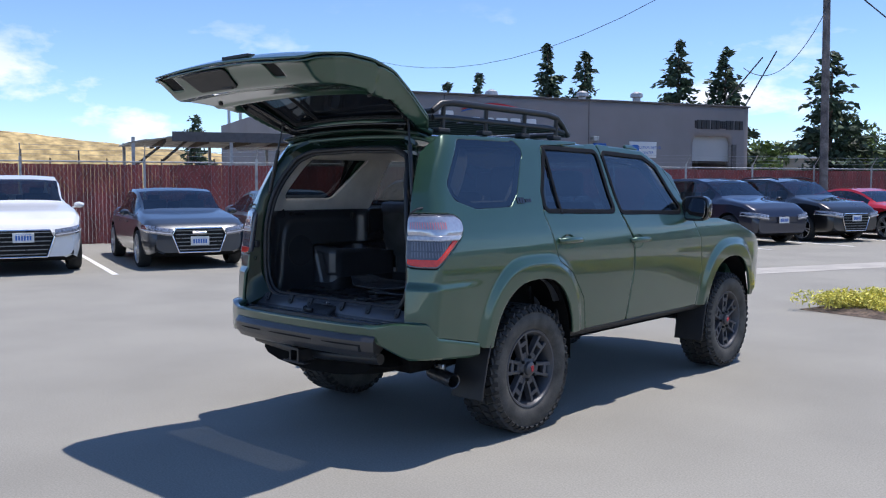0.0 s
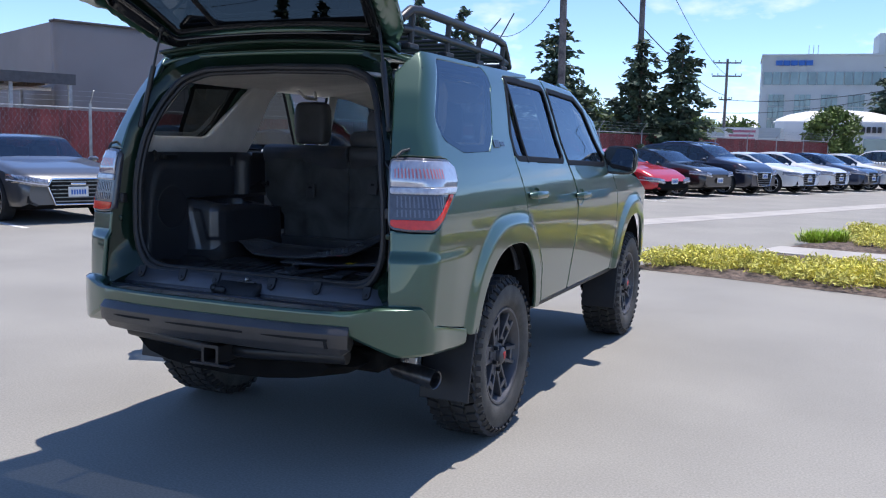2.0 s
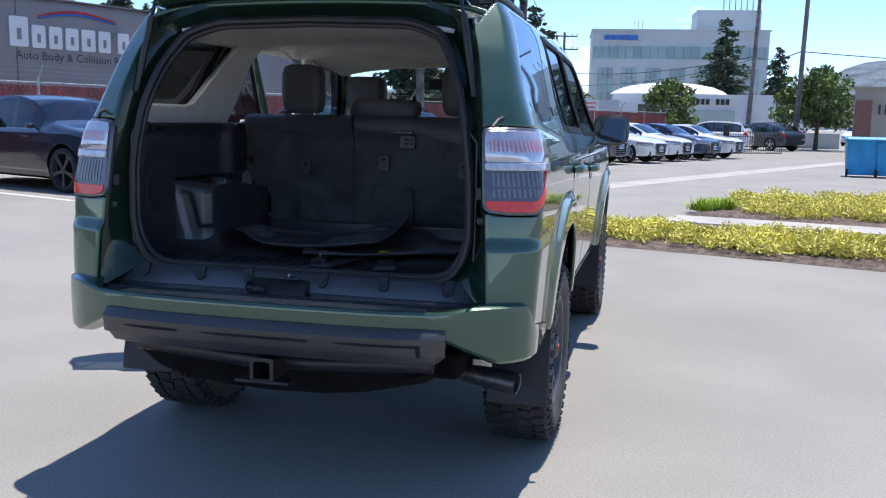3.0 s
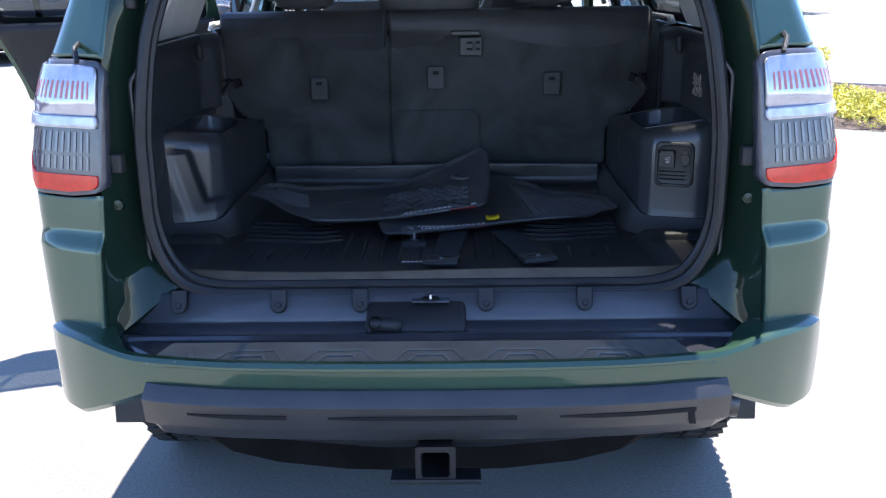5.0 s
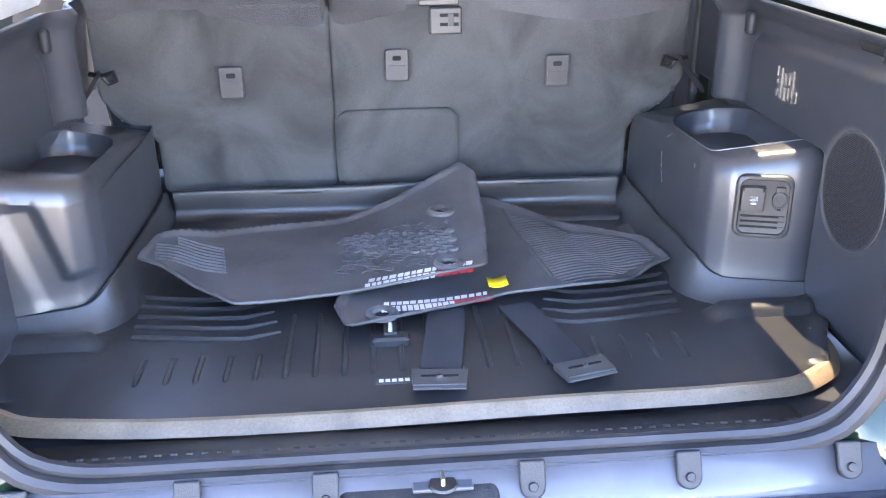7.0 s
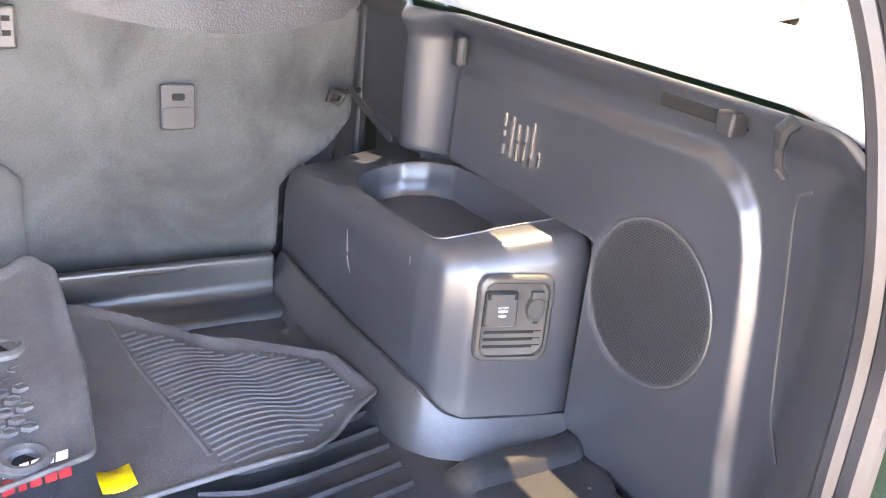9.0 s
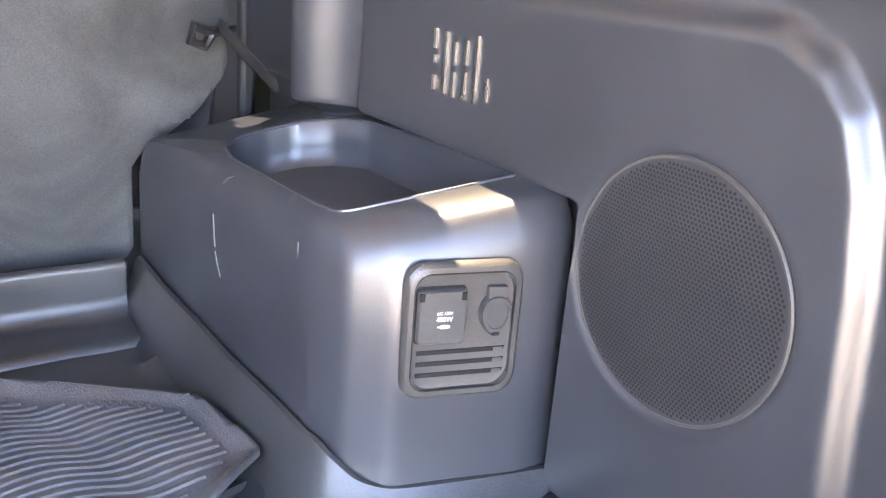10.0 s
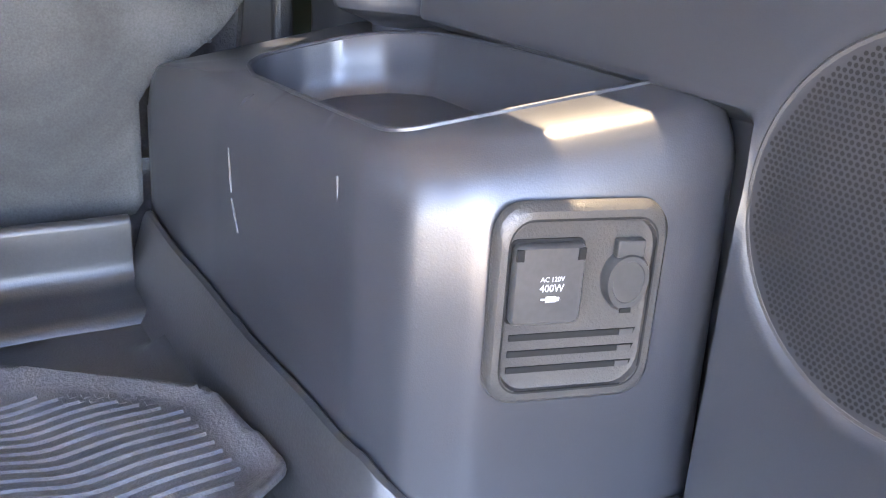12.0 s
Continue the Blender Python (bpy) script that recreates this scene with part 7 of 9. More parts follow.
part("latch_hole", G().lathe([(0.016, 0.0), (0.014, 0.004), (0.013, -0.01), (0.0, -0.01)], 14, Matrix.Translation((-0.110, -0.958, 0.787)) @ Matrix.Rotation(radians(60), 4, "X")), M_VOID, lat)

# hitch receiver and exhaust
hitch = part("hitch_receiver", G().loft([[(x, y, z) for x, y in rounded(w, w, 0.008, 3)] for w, z in ((0.078, 0.20), (0.078, 0.012), (0.088, 0.012), (0.088, 0.0), (0.062, 0.0), (0.060, 0.15))]), M_SATIN_BLACK, suv, "black square tow hitch receiver")
hitch.matrix_local = Matrix.Translation((0.03, -1.16, 0.535)) @ Matrix.Rotation(radians(-90), 4, "X")
part("receiver_mouth", G().prism(rounded(0.058, 0.058, 0.004, 2), 0.10, 0.11), M_VOID, hitch)
part("chain_plate", G().box((0, 0.040, 0.02), (0.20, 0.012, 0.05)), M_SATIN_BLACK, hitch, bevel=0.003)
part("crossbeam", G().tube([(-0.55, -0.99, 0.56), (-0.1, -1.03, 0.54), (0.15, -1.03, 0.54), (0.60, -0.99, 0.56)], 0.032, 10), M_SATIN_BLACK, suv, "black hitch cross tube")
ex = part("exhaust_tip", G().lathe([(0.034, -0.24), (0.043, -0.22), (0.043, -0.005), (0.0415, 0.0), (0.037, -0.004), (0.035, -0.12), (0.0, -0.12)], 28, Matrix.Translation((0.845, -0.640, 0.412)) @ Vector((1, -0.22, -0.10)).to_track_quat("Z", "Y").to_matrix().to_4x4()), M_EXHAUST, suv, "dull steel exhaust tip")
part("exhaust_pipe", G().tube([(0.63, -0.585, 0.435), (0.57, -0.50, 0.445), (0.55, -0.1, 0.47)], 0.03, 12), M_SATIN_BLACK, suv)
part("exhaust_hanger", G().box((0.70, -0.605, 0.472), (0.08, 0.03, 0.05)), M_STEEL, ex, bevel=0.006)

# ---------- tailgate, swung up ----------
GO = np.array([(-0.590, 1.915), (-0.70, 1.995), (-0.84, 2.095), (-1.02, 2.205), (-1.20, 2.248), (-1.38, 2.262), (-1.54, 2.245), (-1.64, 2.205)])
GI = np.array([(-0.625, 1.872), (-0.72, 1.905), (-0.86, 1.955), (-1.03, 2.030), (-1.20, 2.068), (-1.36, 2.080), (-1.47, 2.076), (-1.62, 2.180)])
seg = np.r_[0, np.cumsum(np.hypot(*np.diff(GO, axis=0).T))]
GL = seg[-1]
goy, goz, giy, giz = (smooth_table(list(seg), list(c), b) for c, b in ((GO[:, 0], 0.04), (GO[:, 1], 0.04), (GI[:, 0], 0.02), (GI[:, 1], 0.02)))
GATE = [(0.0, 0.0), (0.60, 0.0), (0.67, 0.10), (0.735, 0.45), (0.775, 0.70), (0.775, 0.98), (0.70, GL - 0.03), (0.5, GL), (0, GL)]
GATE = GATE + [(-x, s) for x, s in GATE[-2:0:-1]]
PANE = [(0.545, 0.085), (0.635, 0.47), (0.60, 0.555), (-0.60, 0.555), (-0.635, 0.47), (-0.545, 0.085)]
s_gate, s_pane = within(GATE, 0.05), within(PANE, 0.05)


def gate_out(x, s, d=0.0):
    k = 0.045 * (1 - (x / 0.78) ** 2)
    return x, goy(s), goz(s) - 0.045 + k - d


def gate_in(x, s):
    e = np.clip(s_gate(x, s) / 0.06, 0, 1)
    h = np.clip((-s_pane(x, s)) / 0.07, 0, 1)
    k = (e * e * (3 - 2 * e)) * (0.35 + 0.65 * h * h * (3 - 2 * h))
    a, b = gate_out(x, s, 0.018), (x, giy(s), giz(s) - 0.02 + 0.03 * (1 - (x / 0.78) ** 2))
    rib = 0.010 * np.clip(1 - np.abs(s - 0.66) / 0.03, 0, 1)
    return x, a[1] * (1 - k) + b[1] * k, a[2] * (1 - k) + b[2] * k - rib


gate = part("tailgate", G().sheet(-0.80, 0.80, 0, GL, 0.022, lambda x, s: minus(s_gate(x, s), s_pane(x, s)), gate_out), M_GREEN, suv, "dark green tailgate standing open overhead", solid=0.012, offset=0)
POCKETS = [[(0.36, 1.085), (0.47, 1.085), (0.47, 1.14), (0.36, 1.14)], [(-0.63, 1.085), (-0.50, 1.085), (-0.50, 1.14), (-0.63, 1.14)], [(-0.36, 1.075), (-0.02, 1.075), (0.02, 1.15), (-0.40, 1.15)]]
s_pock = [within(p, 0.012) for p in POCKETS]
inner = part("inner_panel", G().sheet(-0.80, 0.80, 0, GL, 0.011, lambda x, s: minus(s_gate(x, s), s_pane(x, s) - 0.012, *[q(x, s) for q in s_pock[:2]]), gate_in), M_GREEN, gate, "painted inner face of the tailgate", solid=0.01, offset=0)
for q, p in zip(s_pock, POCKETS):
    us, vs = [a for a, _ in p], [b for _, b in p]
    part("pocket", G().sheet(min(us) - 0.02, max(us) + 0.02, min(vs) - 0.02, max(vs) + 0.02, 0.015, lambda x, s: q(x, s) + 0.012, lambda x, s: (gate_in(x, s)[0], gate_in(x, s)[1], gate_in(x, s)[2] + (0.010 if p is not POCKETS[2] else -0.012))), M_VOID if p is not POCKETS[2] else M_BLACK_TRIM, inner, "dark pull pocket", solid=0.004)
part("tailgate_glass", G().sheet(-0.68, 0.68, 0.05, 0.60, 0.03, lambda x, s: s_pane(x, s) + 0.012, lambda x, s: gate_out(x, s, 0.006)), G_PRIVACY, gate, "dark tinted tailgate glass", recalc=False)
band = lambda a, b: (lambda x, s: np.minimum(s_pane(x, s) + b, -(s_pane(x, s) + a)))
part("glass_surround", G().sheet(-0.70, 0.70, 0.02, 0.64, 0.012, band(-0.022, 0.036), lambda x, s: (gate_in(x, s)[0], gate_in(x, s)[1], gate_in(x, s)[2] - 0.006)), M_GLOSS_BLACK, gate, "black trim round the tailgate glass", solid=0.02)
part("glass_seal", G().sheet(-0.70, 0.70, 0.02, 0.64, 0.010, band(-0.045, -0.030), lambda x, s: (x, gate_out(x, s)[1], gate_out(x, s, 0.02)[2])), M_SEAL, gate, solid=0.015)
part("glass_divider", G().tube([Vector([float(c) for c in gate_in(np.array(-0.30), np.array(s))]) + Vector((0, 0, 0.03)) for s in (0.09, 0.2, 0.3, 0.46)], 0.012, 8), M_SEAL, gate)
part("pull_bar", G().box((-0.10, -1.50, 2.095), (0.10, 0.02, 0.02)), M_BLACK_TRIM, inner, bevel=0.005)
for x, s in ((0.66, 0.62), (-0.60, 0.72)):
    p = Vector([float(c) for c in gate_in(np.array(x), np.array(s))])
    part("bump_stop", G().lathe([(0.0, -0.02), (0.012, -0.018), (0.016, 0.0), (0.02, 0.004)], 12, Matrix.Translation(p)), M_SEAL, inner)
part("wiper", G().box((0.10, -1.57, 2.238), (0.24, 0.05, 0.018)).tube([(0.1, -1.55, 2.25), (0.1, -1.2, 2.262), (0.1, -0.95, 2.185)], 0.006, 6), M_BLACK_TRIM, gate, "black rear wiper and handle garnish", bevel=0.004)
part("spoiler", G().sheet(-0.66, 0.66, -0.70, -0.53, 0.03, within([(-0.61, -0.53), (0.61, -0.53), (0.59, -0.68), (-0.59, -0.68)], 0.03), lambda x, y: (x, y, 1.905 + 0.35 * (-0.53 - y) - 0.05 * (x / 0.66) ** 2)), M_GREEN, gate, "dark green roof spoiler", solid=0.03)
part("hinge_panel", G().sheet(-0.62, 0.62, 0, 0.11, 0.015, lambda x, s: 1 + 0 * x, lambda x, s: (x, -0.60 - s, 1.868 + 0.25 * s - 0.04 * (x / 0.62) ** 2)), M_GREEN_SHADED, gate, solid=0.015)
for k in (-1, 1):
    lo, hi = Vector((MID + k * 0.663, -0.815, 1.50)), Vector((MID + k * 0.578, -0.765, 1.945))
    st = part("gas_strut", G().tube([lo, lo.lerp(hi, 0.62)], 0.013, 10), M_SATIN_BLACK, suv, "black gas strut")
    part("strut_rod", G().tube([lo.lerp(hi, 0.6), hi], 0.006, 8), M_SATIN_BLACK, st)
    for at in (lo, hi):
        part("ball_joint", G().lathe([(0, 0.016), (0.014, 0.01), (0.016, 0), (0.014, -0.01), (0, -0.016)], 10, Matrix.Translation(at)), M_BLACK_TRIM, st)
    part("hinge_arm", G().box((k * 0.45, -0.62, 1.875), (0.06, 0.12, 0.02)), M_GREEN_SHADED, gate, bevel=0.004)

# ---------- cabin ----------
def star(poly, n, cx, cy, soft):
    """Points of a closed outline by even angles round a centre, softened."""
    out = []
    for k in range(n):
        dx, dy = math.cos(2 * math.pi * k / n), math.sin(2 * math.pi * k / n)
        best = None
        for i in range(len(poly)):
            (x1, y1), (x2, y2) = poly[i - 1], poly[i]
            den = dx * (y2 - y1) - dy * (x2 - x1)
            if abs(den) > 1e-12:
                t = ((x1 - cx) * (y2 - y1) - (y1 - cy) * (x2 - x1)) / den
                q = ((x1 - cx) * dy - (y1 - cy) * dx) / den
                if t > 0 and -1e-6 <= q <= 1 + 1e-6:
                    best = t if best is None else min(best, t)
        out.append((cx + dx * best, cy + dy * best))
    x, y = np.array(out).T
    for _ in range(soft):
        x, y = (np.roll(x, 1) + 2 * x + np.roll(x, -1)) / 4, (np.roll(y, 1) + 2 * y + np.roll(y, -1)) / 4
    return x, y


def step(v):
    v = np.clip(v, 0, 1)
    return v * v * (3 - 2 * v)


SPK = (-0.468, 1.085, 0.108)
s_raised = within([(-0.672, 0.80), (-0.641, 0.95), (-0.624, 1.14), (-0.612, 1.210), (-0.594, 1.256), (-0.566, 1.288), (-0.522, 1.308), (0.045, 1.292), (0.060, 0.80)], 0.035)


def trim_x(y, z):
    x = 0.812 - 0.014 * step((s_raised(y, z) + 0.004) / 0.022)
    x = x - 0.115 * step((-0.66 - y) / 0.17)
    x = x - 0.06 * np.exp(-((y - 0.125) / 0.05) ** 2) * step((1.40 - z) / 0.06)
    x = x - 0.03 * step((z - 1.32) / 0.05)
    x = x + 0.044 * np.clip((y + 0.354) / 0.018, 0, 1) * step((1.130 - z) / 0.022)
    d = np.hypot(y - SPK[0], z - SPK[1])
    return x + 0.006 * step((0.118 - d) / 0.012)


for k in (1, -1):
    side = (lambda g: g.mirrored()) if k < 0 else (lambda g: g)
    f_side = within([(-0.842, 0.79), (-0.835, 1.37), (0.42, 1.37), (0.42, 0.79)], 0.01)
    trim = part("cargo_trim", side(G().sheet(-0.845, 0.43, 0.78, 1.38, 0.0045 if k > 0 else 0.0125, lambda y, z: np.minimum(f_side(y, z), arch(y, z, 0.02, 0.36, 0.98)), lambda y, z: (trim_x(y, z), y, z))), M_CARGO, suv, "charcoal plastic cargo side trim with speaker", solid=0.01, offset=1, recalc=False)
    # grille of the speaker
    disc = lambda y, z: SPK[2] - np.hypot(y - SPK[0], z - SPK[1])
    grille = part("speaker_grille", side(G().sheet(-0.6, -0.35, 0.96, 1.2, 0.01, disc, lambda y, z: (trim_x(y, z) - 0.004 - 0.004 * step(disc(y, z) / 0.05), y, z))), M_MESH, trim, "round dark speaker grille", recalc=False)
    ringp = [(0, SPK[0] + 0.109 * math.cos(a), SPK[1] + 0.109 * math.sin(a)) for a in np.linspace(0, 2 * math.pi, 64, endpoint=False)]
    part("grille_ring", side(G().tube([(float(trim_x(np.array(b), np.array(c))) - 0.002, b, c) for _, b, c in ringp], 0.0022, 6, closed=True)), M_BEZEL, grille)
    holes = G()
    if k > 0:
        for r in range(-30, 31):
            for c in range(-27, 28):
                y, z = (c + 0.5 * (r % 2)) * 0.0040, r * 0.0035
                if math.hypot(y, z) < 0.104:
                    w = float(0.004 * step((SPK[2] - math.hypot(y, z)) / 0.05))
                    xx = float(trim_x(np.array(SPK[0] + y), np.array(SPK[1] + z))) - 0.0046 - w
                    holes.add([(xx, SPK[0] + y + 0.00148 * math.cos(a), SPK[1] + z + 0.00148 * math.sin(a)) for a in np.linspace(0, 2 * math.pi, 6, endpoint=False)], [(0, 1, 2, 3, 4, 5)])
        tagged(part("perforation", holes, M_VOID, grille, smooth=False, recalc=False), kind="stuff")
        bars = G()
        for j, (y, z0, z1) in enumerate(((-0.117, 1.226, 1.246), (-0.118, 1.211, 1.219), (-0.118, 1.183, 1.198), (-0.137, 1.182, 1.245), (-0.153, 1.213, 1.237), (-0.153, 1.181, 1.207), (-0.172, 1.216, 1.241), (-0.172, 1.182, 1.210), (-0.190, 1.182, 1.248), (-0.209, 1.187, 1.210))):
            bars.box((float(trim_x(np.array(y), np.array(1.2))) - 0.001, y, (z0 + z1) / 2), (0.003, 0.0034, z1 - z0))
        part("maker_mark", bars, M_STEEL, trim, "thin silver maker mark bars")
    # wheel-arch box with a sunken tray on top
    line = [(0.90, -0.250), (0.862, -0.268), (0.844, -0.286), (0.842, -0.296), (0.838, -0.314), (0.829, -0.329), (0.814, -0.338), (0.795, -0.3415), (0.772, -0.3405), (0.70, -0.317), (0.648, -0.301), (0.614, -0.268), (0.602, -0.225), (0.600, -0.12), (0.598, 0.05), (0.601, 0.20), (0.605, 0.312), (0.90, 0.312)]
    well = [(0.812, -0.265), (0.70, -0.238), (0.643, -0.224), (0.632, -0.214), (0.630, -0.19), (0.634, 0.03), (0.646, 0.080), (0.672, 0.108), (0.71, 0.118), (0.75, 0.112), (0.79, 0.080), (0.812, 0.03)]
    ox, oy = star(line, 240, 0.72, -0.08, 1)
    wx, wy = star(well, 240, 0.72, -0.08, 2)
    toward = lambda x, y, d: (x + (0.72 - x) / np.hypot(x - 0.72, y + 0.08) * d, y + (-0.08 - y) / np.hypot(x - 0.72, y + 0.08) * d)
    crest = lambda x, y: 1.096 + 0.17 * (x - 0.63) - 0.05 * (y + 0.22) - 0.10 * np.clip(y - 0.10, 0, 1)
    rings = []
    levels = [(-0.006, 0.79), (-0.005, 0.845), (-0.002, 0.862), (0.0, 0.875), (0.002, 0.93), (0.004, 1.00)]
    if k < 0:
        levels = levels[:4] + [(0.004 * (z - 0.875) / 0.125, z) for z in np.arange(0.882, 1.060, 0.006)]
    for ins, z in levels:
        x, y = toward(ox, oy, ins)
        if k < 0:
            # diagonal channel across the moulded front
            off = x - 0.657 - 0.25 * (z - 0.92)
            cut = step(off / 0.022) * step((0.080 - off) / 0.022)
            cut = np.maximum(cut, step((0.922 - z) / 0.02) * step((0.080 - off) / 0.022)) * step((1.085 - z) / 0.016)
            y = y + 0.010 * cut * step((-0.24 - y) / 0.03)
        rings.append(list(zip(x, y, np.where((x > 0.848) | ((x > 0.68) & (y > -0.24)), max(z, 1.003), z))))
    for ins, drop in ((0.006, 0.045), (0.010, 0.030), (0.016, 0.017), (0.024, 0.008), (0.034, 0.002)):
        x, y = toward(ox, oy, ins)
        keep = np.hypot(x - 0.72, y + 0.08) > np.hypot(wx - 0.72, wy + 0.08) + 0.002
        x, y = np.where(keep, x, wx), np.where(keep, y, wy)
        rings.append(list(zip(x, y, crest(x, y) - drop)))
    for ins, drop in ((0.0, 0.0), (0.0015, 0.0015), (0.004, 0.030), (0.007, 0.047), (0.014, 0.055), (0.06, 0.056)):
        x, y = toward(wx, wy, ins)
        rings.append(list(zip(x, y, crest(x, y) - drop)))
    if k < 0:
        rings = [[(x + 0.046, y, z) for x, y, z in r] for r in rings]
    box = G().loft(rings, caps=False)
    box.add(rings[-1], [tuple(range(240))])
    lip = [(x, y, crest(x, y) + 0.0004) for x, y in zip(*toward(wx, wy, -0.001))]
    b = part("wheel_box", side(box), M_CARGO, suv, "charcoal wheel-arch box with tray top" if k > 0 else "charcoal wheel-arch box with moulded front", sharp=40)
    if k > 0:
        part("tray_rim", G().tube(lip, 0.0018, 6, closed=True), M_CARGO, b)
        # pale scratches on the box's inner side
        for pts in ([(0.601, 0.006, 1.03), (0.601, 0.004, 1.005), (0.6008, 0.001, 0.993)], [(0.6005, 0.0, 0.988), (0.6005, -0.006, 0.975), (0.6005, -0.014, 0.962)], [(0.6075, -0.008, 1.068), (0.6095, -0.016, 1.076), (0.6115, -0.028, 1.081)], [(0.6075, -0.19, 1.062), (0.6065, -0.194, 1.045)]):
            part("scratch", G().tube(pts, [0.0006, 0.0014, 0.0006] if len(pts) == 3 else 0.0008, 6), M_SCUFF, b)
        # outlet panel on the box's face
        mo = Matrix.Translation((0.706, -0.321, 1.008)) @ Matrix.Rotation(math.atan2(-0.037, 0.12), 4, "Z") @ Matrix.Rotation(radians(90), 4, "X") @ Matrix.Diagonal((0.89, 1.02, 1, 1))
        bez = part("outlet_panel", G().loft([[(x, y, z) for x, y in rounded(0.124 - e, 0.130 - e, 0.02, 6)] for e, z in ((0.0, -0.004), (0.002, 0.002), (0.008, 0.005), (0.018, 0.005), (0.020, 0.001), (0.026, 0.000))]), M_OUTLET, b, "warm grey power outlet panel")
        bez.matrix_local = mo
        part("bezel_groove", G().tube([(x, y, 0.0042) for x, y in rounded(0.1055, 0.1115, 0.016, 6)], 0.0011, 6, closed=True), M_VOID, bez)
        cover = part("outlet_cover", G().loft([[(-0.024 + x, 0.016 + y, z) for x, y in rounded(0.050 - e, 0.050 - e, 0.004, 4)] for e, z in ((0.0, 0.0), (0.0, 0.006), (0.003, 0.008))]), M_GREY_CAP, bez, "grey flap over the mains socket")
        part("cover_gap", G().prism(rounded(0.0535, 0.0535, 0.005, 3, -0.0245, 0.0165), 0.0004, 0.0012), M_VOID, bez)
        for x in (-0.046, -0.003):
            part("cover_clip", G().box((x, 0.036, 0.008), (0.005, 0.007, 0.002)), M_VOID, cover)
        for words, size, y in (("AC 120V", 0.0045, 0.0205), ("400W", 0.0068, 0.0148)):
            t = text_mesh(words, size)
            t.v = [(x - 0.022, yy + y, 0.0084) for x, yy, _ in t.v]
            part("lettering", t, M_WHITE_PRINT, cover, "white printed words", smooth=False, recalc=False)
        part("plug_mark", G().box((-0.022, 0.008, 0.0083), (0.007, 0.0035, 0.0006)).box((-0.027, 0.008, 0.0083), (0.004, 0.001, 0.0006)).box((-0.0175, 0.008, 0.0083), (0.003, 0.0022, 0.0006)), M_WHITE_PRINT, cover)
        sock = part("socket_cap", G().loft([[(0.033 + r * sx * math.cos(a), 0.018 + r * (1.28 if math.sin(a) < 0 else 1.0) * math.sin(a), z) for a in np.linspace(0, 2 * math.pi, 28, endpoint=False)] for r, sx, z in ((0.0165, 1, 0.0), (0.0165, 1, 0.006), (0.0150, 1, 0.009), (0.0120, 1, 0.009), (0.0115, 1, 0.0082))]), M_GREY_CAP, bez, "grey round 12 volt socket cap")
        part("cap_hinge", G().box((0.033, 0.037, 0.004), (0.020, 0.011, 0.007)), M_GREY_CAP, sock, bevel=0.001)
        part("cap_catch", G().box((0.033, -0.0015, 0.0092), (0.008, 0.003, 0.001)), M_VOID, sock)
        for n, y in enumerate((-0.020, -0.031, -0.042)):
            part("vent_slot", G().prism([(-0.046, y - 0.002), (0.046, y - 0.002), (0.048, y + 0.002), (-0.046, y + 0.002)], -0.001, 0.0012), M_VOID, bez)
            part("vent_end", G().box((0.041, y, 0.0012), (0.010, 0.0035, 0.001)), M_GREY_CAP, bez)
    # pale upper trim with the window hole, pillar, coat of the opening's edge
    pale = within([(-0.80, 1.365), (-0.66, 1.77), (0.36, 1.79), (0.24, 1.365)], 0.02)
    hole = within([(-0.625, 1.445), (-0.40, 1.758), (0.15, 1.748), (-0.145, 1.455), (-0.19, 1.445)], 0.03)
    px_in = lambda y, z: HALF(z) - 0.05 - 0.085 * step((-0.55 - y) / 0.2) - 0.04 * step((z - 1.66) / 0.12)
    pt_ = part("upper_trim", side(G().sheet(-0.80, 0.40, 1.35, 1.80, 0.016, lambda y, z: minus(pale(y, z), hole(y, z)), lambda y, z: (px_in(y, z), y, z))), M_GREYTRIM, suv, "light grey upper cargo trim", solid=0.02, offset=1, recalc=False)
    part("trim_return", side(G().sheet(-0.66, 0.18, 1.42, 1.78, 0.014, lambda y, z: np.minimum(hole(y, z) + 0.014, 0.002 - hole(y, z)), lambda y, z: (px_in(y, z) + 0.035 * step((hole(y, z) + 0.014) / 0.014), y, z))), M_GREYTRIM, pt_, recalc=False)
    ob = part("belt_guide", side(G().box((0.775, 0.0, 1.318), (0.02, 0.03, 0.05))), M_BLACK_TRIM, trim, "black belt guide", bevel=0.008)
    part("hook_recess", side(G().box((0.806, -0.500, 1.349), (0.032, 0.130, 0.026))), M_VOID, trim, bevel=0.004)
    part("cover_hook", side(G().box((0.783, -0.556, 1.345), (0.026, 0.026, 0.028))), M_BLACK_TRIM, trim, bevel=0.004)
    part("clip", side(G().tube([(0.75, -0.66, 1.375), (0.738, -0.657, 1.365), (0.742, -0.655, 1.345), (0.735, -0.665, 1.33), (0.742, -0.67, 1.322)], [0.009, 0.009, 0.005, 0.005, 0.004], 8)), M_BLACK_TRIM, trim, "dark grey clip")
    part("trim_line", side(G().tube([(float(trim_x(np.array(y), np.array(z))) - 0.001, y, z) for y, z in ((-0.655, 1.296), (-0.640, 1.288), (-0.641, 1.26), (-0.654, 1.179), (-0.676, 1.048), (-0.688, 1.026), (-0.72, 1.010))], 0.0018, 6)), M_BEZEL, trim)
    if k > 0:
        part("door_card", G().box((0.815, 0.80, 0.98), (0.03, 0.78, 0.80)), M_BLACK_TRIM, suv, "black inner panel beside the seat", bevel=0.01)
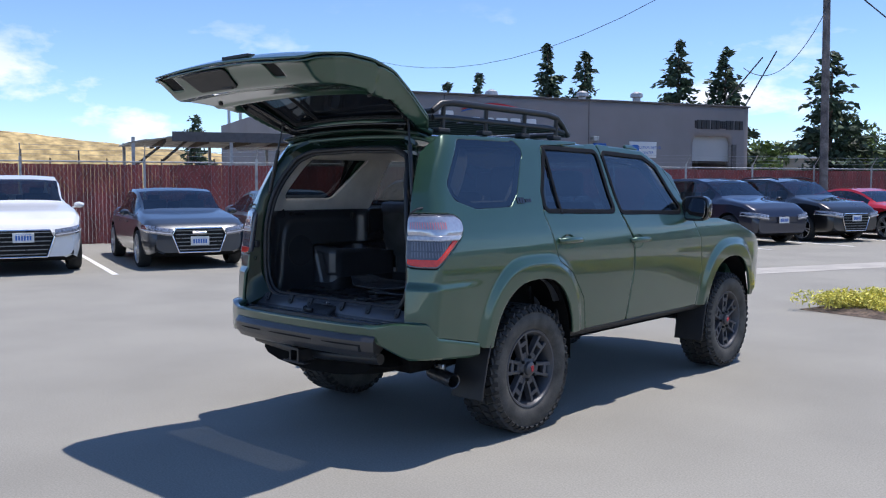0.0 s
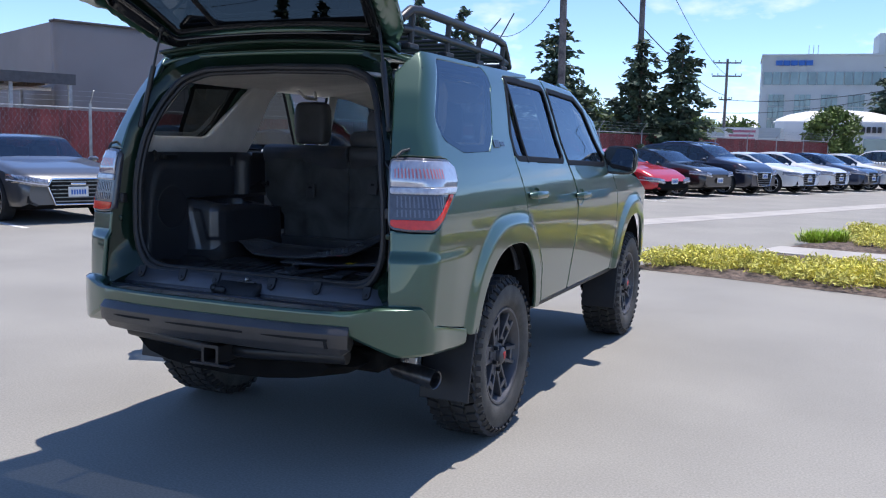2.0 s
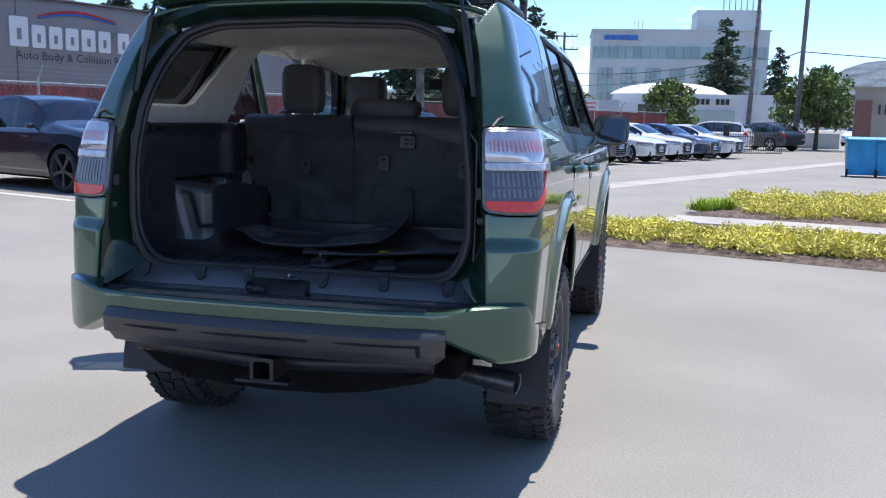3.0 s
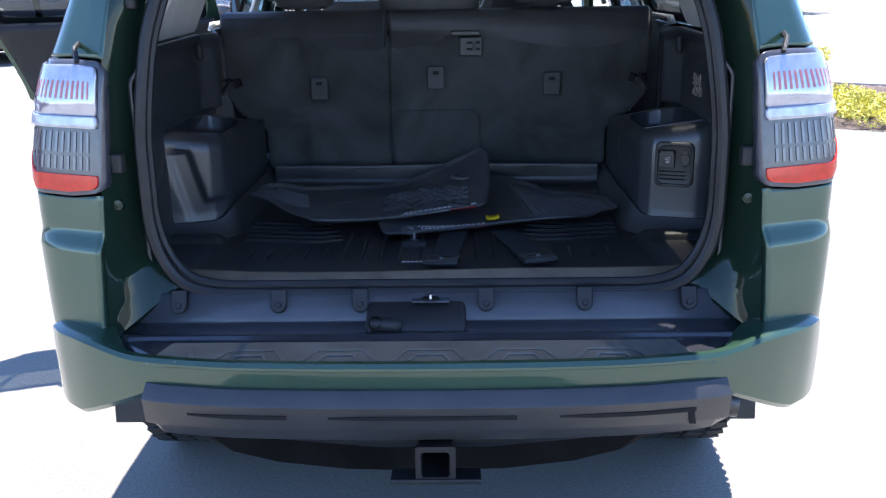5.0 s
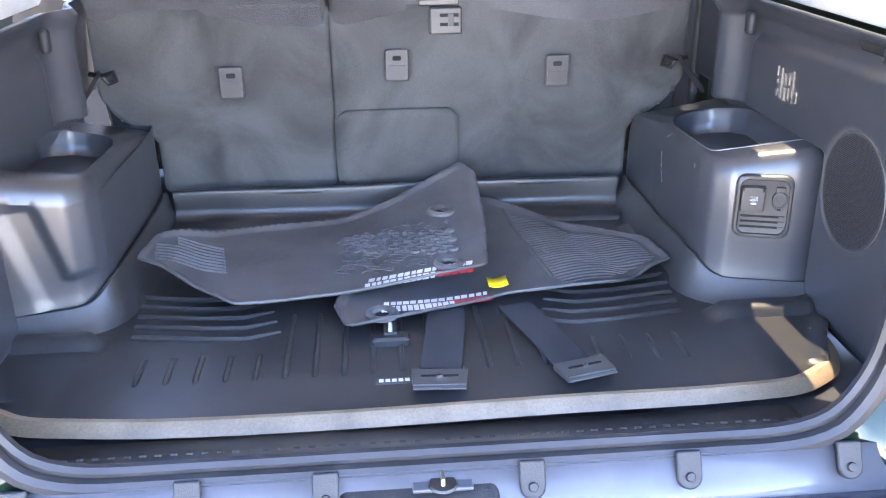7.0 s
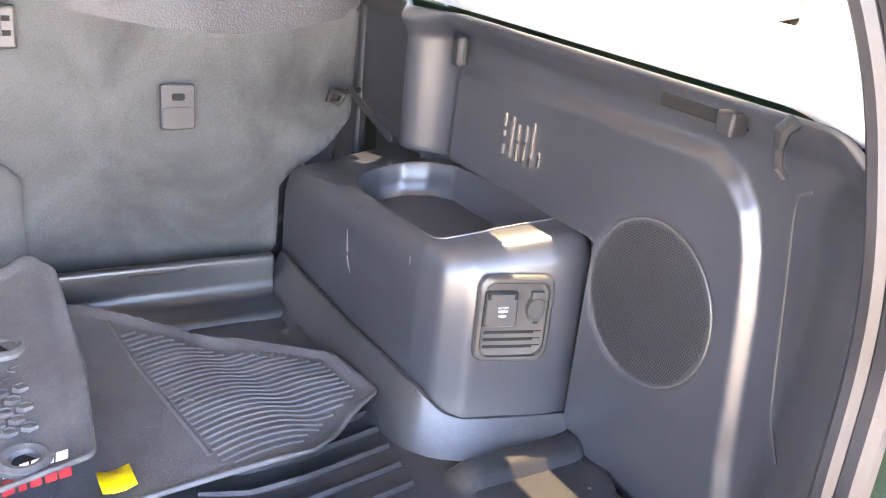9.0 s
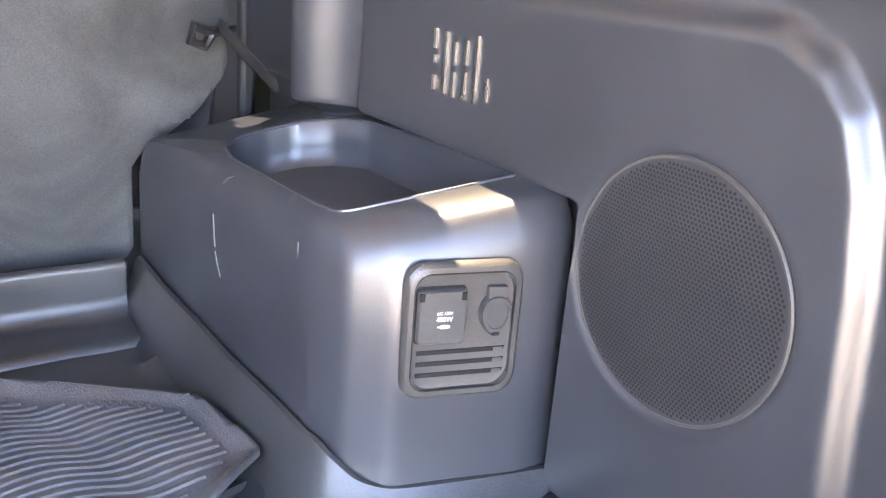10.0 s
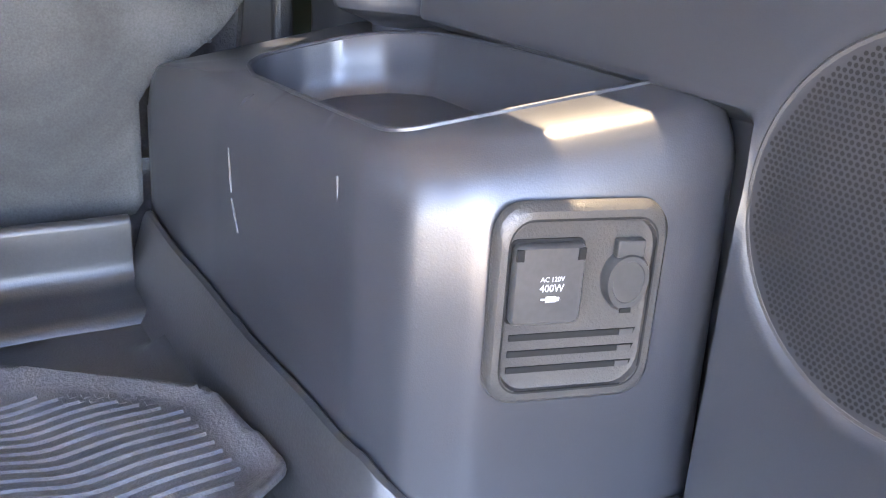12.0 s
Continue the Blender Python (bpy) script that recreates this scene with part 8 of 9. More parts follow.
    # door openings' inner frames and front trim
    part("pillar_trim", side(G().sheet(0.36, 2.0, 1.36, 1.80, 0.05, lambda y, z: minus(np.minimum(1.79 - z, s_flank(y, z) - 0.02), s_r(y, z), s_f(y, z)), lambda y, z: (HALF(z) - 0.06, y, z))), M_GREYTRIM, suv, solid=0.015, recalc=False)

part("headliner", G().sheet(-0.70, 0.70, -0.665, 1.66, 0.05, lambda x, y: 1 + 0 * x, lambda x, y: (x, y, 1.795 - 0.05 * np.abs(x / 0.68) ** 3 - 0.05 * np.clip((y - 1.2) / 0.4, 0, 1) - 0.03 * np.clip((-0.55 - y) / 0.1, 0, 1))), M_HEADLINER, suv, "light grey headliner", solid=0.015)
part("dome_lamp", G().box((0.12, 0.05, 1.79), (0.10, 0.05, 0.012)), M_LENS_CLEAR, suv, bevel=0.004)
for k in (-1, 1):
    part("grab_handle", G().tube([(k * 0.60, 0.45, 1.745), (k * 0.56, 0.48, 1.70), (k * 0.56, 0.60, 1.695), (k * 0.60, 0.64, 1.745)], 0.010, 8), M_GREYTRIM, suv)
# dark floor of the cargo bay and scuff plate
part("cargo_floor", G().prism([(-0.85, -0.845), (0.85, -0.845), (0.85, -0.37), (0.655, -0.37), (0.655, 0.385), (-0.655, 0.385), (-0.655, -0.37), (-0.85, -0.37)], 0.75, 0.78), M_CARGO, suv, bevel=0.004)
scuff = part("scuff_plate", G().loft([[(x, y, z) for x in (-0.62, 0.62)] for y, z in ((-0.70, 0.785), (-0.75, 0.792), (-0.79, 0.812), (-0.835, 0.822))], closed=False), M_CARGO, suv, "black ribbed scuff plate", solid=0.008, recalc=False)
for n in range(52):
    part("scuff_rib", G().box((-0.60 + n * 0.0235, -0.772, 0.806), (0.010, 0.024, 0.006), Matrix.Rotation(0.0, 4, "X")), M_CARGO, scuff)

# rear seats: carpeted backs, vinyl tops, headrests
def seat(poly, name, label):
    f = within(poly, 0.02)
    xs = [a for a, _ in poly]
    s = part(name, G().sheet(min(xs) - 0.01, max(xs) + 0.01, 0.84, 1.36, 0.02, f, lambda x, z: (x, 0.335 + 0.006 * np.sin(x * 9 + z * 5) * np.sin(z * 8) - 0.004 * step(1 - f(x, z) / 0.02) - 0.02 * np.clip((z - 0.86) / 0.5, 0, 1), z)), M_CARPET, suv, label, solid=0.10, offset=-1, recalc=False)
    return s


seat_l = seat([(-0.605, 0.862), (-0.163, 0.862), (-0.163, 1.345), (-0.735, 1.345), (-0.735, 1.13), (-0.70, 1.075), (-0.605, 1.01)], "seat_back", "folding rear seat back with grey carpet, narrow side")
seat_r = seat([(0.605, 0.862), (-0.155, 0.862), (-0.155, 1.345), (0.745, 1.345), (0.745, 1.13), (0.70, 1.075), (0.605, 1.01)], "seat_back", "folding rear seat back with grey carpet, wide side")
for ob, x0, x1 in ((seat_l, -0.74, -0.165), (seat_r, -0.155, 0.75)):
    part("seat_top", G().loft([[(x, 0.30 + dy, z) for dy, z in ((0.010, 1.334), (0.000, 1.345), (-0.004, 1.375), (0.004, 1.402), (0.022, 1.416), (0.08, 1.42), (0.14, 1.40), (0.14, 1.0), (0.12, 0.9))] for x in (x0, x0 + 0.01, x1 - 0.01, x1)]), M_LEATHER, ob, "black vinyl seat top", bevel=0.01, seg=3)
part("armrest_flap", G().sheet(-0.16, 0.165, 0.87, 1.08, 0.03, within([(-0.158, 0.875), (0.158, 0.875), (0.158, 1.075), (-0.158, 1.075)], 0.008), lambda x, z: (x, 0.312 - 0.012 * np.clip((z - 0.86) / 0.4, 0, 1), z)), M_CARPET, seat_r, "carpet flap behind the armrest", solid=0.008, offset=-1, recalc=False)
for ob, x, z in ((seat_l, -0.405, 1.170), (seat_r, 0.005, 1.202), (seat_r, 0.410, 1.177)):
    pl = part("anchor_plate", G().prism(rounded(0.058, 0.078, 0.006, 3), 0, 0.008, Matrix.Translation((x, 0.303, z - 0.012)) @ Matrix.Rotation(radians(90), 4, "X")), M_ANCHOR, ob, "black anchor plate", bevel=0.002)
    part("anchor_slot", G().prism(rounded(0.022, 0.012, 0.004, 3), 0.0, 0.0095, Matrix.Translation((x, 0.303, z + 0.006)) @ Matrix.Rotation(radians(90), 4, "X")), M_VOID, pl)
    part("anchor_step", G().prism(rounded(0.050, 0.036, 0.004, 3), 0.0, 0.011, Matrix.Translation((x, 0.303, z - 0.030)) @ Matrix.Rotation(radians(90), 4, "X")), M_ANCHOR, pl)
for k, ob in ((-1, seat_l), (1, seat_r)):
    part("tie_hook", G().tube([(k * 0.735, 0.27, 1.195), (k * 0.70, 0.262, 1.19), (k * 0.675, 0.258, 1.20), (k * 0.67, 0.258, 1.18), (k * 0.69, 0.262, 1.172), (k * 0.70, 0.262, 1.188)], 0.007, 8), M_SATIN_BLACK, ob)
bs = part("belt_slot", G().box((0.128, 0.297, 1.296), (0.080, 0.016, 0.066)), M_BEZEL, seat_r, "dark belt guide let into the seat back", bevel=0.005)
for z in (1.310, 1.288):
    part("slot", G().box((0.136, 0.2885, z), (0.046, 0.004, 0.008)), M_VOID, bs)
part("guide_tongue", G().box((0.140, 0.287, 1.299), (0.014, 0.006, 0.030)), M_ANCHOR, bs, bevel=0.001)
part("guide_cap", G().box((0.110, 0.290, 1.342), (0.10, 0.022, 0.016)), M_GREY_CAP, seat_r, "grey seat release strip", bevel=0.004)
for k in (-1, 1):
    part("belt_bar", G().loft([[Vector(c) + Vector((0, -w, 0)), Vector(c) + Vector((0, 0, -h)), Vector(c) + Vector((0, w, 0)), Vector(c) + Vector((0, 0, h))] for c, w, h in (((k * 0.700, 0.235, 1.205), 0.006, 0.010), ((k * 0.712, 0.190, 1.178), 0.006, 0.011), ((k * 0.727, 0.124, 1.146), 0.006, 0.012), ((k * 0.729, 0.116, 1.142), 0.003, 0.005))]), M_SATIN_BLACK, suv, "black cargo cover arm beside the seat", bevel=0.003)
    part("hinge_plate", G().box((k * 0.655, 0.345, 1.065), (0.012, 0.02, 0.07)).box((k * 0.69, 0.345, 1.085), (0.012, 0.02, 0.05)), M_STEEL, suv, "small steel seat hinge plate", bevel=0.002)


def headrest(x, y, z, w, h, d, parent, name="headrest"):
    g = G().loft([[(x + w / 2 * s * math.copysign(abs(math.cos(a)) ** 0.45, math.cos(a)), y + d / 2 * s * math.copysign(abs(math.sin(a)) ** 0.6, math.sin(a)), zz) for a in np.linspace(0, 2 * math.pi, 28, endpoint=False)] for s, zz in ((0.62, z), (0.86, z + h * 0.05), (0.97, z + h * 0.2), (1.0, z + h * 0.55), (0.97, z + h * 0.82), (0.86, z + h * 0.95), (0.60, z + h))])
    hr = part(name, g, M_LEATHER, parent, "black vinyl headrest")
    for e in (-1, 1):
        part("headrest_post", G().tube([(x + e * w * 0.25, y, z - 0.08), (x + e * w * 0.25, y, z + 0.03)], 0.007, 8), M_CHROME, hr)


headrest(-0.455, 0.40, 1.425, 0.225, 0.245, 0.11, seat_l)
headrest(0.385, 0.40, 1.425, 0.225, 0.245, 0.11, seat_r)
headrest(-0.015, 0.40, 1.405, 0.36, 0.10, 0.10, seat_r)
for x in (-0.38, 0.38):
    fs = new("front_seat")
    fs.parent = suv
    tagged(fs, "black front seat")
    part("backrest", G().loft([[(x + hw * c, y + d * s, z) for c, s in ((-1, -0.6), (-0.8, -1), (0.8, -1), (1, -0.6), (1, 0.6), (0.7, 1), (-0.7, 1), (-1, 0.6))] for hw, y, d, z in ((0.25, 1.32, 0.09, 0.70), (0.26, 1.27, 0.10, 1.0), (0.25, 1.22, 0.09, 1.3), (0.18, 1.19, 0.07, 1.42))]), M_LEATHER, fs)
    part("cushion", G().box((x, 1.55, 0.76), (0.52, 0.55, 0.16)), M_LEATHER, fs, bevel=0.05, seg=4)
    headrest(x, 1.17, 1.46, 0.25, 0.19, 0.11, fs)
part("seat_cushion", G().box((0, 0.62, 0.80), (1.40, 0.50, 0.18)), M_LEATHER, suv, "black rear bench cushion", bevel=0.05, seg=4)
part("dashboard", G().loft([[(x, y, z) for y, z in ((1.95, 0.75), (1.92, 1.10), (1.98, 1.22), (2.28, 1.24), (2.30, 0.75))] for x in (-0.80, -0.5, 0, 0.5, 0.80)]), M_BLACK_TRIM, suv, "black dashboard", bevel=0.03, seg=3)
part("steering_wheel", G().tube([(-0.38 + 0.18 * math.cos(a), 1.80 - 0.06 * math.sin(a), 1.15 + 0.17 * math.sin(a)) for a in np.linspace(0, 2 * math.pi, 28, endpoint=False)], 0.015, 8, closed=True), M_LEATHER, suv, "black steering wheel")
part("cabin_mirror", G().loft([[(x, 1.62 + d, 1.63 + h) for d, h in ((0, -0.035), (0, 0.035), (0.03, 0.03), (0.03, -0.03))] for x in (-0.12, 0.12)]), M_BLACK_TRIM, suv, "black interior mirror", bevel=0.008)
part("cabin_floor", G().box((0, 1.25, 0.58), (1.70, 1.9, 0.04)), M_CARPET, suv)

# ---------- loose load ----------
liner = thing("cargo_liner", "black rubber cargo liner with ribs on the cargo floor", "cargo mat")
f_liner = within([(-0.572, 0.178), (0.572, 0.178), (0.582, -0.20), (0.64, -0.27), (0.822, -0.352), (0.815, -0.44), (0.77, -0.52), (0.735, -0.60), (0.65, -0.658), (0.30, -0.678), (-0.30, -0.680), (-0.65, -0.658), (-0.735, -0.60), (-0.77, -0.52), (-0.815, -0.44), (-0.822, -0.352), (-0.64, -0.27), (-0.582, -0.20)], 0.02)


def tray(x, y):
    d = f_liner(x, y)
    z = 0.797 + 0.014 * (1 - step(d / 0.040)) * (np.abs(y + 0.24) < 0.36)
    z = z + 0.026 * step((np.abs(x) - 0.585) / 0.04) * (step((-0.352 - y) / 0.015) - step((-0.392 - y) / 0.02) + 0.25 * step((-0.392 - y) / 0.02))
    return x, y, z


part("tray", G().sheet(-0.80, 0.80, -0.72, 0.34, 0.010, f_liner, tray), M_LINER, liner, "ribbed black rubber tray", solid=0.006, offset=1)
wall = [(0.172, 0.800), (0.176, 0.811), (0.183, 0.8155), (0.192, 0.817), (0.215, 0.8175), (0.234, 0.8185), (0.248, 0.822), (0.2555, 0.830), (0.258, 0.840), (0.2582, 0.846), (0.2580, 0.865), (0.2578, 0.884), (0.2585, 0.8885), (0.261, 0.8915), (0.268, 0.8925), (0.276, 0.890), (0.278, 0.80)]
part("front_wall", G().loft([[(x, y - 0.004 * (abs(x) > 0.5), z + 0.002 * math.sin(x * 9)) for y, z in wall] for x in np.linspace(-0.572, 0.572, 25)]), M_LINER, liner, "upturned wall of the liner against the seat", sharp=50)
# upturned side walls that follow the wheel boxes
foot_line = [(0.828, -0.351), (0.745, -0.330), (0.70, -0.317), (0.655, -0.302), (0.628, -0.286), (0.610, -0.262), (0.603, -0.23), (0.600, -0.12), (0.598, 0.05), (0.600, 0.20), (0.602, 0.270)]
sx_, sy_ = (np.interp(np.linspace(0, 10, 61), range(11), [q[j] for q in foot_line]) for j in (0, 1))
for _ in range(3):
    sx_[1:-1], sy_[1:-1] = (sx_[:-2] + 2 * sx_[1:-1] + sx_[2:]) / 4, (sy_[:-2] + 2 * sy_[1:-1] + sy_[2:]) / 4
for k in (-1, 1):
    rings = []
    for n in range(61):
        d2 = Vector((sx_[min(n + 1, 60)] - sx_[max(n - 1, 0)], sy_[min(n + 1, 60)] - sy_[max(n - 1, 0)])).normalized()
        n2 = Vector((d2.y, -d2.x)) if d2.y * (sx_[n] - 0.72) - d2.x * (sy_[n] + 0.08) > 0 else Vector((-d2.y, d2.x))
        h = 0.054 + 0.036 * float(step((sy_[n] + 0.305) / 0.06)) + 0.0015 * math.sin(sy_[n] * 30)
        rings.append([(k * (sx_[n] + n2.x * o), sy_[n] + n2.y * o, 0.798 + z) for o, z in ((0.046, 0.0), (0.040, 0.009), (0.033, 0.016), (0.013, h - 0.008), (0.009, h - 0.001), (0.004, h), (0.0005, h - 0.003), (0.0005, 0.0))])
    part("side_wall", G().loft(rings), M_LINER, liner, "upturned wall of the liner along the wheel box", sharp=30)
for x in (-0.25, 0.36):
    part("rib", G().tube([(x - 0.05, 0.2585, 0.878), (x + 0.05, 0.2585, 0.878)], 0.003, 6), M_LINER, liner)
edge = [(0.768, -0.47), (0.765, -0.53), (0.735, -0.60), (0.65, -0.655), (0.45, -0.672), (0.0, -0.678), (-0.45, -0.674), (-0.65, -0.655), (-0.735, -0.60), (-0.765, -0.53), (-0.768, -0.47)]
ex_, ey_ = (np.interp(np.linspace(0, 10, 81), range(11), [q[j] for q in edge]) for j in (0, 1))
for _ in range(4):
    ex_[1:-1], ey_[1:-1] = (ex_[:-2] + 2 * ex_[1:-1] + ex_[2:]) / 4, (ey_[:-2] + 2 * ey_[1:-1] + ey_[2:]) / 4
lip = []
for n in range(81):
    d2 = Vector((ex_[min(n + 1, 80)] - ex_[max(n - 1, 0)], ey_[min(n + 1, 80)] - ey_[max(n - 1, 0)])).normalized()
    n2 = Vector((-d2.y, d2.x))
    n2 = n2 if n2.y < 0 or n2.dot(Vector((ex_[n], ey_[n] + 0.4))) > 0 else -n2
    w = 0.003 * math.sin(ex_[n] * 6)
    lip.append([(ex_[n] + n2.x * o, ey_[n] + n2.y * o, z + w) for o, z in ((-0.016, 0.803), (-0.008, 0.815), (0.004, 0.8165), (0.016, 0.809), (0.023, 0.797), (0.015, 0.793))])
part("lip", G().loft(lip), M_LIP, liner, "pale front lip of the liner")
for x in np.arange(-0.50, 0.51, 0.0526):
    y1 = -0.30 if abs(x) < 0.26 else -0.455
    part("rib", G().tube([(x, -0.54, 0.799), (x, -0.53, 0.803), (x, y1, 0.803), (x, y1 + 0.01, 0.799)], 0.006, 6), M_LINER, liner)
for k in (-1, 1):
    for n in range(5):
        y = -0.20 - 0.045 * n
        part("rib", G().tube([(k * (0.56 - 0.004 * n), y + 0.02, 0.805), (k * (0.44 - 0.012 * n), y - 0.005, 0.806), (k * (0.36 - 0.010 * n), y - 0.004, 0.803), (k * (0.30 - 0.01 * n), y + 0.02, 0.800)], 0.0065, 6), M_LINER, liner)
lab = part("maker_label", G().box((-0.043, -0.570, 0.8035), (0.066, 0.020, 0.002)), M_BEZEL, liner, "small black maker label with white print", bevel=0.0005)
for n in range(5):
    part("print_bar", G().box((-0.066 + 0.0115 * n, -0.570, 0.8048), (0.008, 0.009, 0.001)), M_WHITE_PRINT, lab)
clip_ob = thing("buckle", "small black plastic clip on the cargo liner", "buckle")
part("clip_body", G().loft([[(-0.045 + x, -0.428 + y, z) for x, y in rounded(w, h, 0.008, 4)] for w, h, z in ((0.075, 0.034, 0.803), (0.075, 0.034, 0.815), (0.066, 0.026, 0.820))]), M_BLACK_TRIM, clip_ob)
part("clip_tongue", G().box((-0.045, -0.405, 0.820), (0.026, 0.05, 0.010)), M_BLACK_TRIM, clip_ob, bevel=0.002)
part("clip_pin", G().tube([(-0.045, -0.425, 0.818), (-0.045, -0.412, 0.838)], [0.006, 0.004], 8), M_STEEL, clip_ob, "small bright pin")

# floor mats thrown on the liner
def ribbon(name, poly, lift, material, label, r=0.02, h=0.008):
    f = within(poly, r)
    us, vs = [a for a, _ in poly], [b for _, b in poly]
    t = thing(name, label, "floor mat", "floor mats on the cargo floor")
    body = part("mat_body", G().sheet(min(us) - 0.01, max(us) + 0.01, min(vs) - 0.01, max(vs) + 0.01, h, f, lambda x, y: (x, y, lift(x, y) + 0.010 * (1 - step(f(x, y) / 0.02)))), material, t, solid=0.006, offset=1)
    return t, body, f


def lift_a(x, y):
    # under mat: lies over the front of the liner, wavy
    return 0.826 + 0.014 * np.sin(x * 8 + 1) * np.sin(y * 7) + 0.018 * step((y - 0.02) / 0.2) - 0.010 * np.exp(-((x - 0.41 + 0.25 * y) / 0.035) ** 2)


def lift_b(x, y):
    # upper mat: its far corner stands up towards the seat
    k = np.clip((x + 0.15) / 0.30, 0, 1) * np.clip((y + 0.30) / 0.50, 0, 1)
    return 0.848 + 0.085 * k ** 1.4 + 0.012 * np.sin(x * 9) + 0.02 * step((-0.42 - x) / 0.1)


mat_a, body_a, fa = ribbon("floor_mat", [(-0.155, -0.33), (-0.13, -0.425), (0.05, -0.345), (0.20, -0.295), (0.43, -0.30), (0.575, -0.19), (0.56, -0.05), (0.40, 0.10), (0.22, 0.21), (-0.05, 0.16)], lift_a, M_MAT, "black ribbed rubber floor mat with white and red print, underneath")
mat_b, body_b, fb = ribbon("floor_mat", [(-0.57, -0.165), (-0.555, -0.03), (-0.30, 0.10), (0.150, 0.215), (0.185, 0.16), (0.185, -0.06), (0.165, -0.245), (-0.20, -0.305), (-0.345, -0.345)], lift_b, M_MAT, "black rubber floor mat with curled corner, white and red print")
for t, body, lift, cx, cy, ang in ((mat_b, body_b, lift_b, 0.03, -0.255, 4), (mat_a, body_a, lift_a, 0.06, -0.315, 10)):
    m2 = Matrix.Rotation(radians(ang), 2)
    for mt, x0, x1, rows in ((M_WHITE_PRINT, -0.125, 0.018, 2), (M_RED_PRINT, 0.026, 0.105, 1)):
        g = G()
        for row in range(rows):
            x = x0 + (0.01 if row == 0 and rows == 2 else 0)
            while x < (0.10 if row == 0 and rows == 2 else x1):
                w = random.uniform(0.008, 0.014)
                hg = 0.016 if row == 0 and rows == 2 else 0.027
                q = [m2 @ Vector((x + a, (0.014 if row == 0 and rows == 2 else -0.018) + b)) for a, b in ((0, 0), (w, 0), (w + 0.004, hg), (0.004, hg))]
                pts = [(cx + p.x, cy + p.y, float(lift(np.array(cx + p.x), np.array(cy + p.y))) + 0.0095) for p in q]
                g.add(pts, [(0, 1, 2, 3)])
                x += w + random.choice((0.0025, 0.004))
        part("print", g, mt, body, "white print" if mt is M_WHITE_PRINT else "red print", smooth=False, recalc=False)
for body, lift, x, y in ((body_b, lift_b, 0.087, -0.215), (body_b, lift_b, 0.09, 0.024), (body_a, lift_a, -0.06, -0.36)):
    z = float(lift(np.array(x), np.array(y))) + 0.006
    gr = part("grommet", G().lathe([(0.034, 0.0), (0.033, 0.006), (0.026, 0.010), (0.018, 0.007), (0.014, -0.001), (0.0, -0.001)], 24, Matrix.Translation((x, y, z))), M_MAT, body, "moulded fixing hole")
    part("grommet_hole", G().lathe([(0.014, 0.0), (0, 0.0)], 16, Matrix.Translation((x, y, z + 0.0015))), M_VOID, gr)
for k in range(35):
    y = -0.285 + 0.0145 * k
    pts = []
    for x in np.arange(0.266 + 0.12 * (0.15 - y), 0.60, 0.012):
        yy = y + 0.014 * math.sin((x - 0.27) * 18) + 0.12 * (x - 0.42)
        if float(fa(np.array(x), np.array(yy))) > 0.028 and float(fb(np.array(x), np.array(yy))) < -0.01:
            pts.append((x, yy, float(lift_a(np.array(x), np.array(yy))) + 0.0050))
    if len(pts) > 2:
        part("rib", G().tube(pts, 0.0032, 6), M_MAT, body_a)
for row, n in ((0, 9), (1, 7)):
    for q in range(n):
        x, y = 0.452 + 0.0095 * q + 0.004 * row, 0.012 - 0.0125 * row - 0.0068 * q
        if float(fa(np.array(x), np.array(y))) > 0.012:
            part("moulded_bar", G().box((x, y, float(lift_a(np.array(x), np.array(y))) + 0.0058), (0.0062, 0.0075, 0.0022)), M_MAT, body_a)
edge_line = [(0.258 + 0.12 * (0.15 - y), y) for y in np.linspace(-0.24, 0.16, 14)]
part("raised_edge", G().tube([(x, y, float(lift_a(np.array(x), np.array(y))) + 0.006) for x, y in edge_line], 0.004, 6), M_MAT, body_a)
for k in range(9):
    a = Vector((-0.555 + 0.003 * k, -0.03 - 0.016 * k))
    pts = [(x, y, float(lift_b(np.array(x), np.array(y))) + 0.007) for x, y in [(a.x + s * 0.15, a.y - s * 0.03) for s in (0, 0.33, 0.66, 1)] if float(fb(np.array(x), np.array(y))) > 0.01]
    if len(pts) > 1:
        part("rib", G().tube(pts, 0.003, 5), M_MAT, body_b)
hexagon = [(math.cos(w), math.sin(w)) for w in np.linspace(0.3, 2 * math.pi + 0.3, 6, endpoint=False)]
for r in range(-2, 12):
    for c in range(0, 12):
        x, y = -0.145 + 0.0235 * c + 0.0118 * (r % 2), -0.215 + 0.0205 * r
        if not (-0.15 < x < 0.105 and -0.205 < y < 0.055) or math.hypot(x - 0.087, y + 0.215) < 0.05 or math.hypot(x - 0.09, y - 0.024) < 0.05:
            continue
        z = float(lift_b(np.array(x), np.array(y))) + 0.0070
        if abs(y + 0.075 + 0.45 * x) < 0.055 and x > -0.12:
            part("tread_pad", G().loft([[(x + e * 0.0122 * a, y + e * 0.0102 * b, z + q) for a, b in hexagon] for e, q in ((1, -0.003), (0.92, 0.0035), (0.70, 0.0040), (0.62, 0.0020))]), M_MAT, body_b)
        elif (r * 5 + c * 3) % 4:
            part("tread_line", G().tube([(x + 0.011 * a, y + 0.0095 * b, z + 0.0005) for a, b in hexagon[:4 + (r + c) % 3]], 0.0014, 4), M_MAT, body_b)
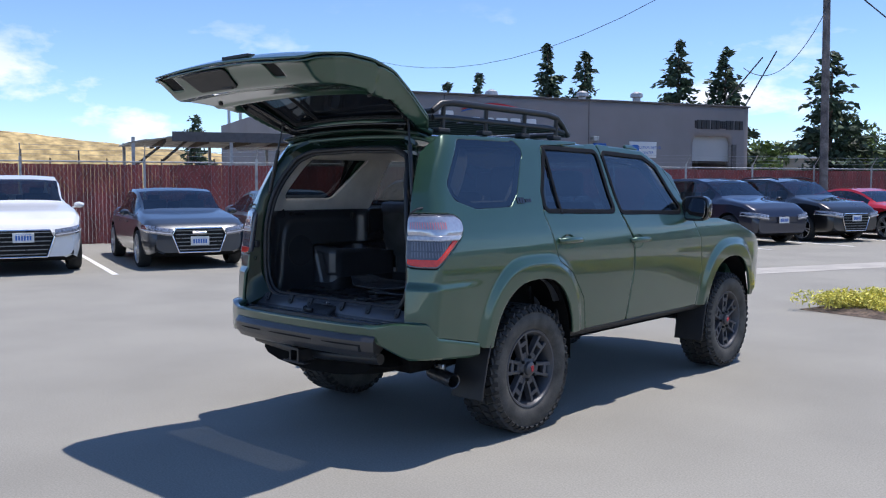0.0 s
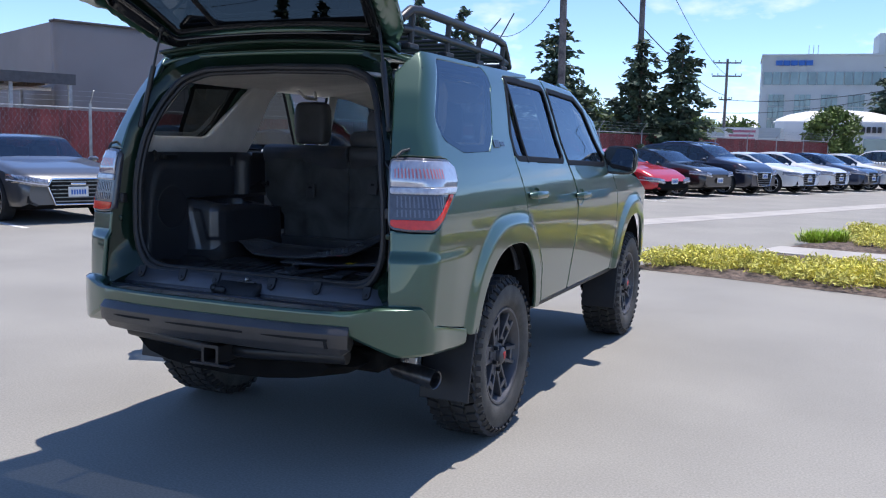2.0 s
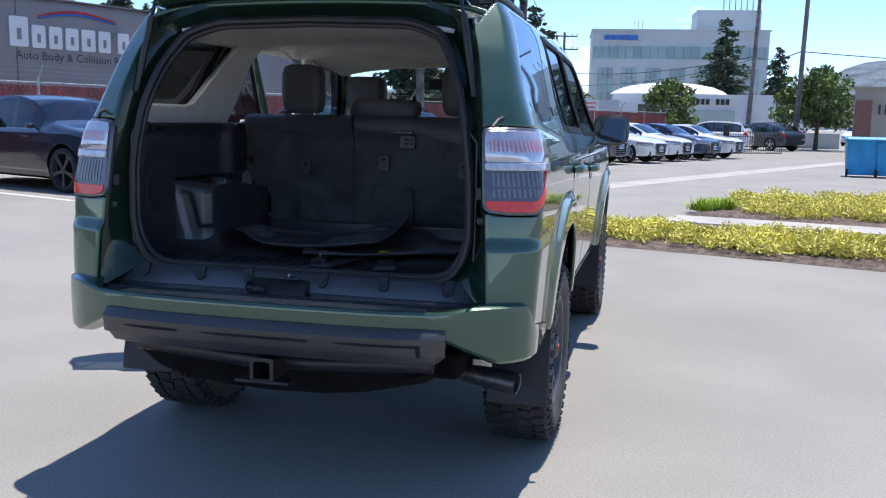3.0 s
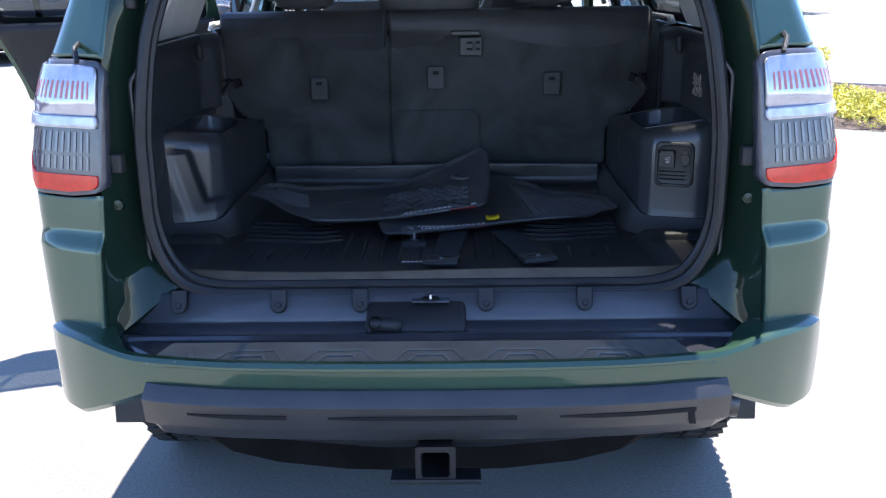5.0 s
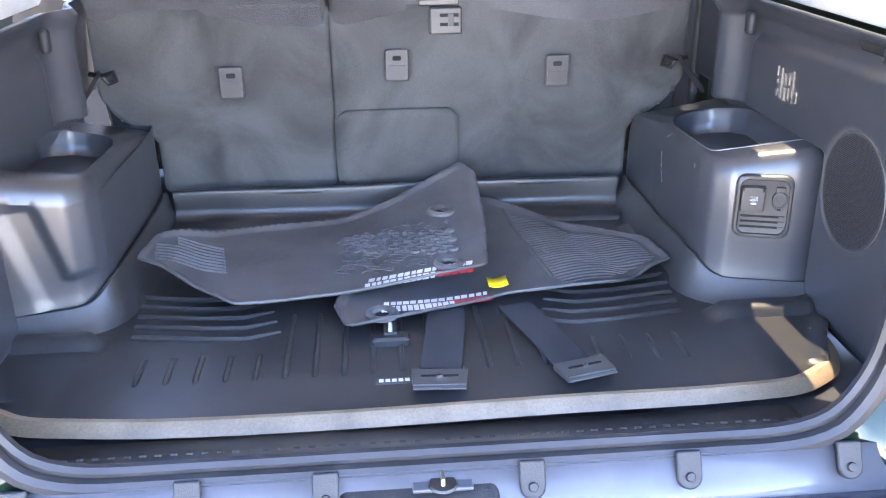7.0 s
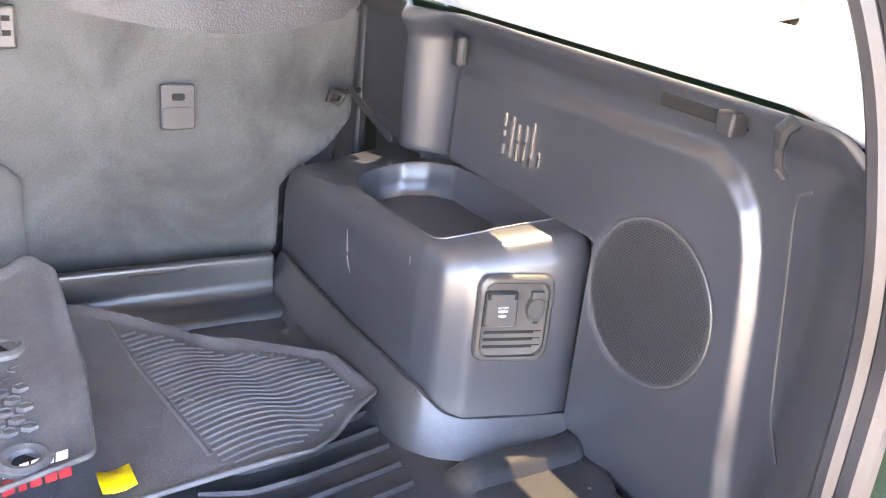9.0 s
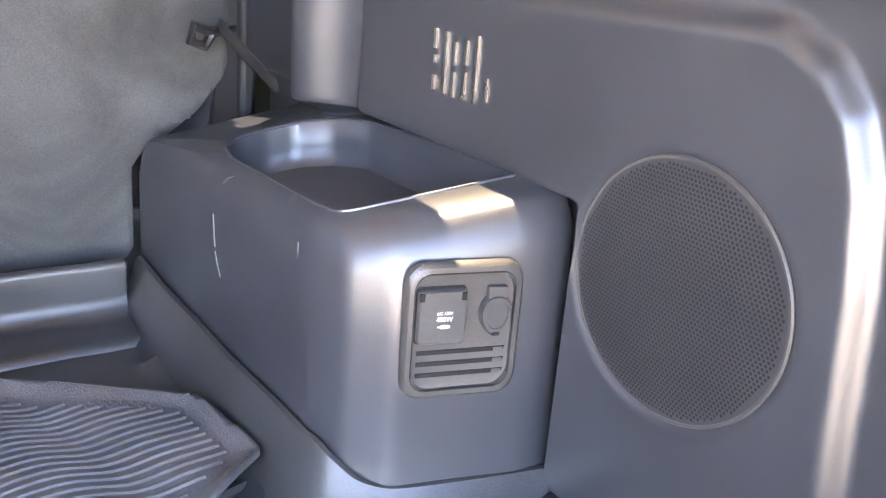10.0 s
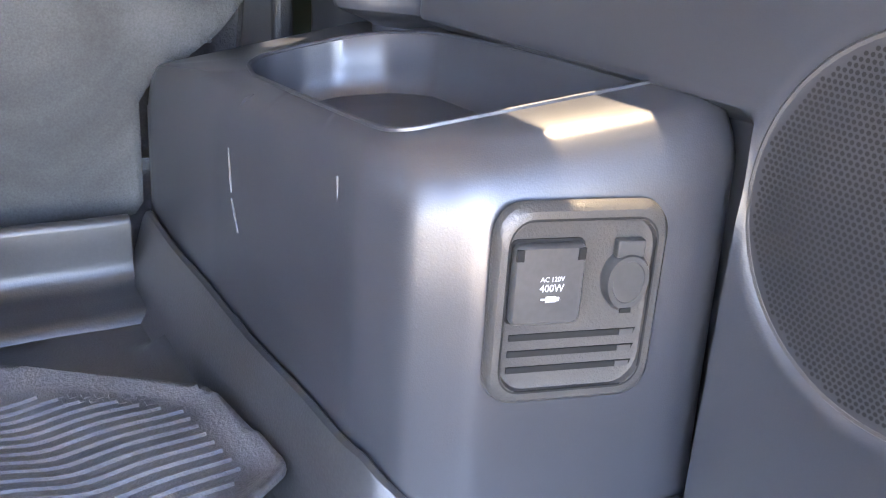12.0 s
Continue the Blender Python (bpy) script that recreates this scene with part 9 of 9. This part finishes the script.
for base, lift, body, kk in (((-0.36, -0.16), lift_b, body_b, 1.0), ((0.23, -0.16), lift_a, body_a, 0.8)):
    ridge_line = [(0.0, 0.0), (0.02, 0.03), (0.035, 0.02), (0.06, 0.07), (0.075, 0.05), (0.10, 0.09), (0.115, 0.07)]
    part("raised_line", G().tube([(base[0] + a * kk, base[1] + b * kk, float(lift(np.array(base[0] + a * kk), np.array(base[1] + b * kk))) + 0.0065) for a, b in ridge_line], 0.0016, 4), M_MAT, body)
solo("tag", G().loft([[(0.165 + a, -0.27 + b, float(lift_a(np.array(0.165 + a), np.array(-0.27 + b))) + 0.016 + 0.006 * abs(a - 0.02) / 0.02) for a in (0, 0.013, 0.026, 0.040)] for b in (0.0, 0.02, 0.045)], closed=False, caps=False), M_YELLOW_TAG, "small bright yellow plastic tag on a floor mat", "tag", solid=0.002, recalc=False)

# webbing straps with buckles
def strap(pts, w, label):
    t = thing("strap", label, "strap", "straps on the cargo floor")
    rings = []
    for i, p in enumerate(pts):
        d = (Vector(pts[min(i + 1, len(pts) - 1)]) - Vector(pts[max(i - 1, 0)]))
        n = Vector((-d.y, d.x, 0)).normalized() * w / 2
        p = Vector(p)
        rings.append([p - n, p + n, p + n + Vector((0, 0, 0.003)), p - n + Vector((0, 0, 0.003))])
    part("webbing", G().loft(rings), M_STRAP, t)
    end, d = Vector(pts[0]), (Vector(pts[0]) - Vector(pts[1])).normalized()
    m = Matrix.Translation(end + Vector((0, 0.012, 0.012))) @ Matrix.Rotation(math.atan2(d.y, d.x) - math.pi / 2, 4, "Z")
    bk = part("buckle", G().prism([(-0.050, -0.03), (0.050, -0.03), (0.046, 0.022), (-0.046, 0.022)], -0.006, 0.006, m).loft([[(x, 0.018 + 0.012 * math.sin(a), 0.004 * math.cos(a)) for a in np.linspace(0, math.pi, 6)] for x in (-0.046, 0.046)], m=m), M_BEZEL, t, "black plastic buckle", bevel=0.002)
    part("buckle_slot", G().prism(rounded(0.066, 0.007, 0.003, 3, 0, -0.006), 0.0050, 0.0066, m), M_VOID, bk)
    part("buckle_pin", G().box((0, -0.006, 0.0072), (0.010, 0.008, 0.003), m), M_CHROME, bk)
    return t


strap([(0.035, -0.615, 0.807), (0.04, -0.55, 0.809), (0.055, -0.45, 0.811), (0.066, -0.36, 0.809), (0.073, -0.29, 0.806)], 0.075, "black webbing strap with buckle on the cargo liner")
strap([(0.295, -0.605, 0.807), (0.28, -0.55, 0.809), (0.255, -0.46, 0.812), (0.23, -0.37, 0.810), (0.212, -0.30, 0.806)], 0.072, "black webbing strap with buckle lying slanted on the liner")
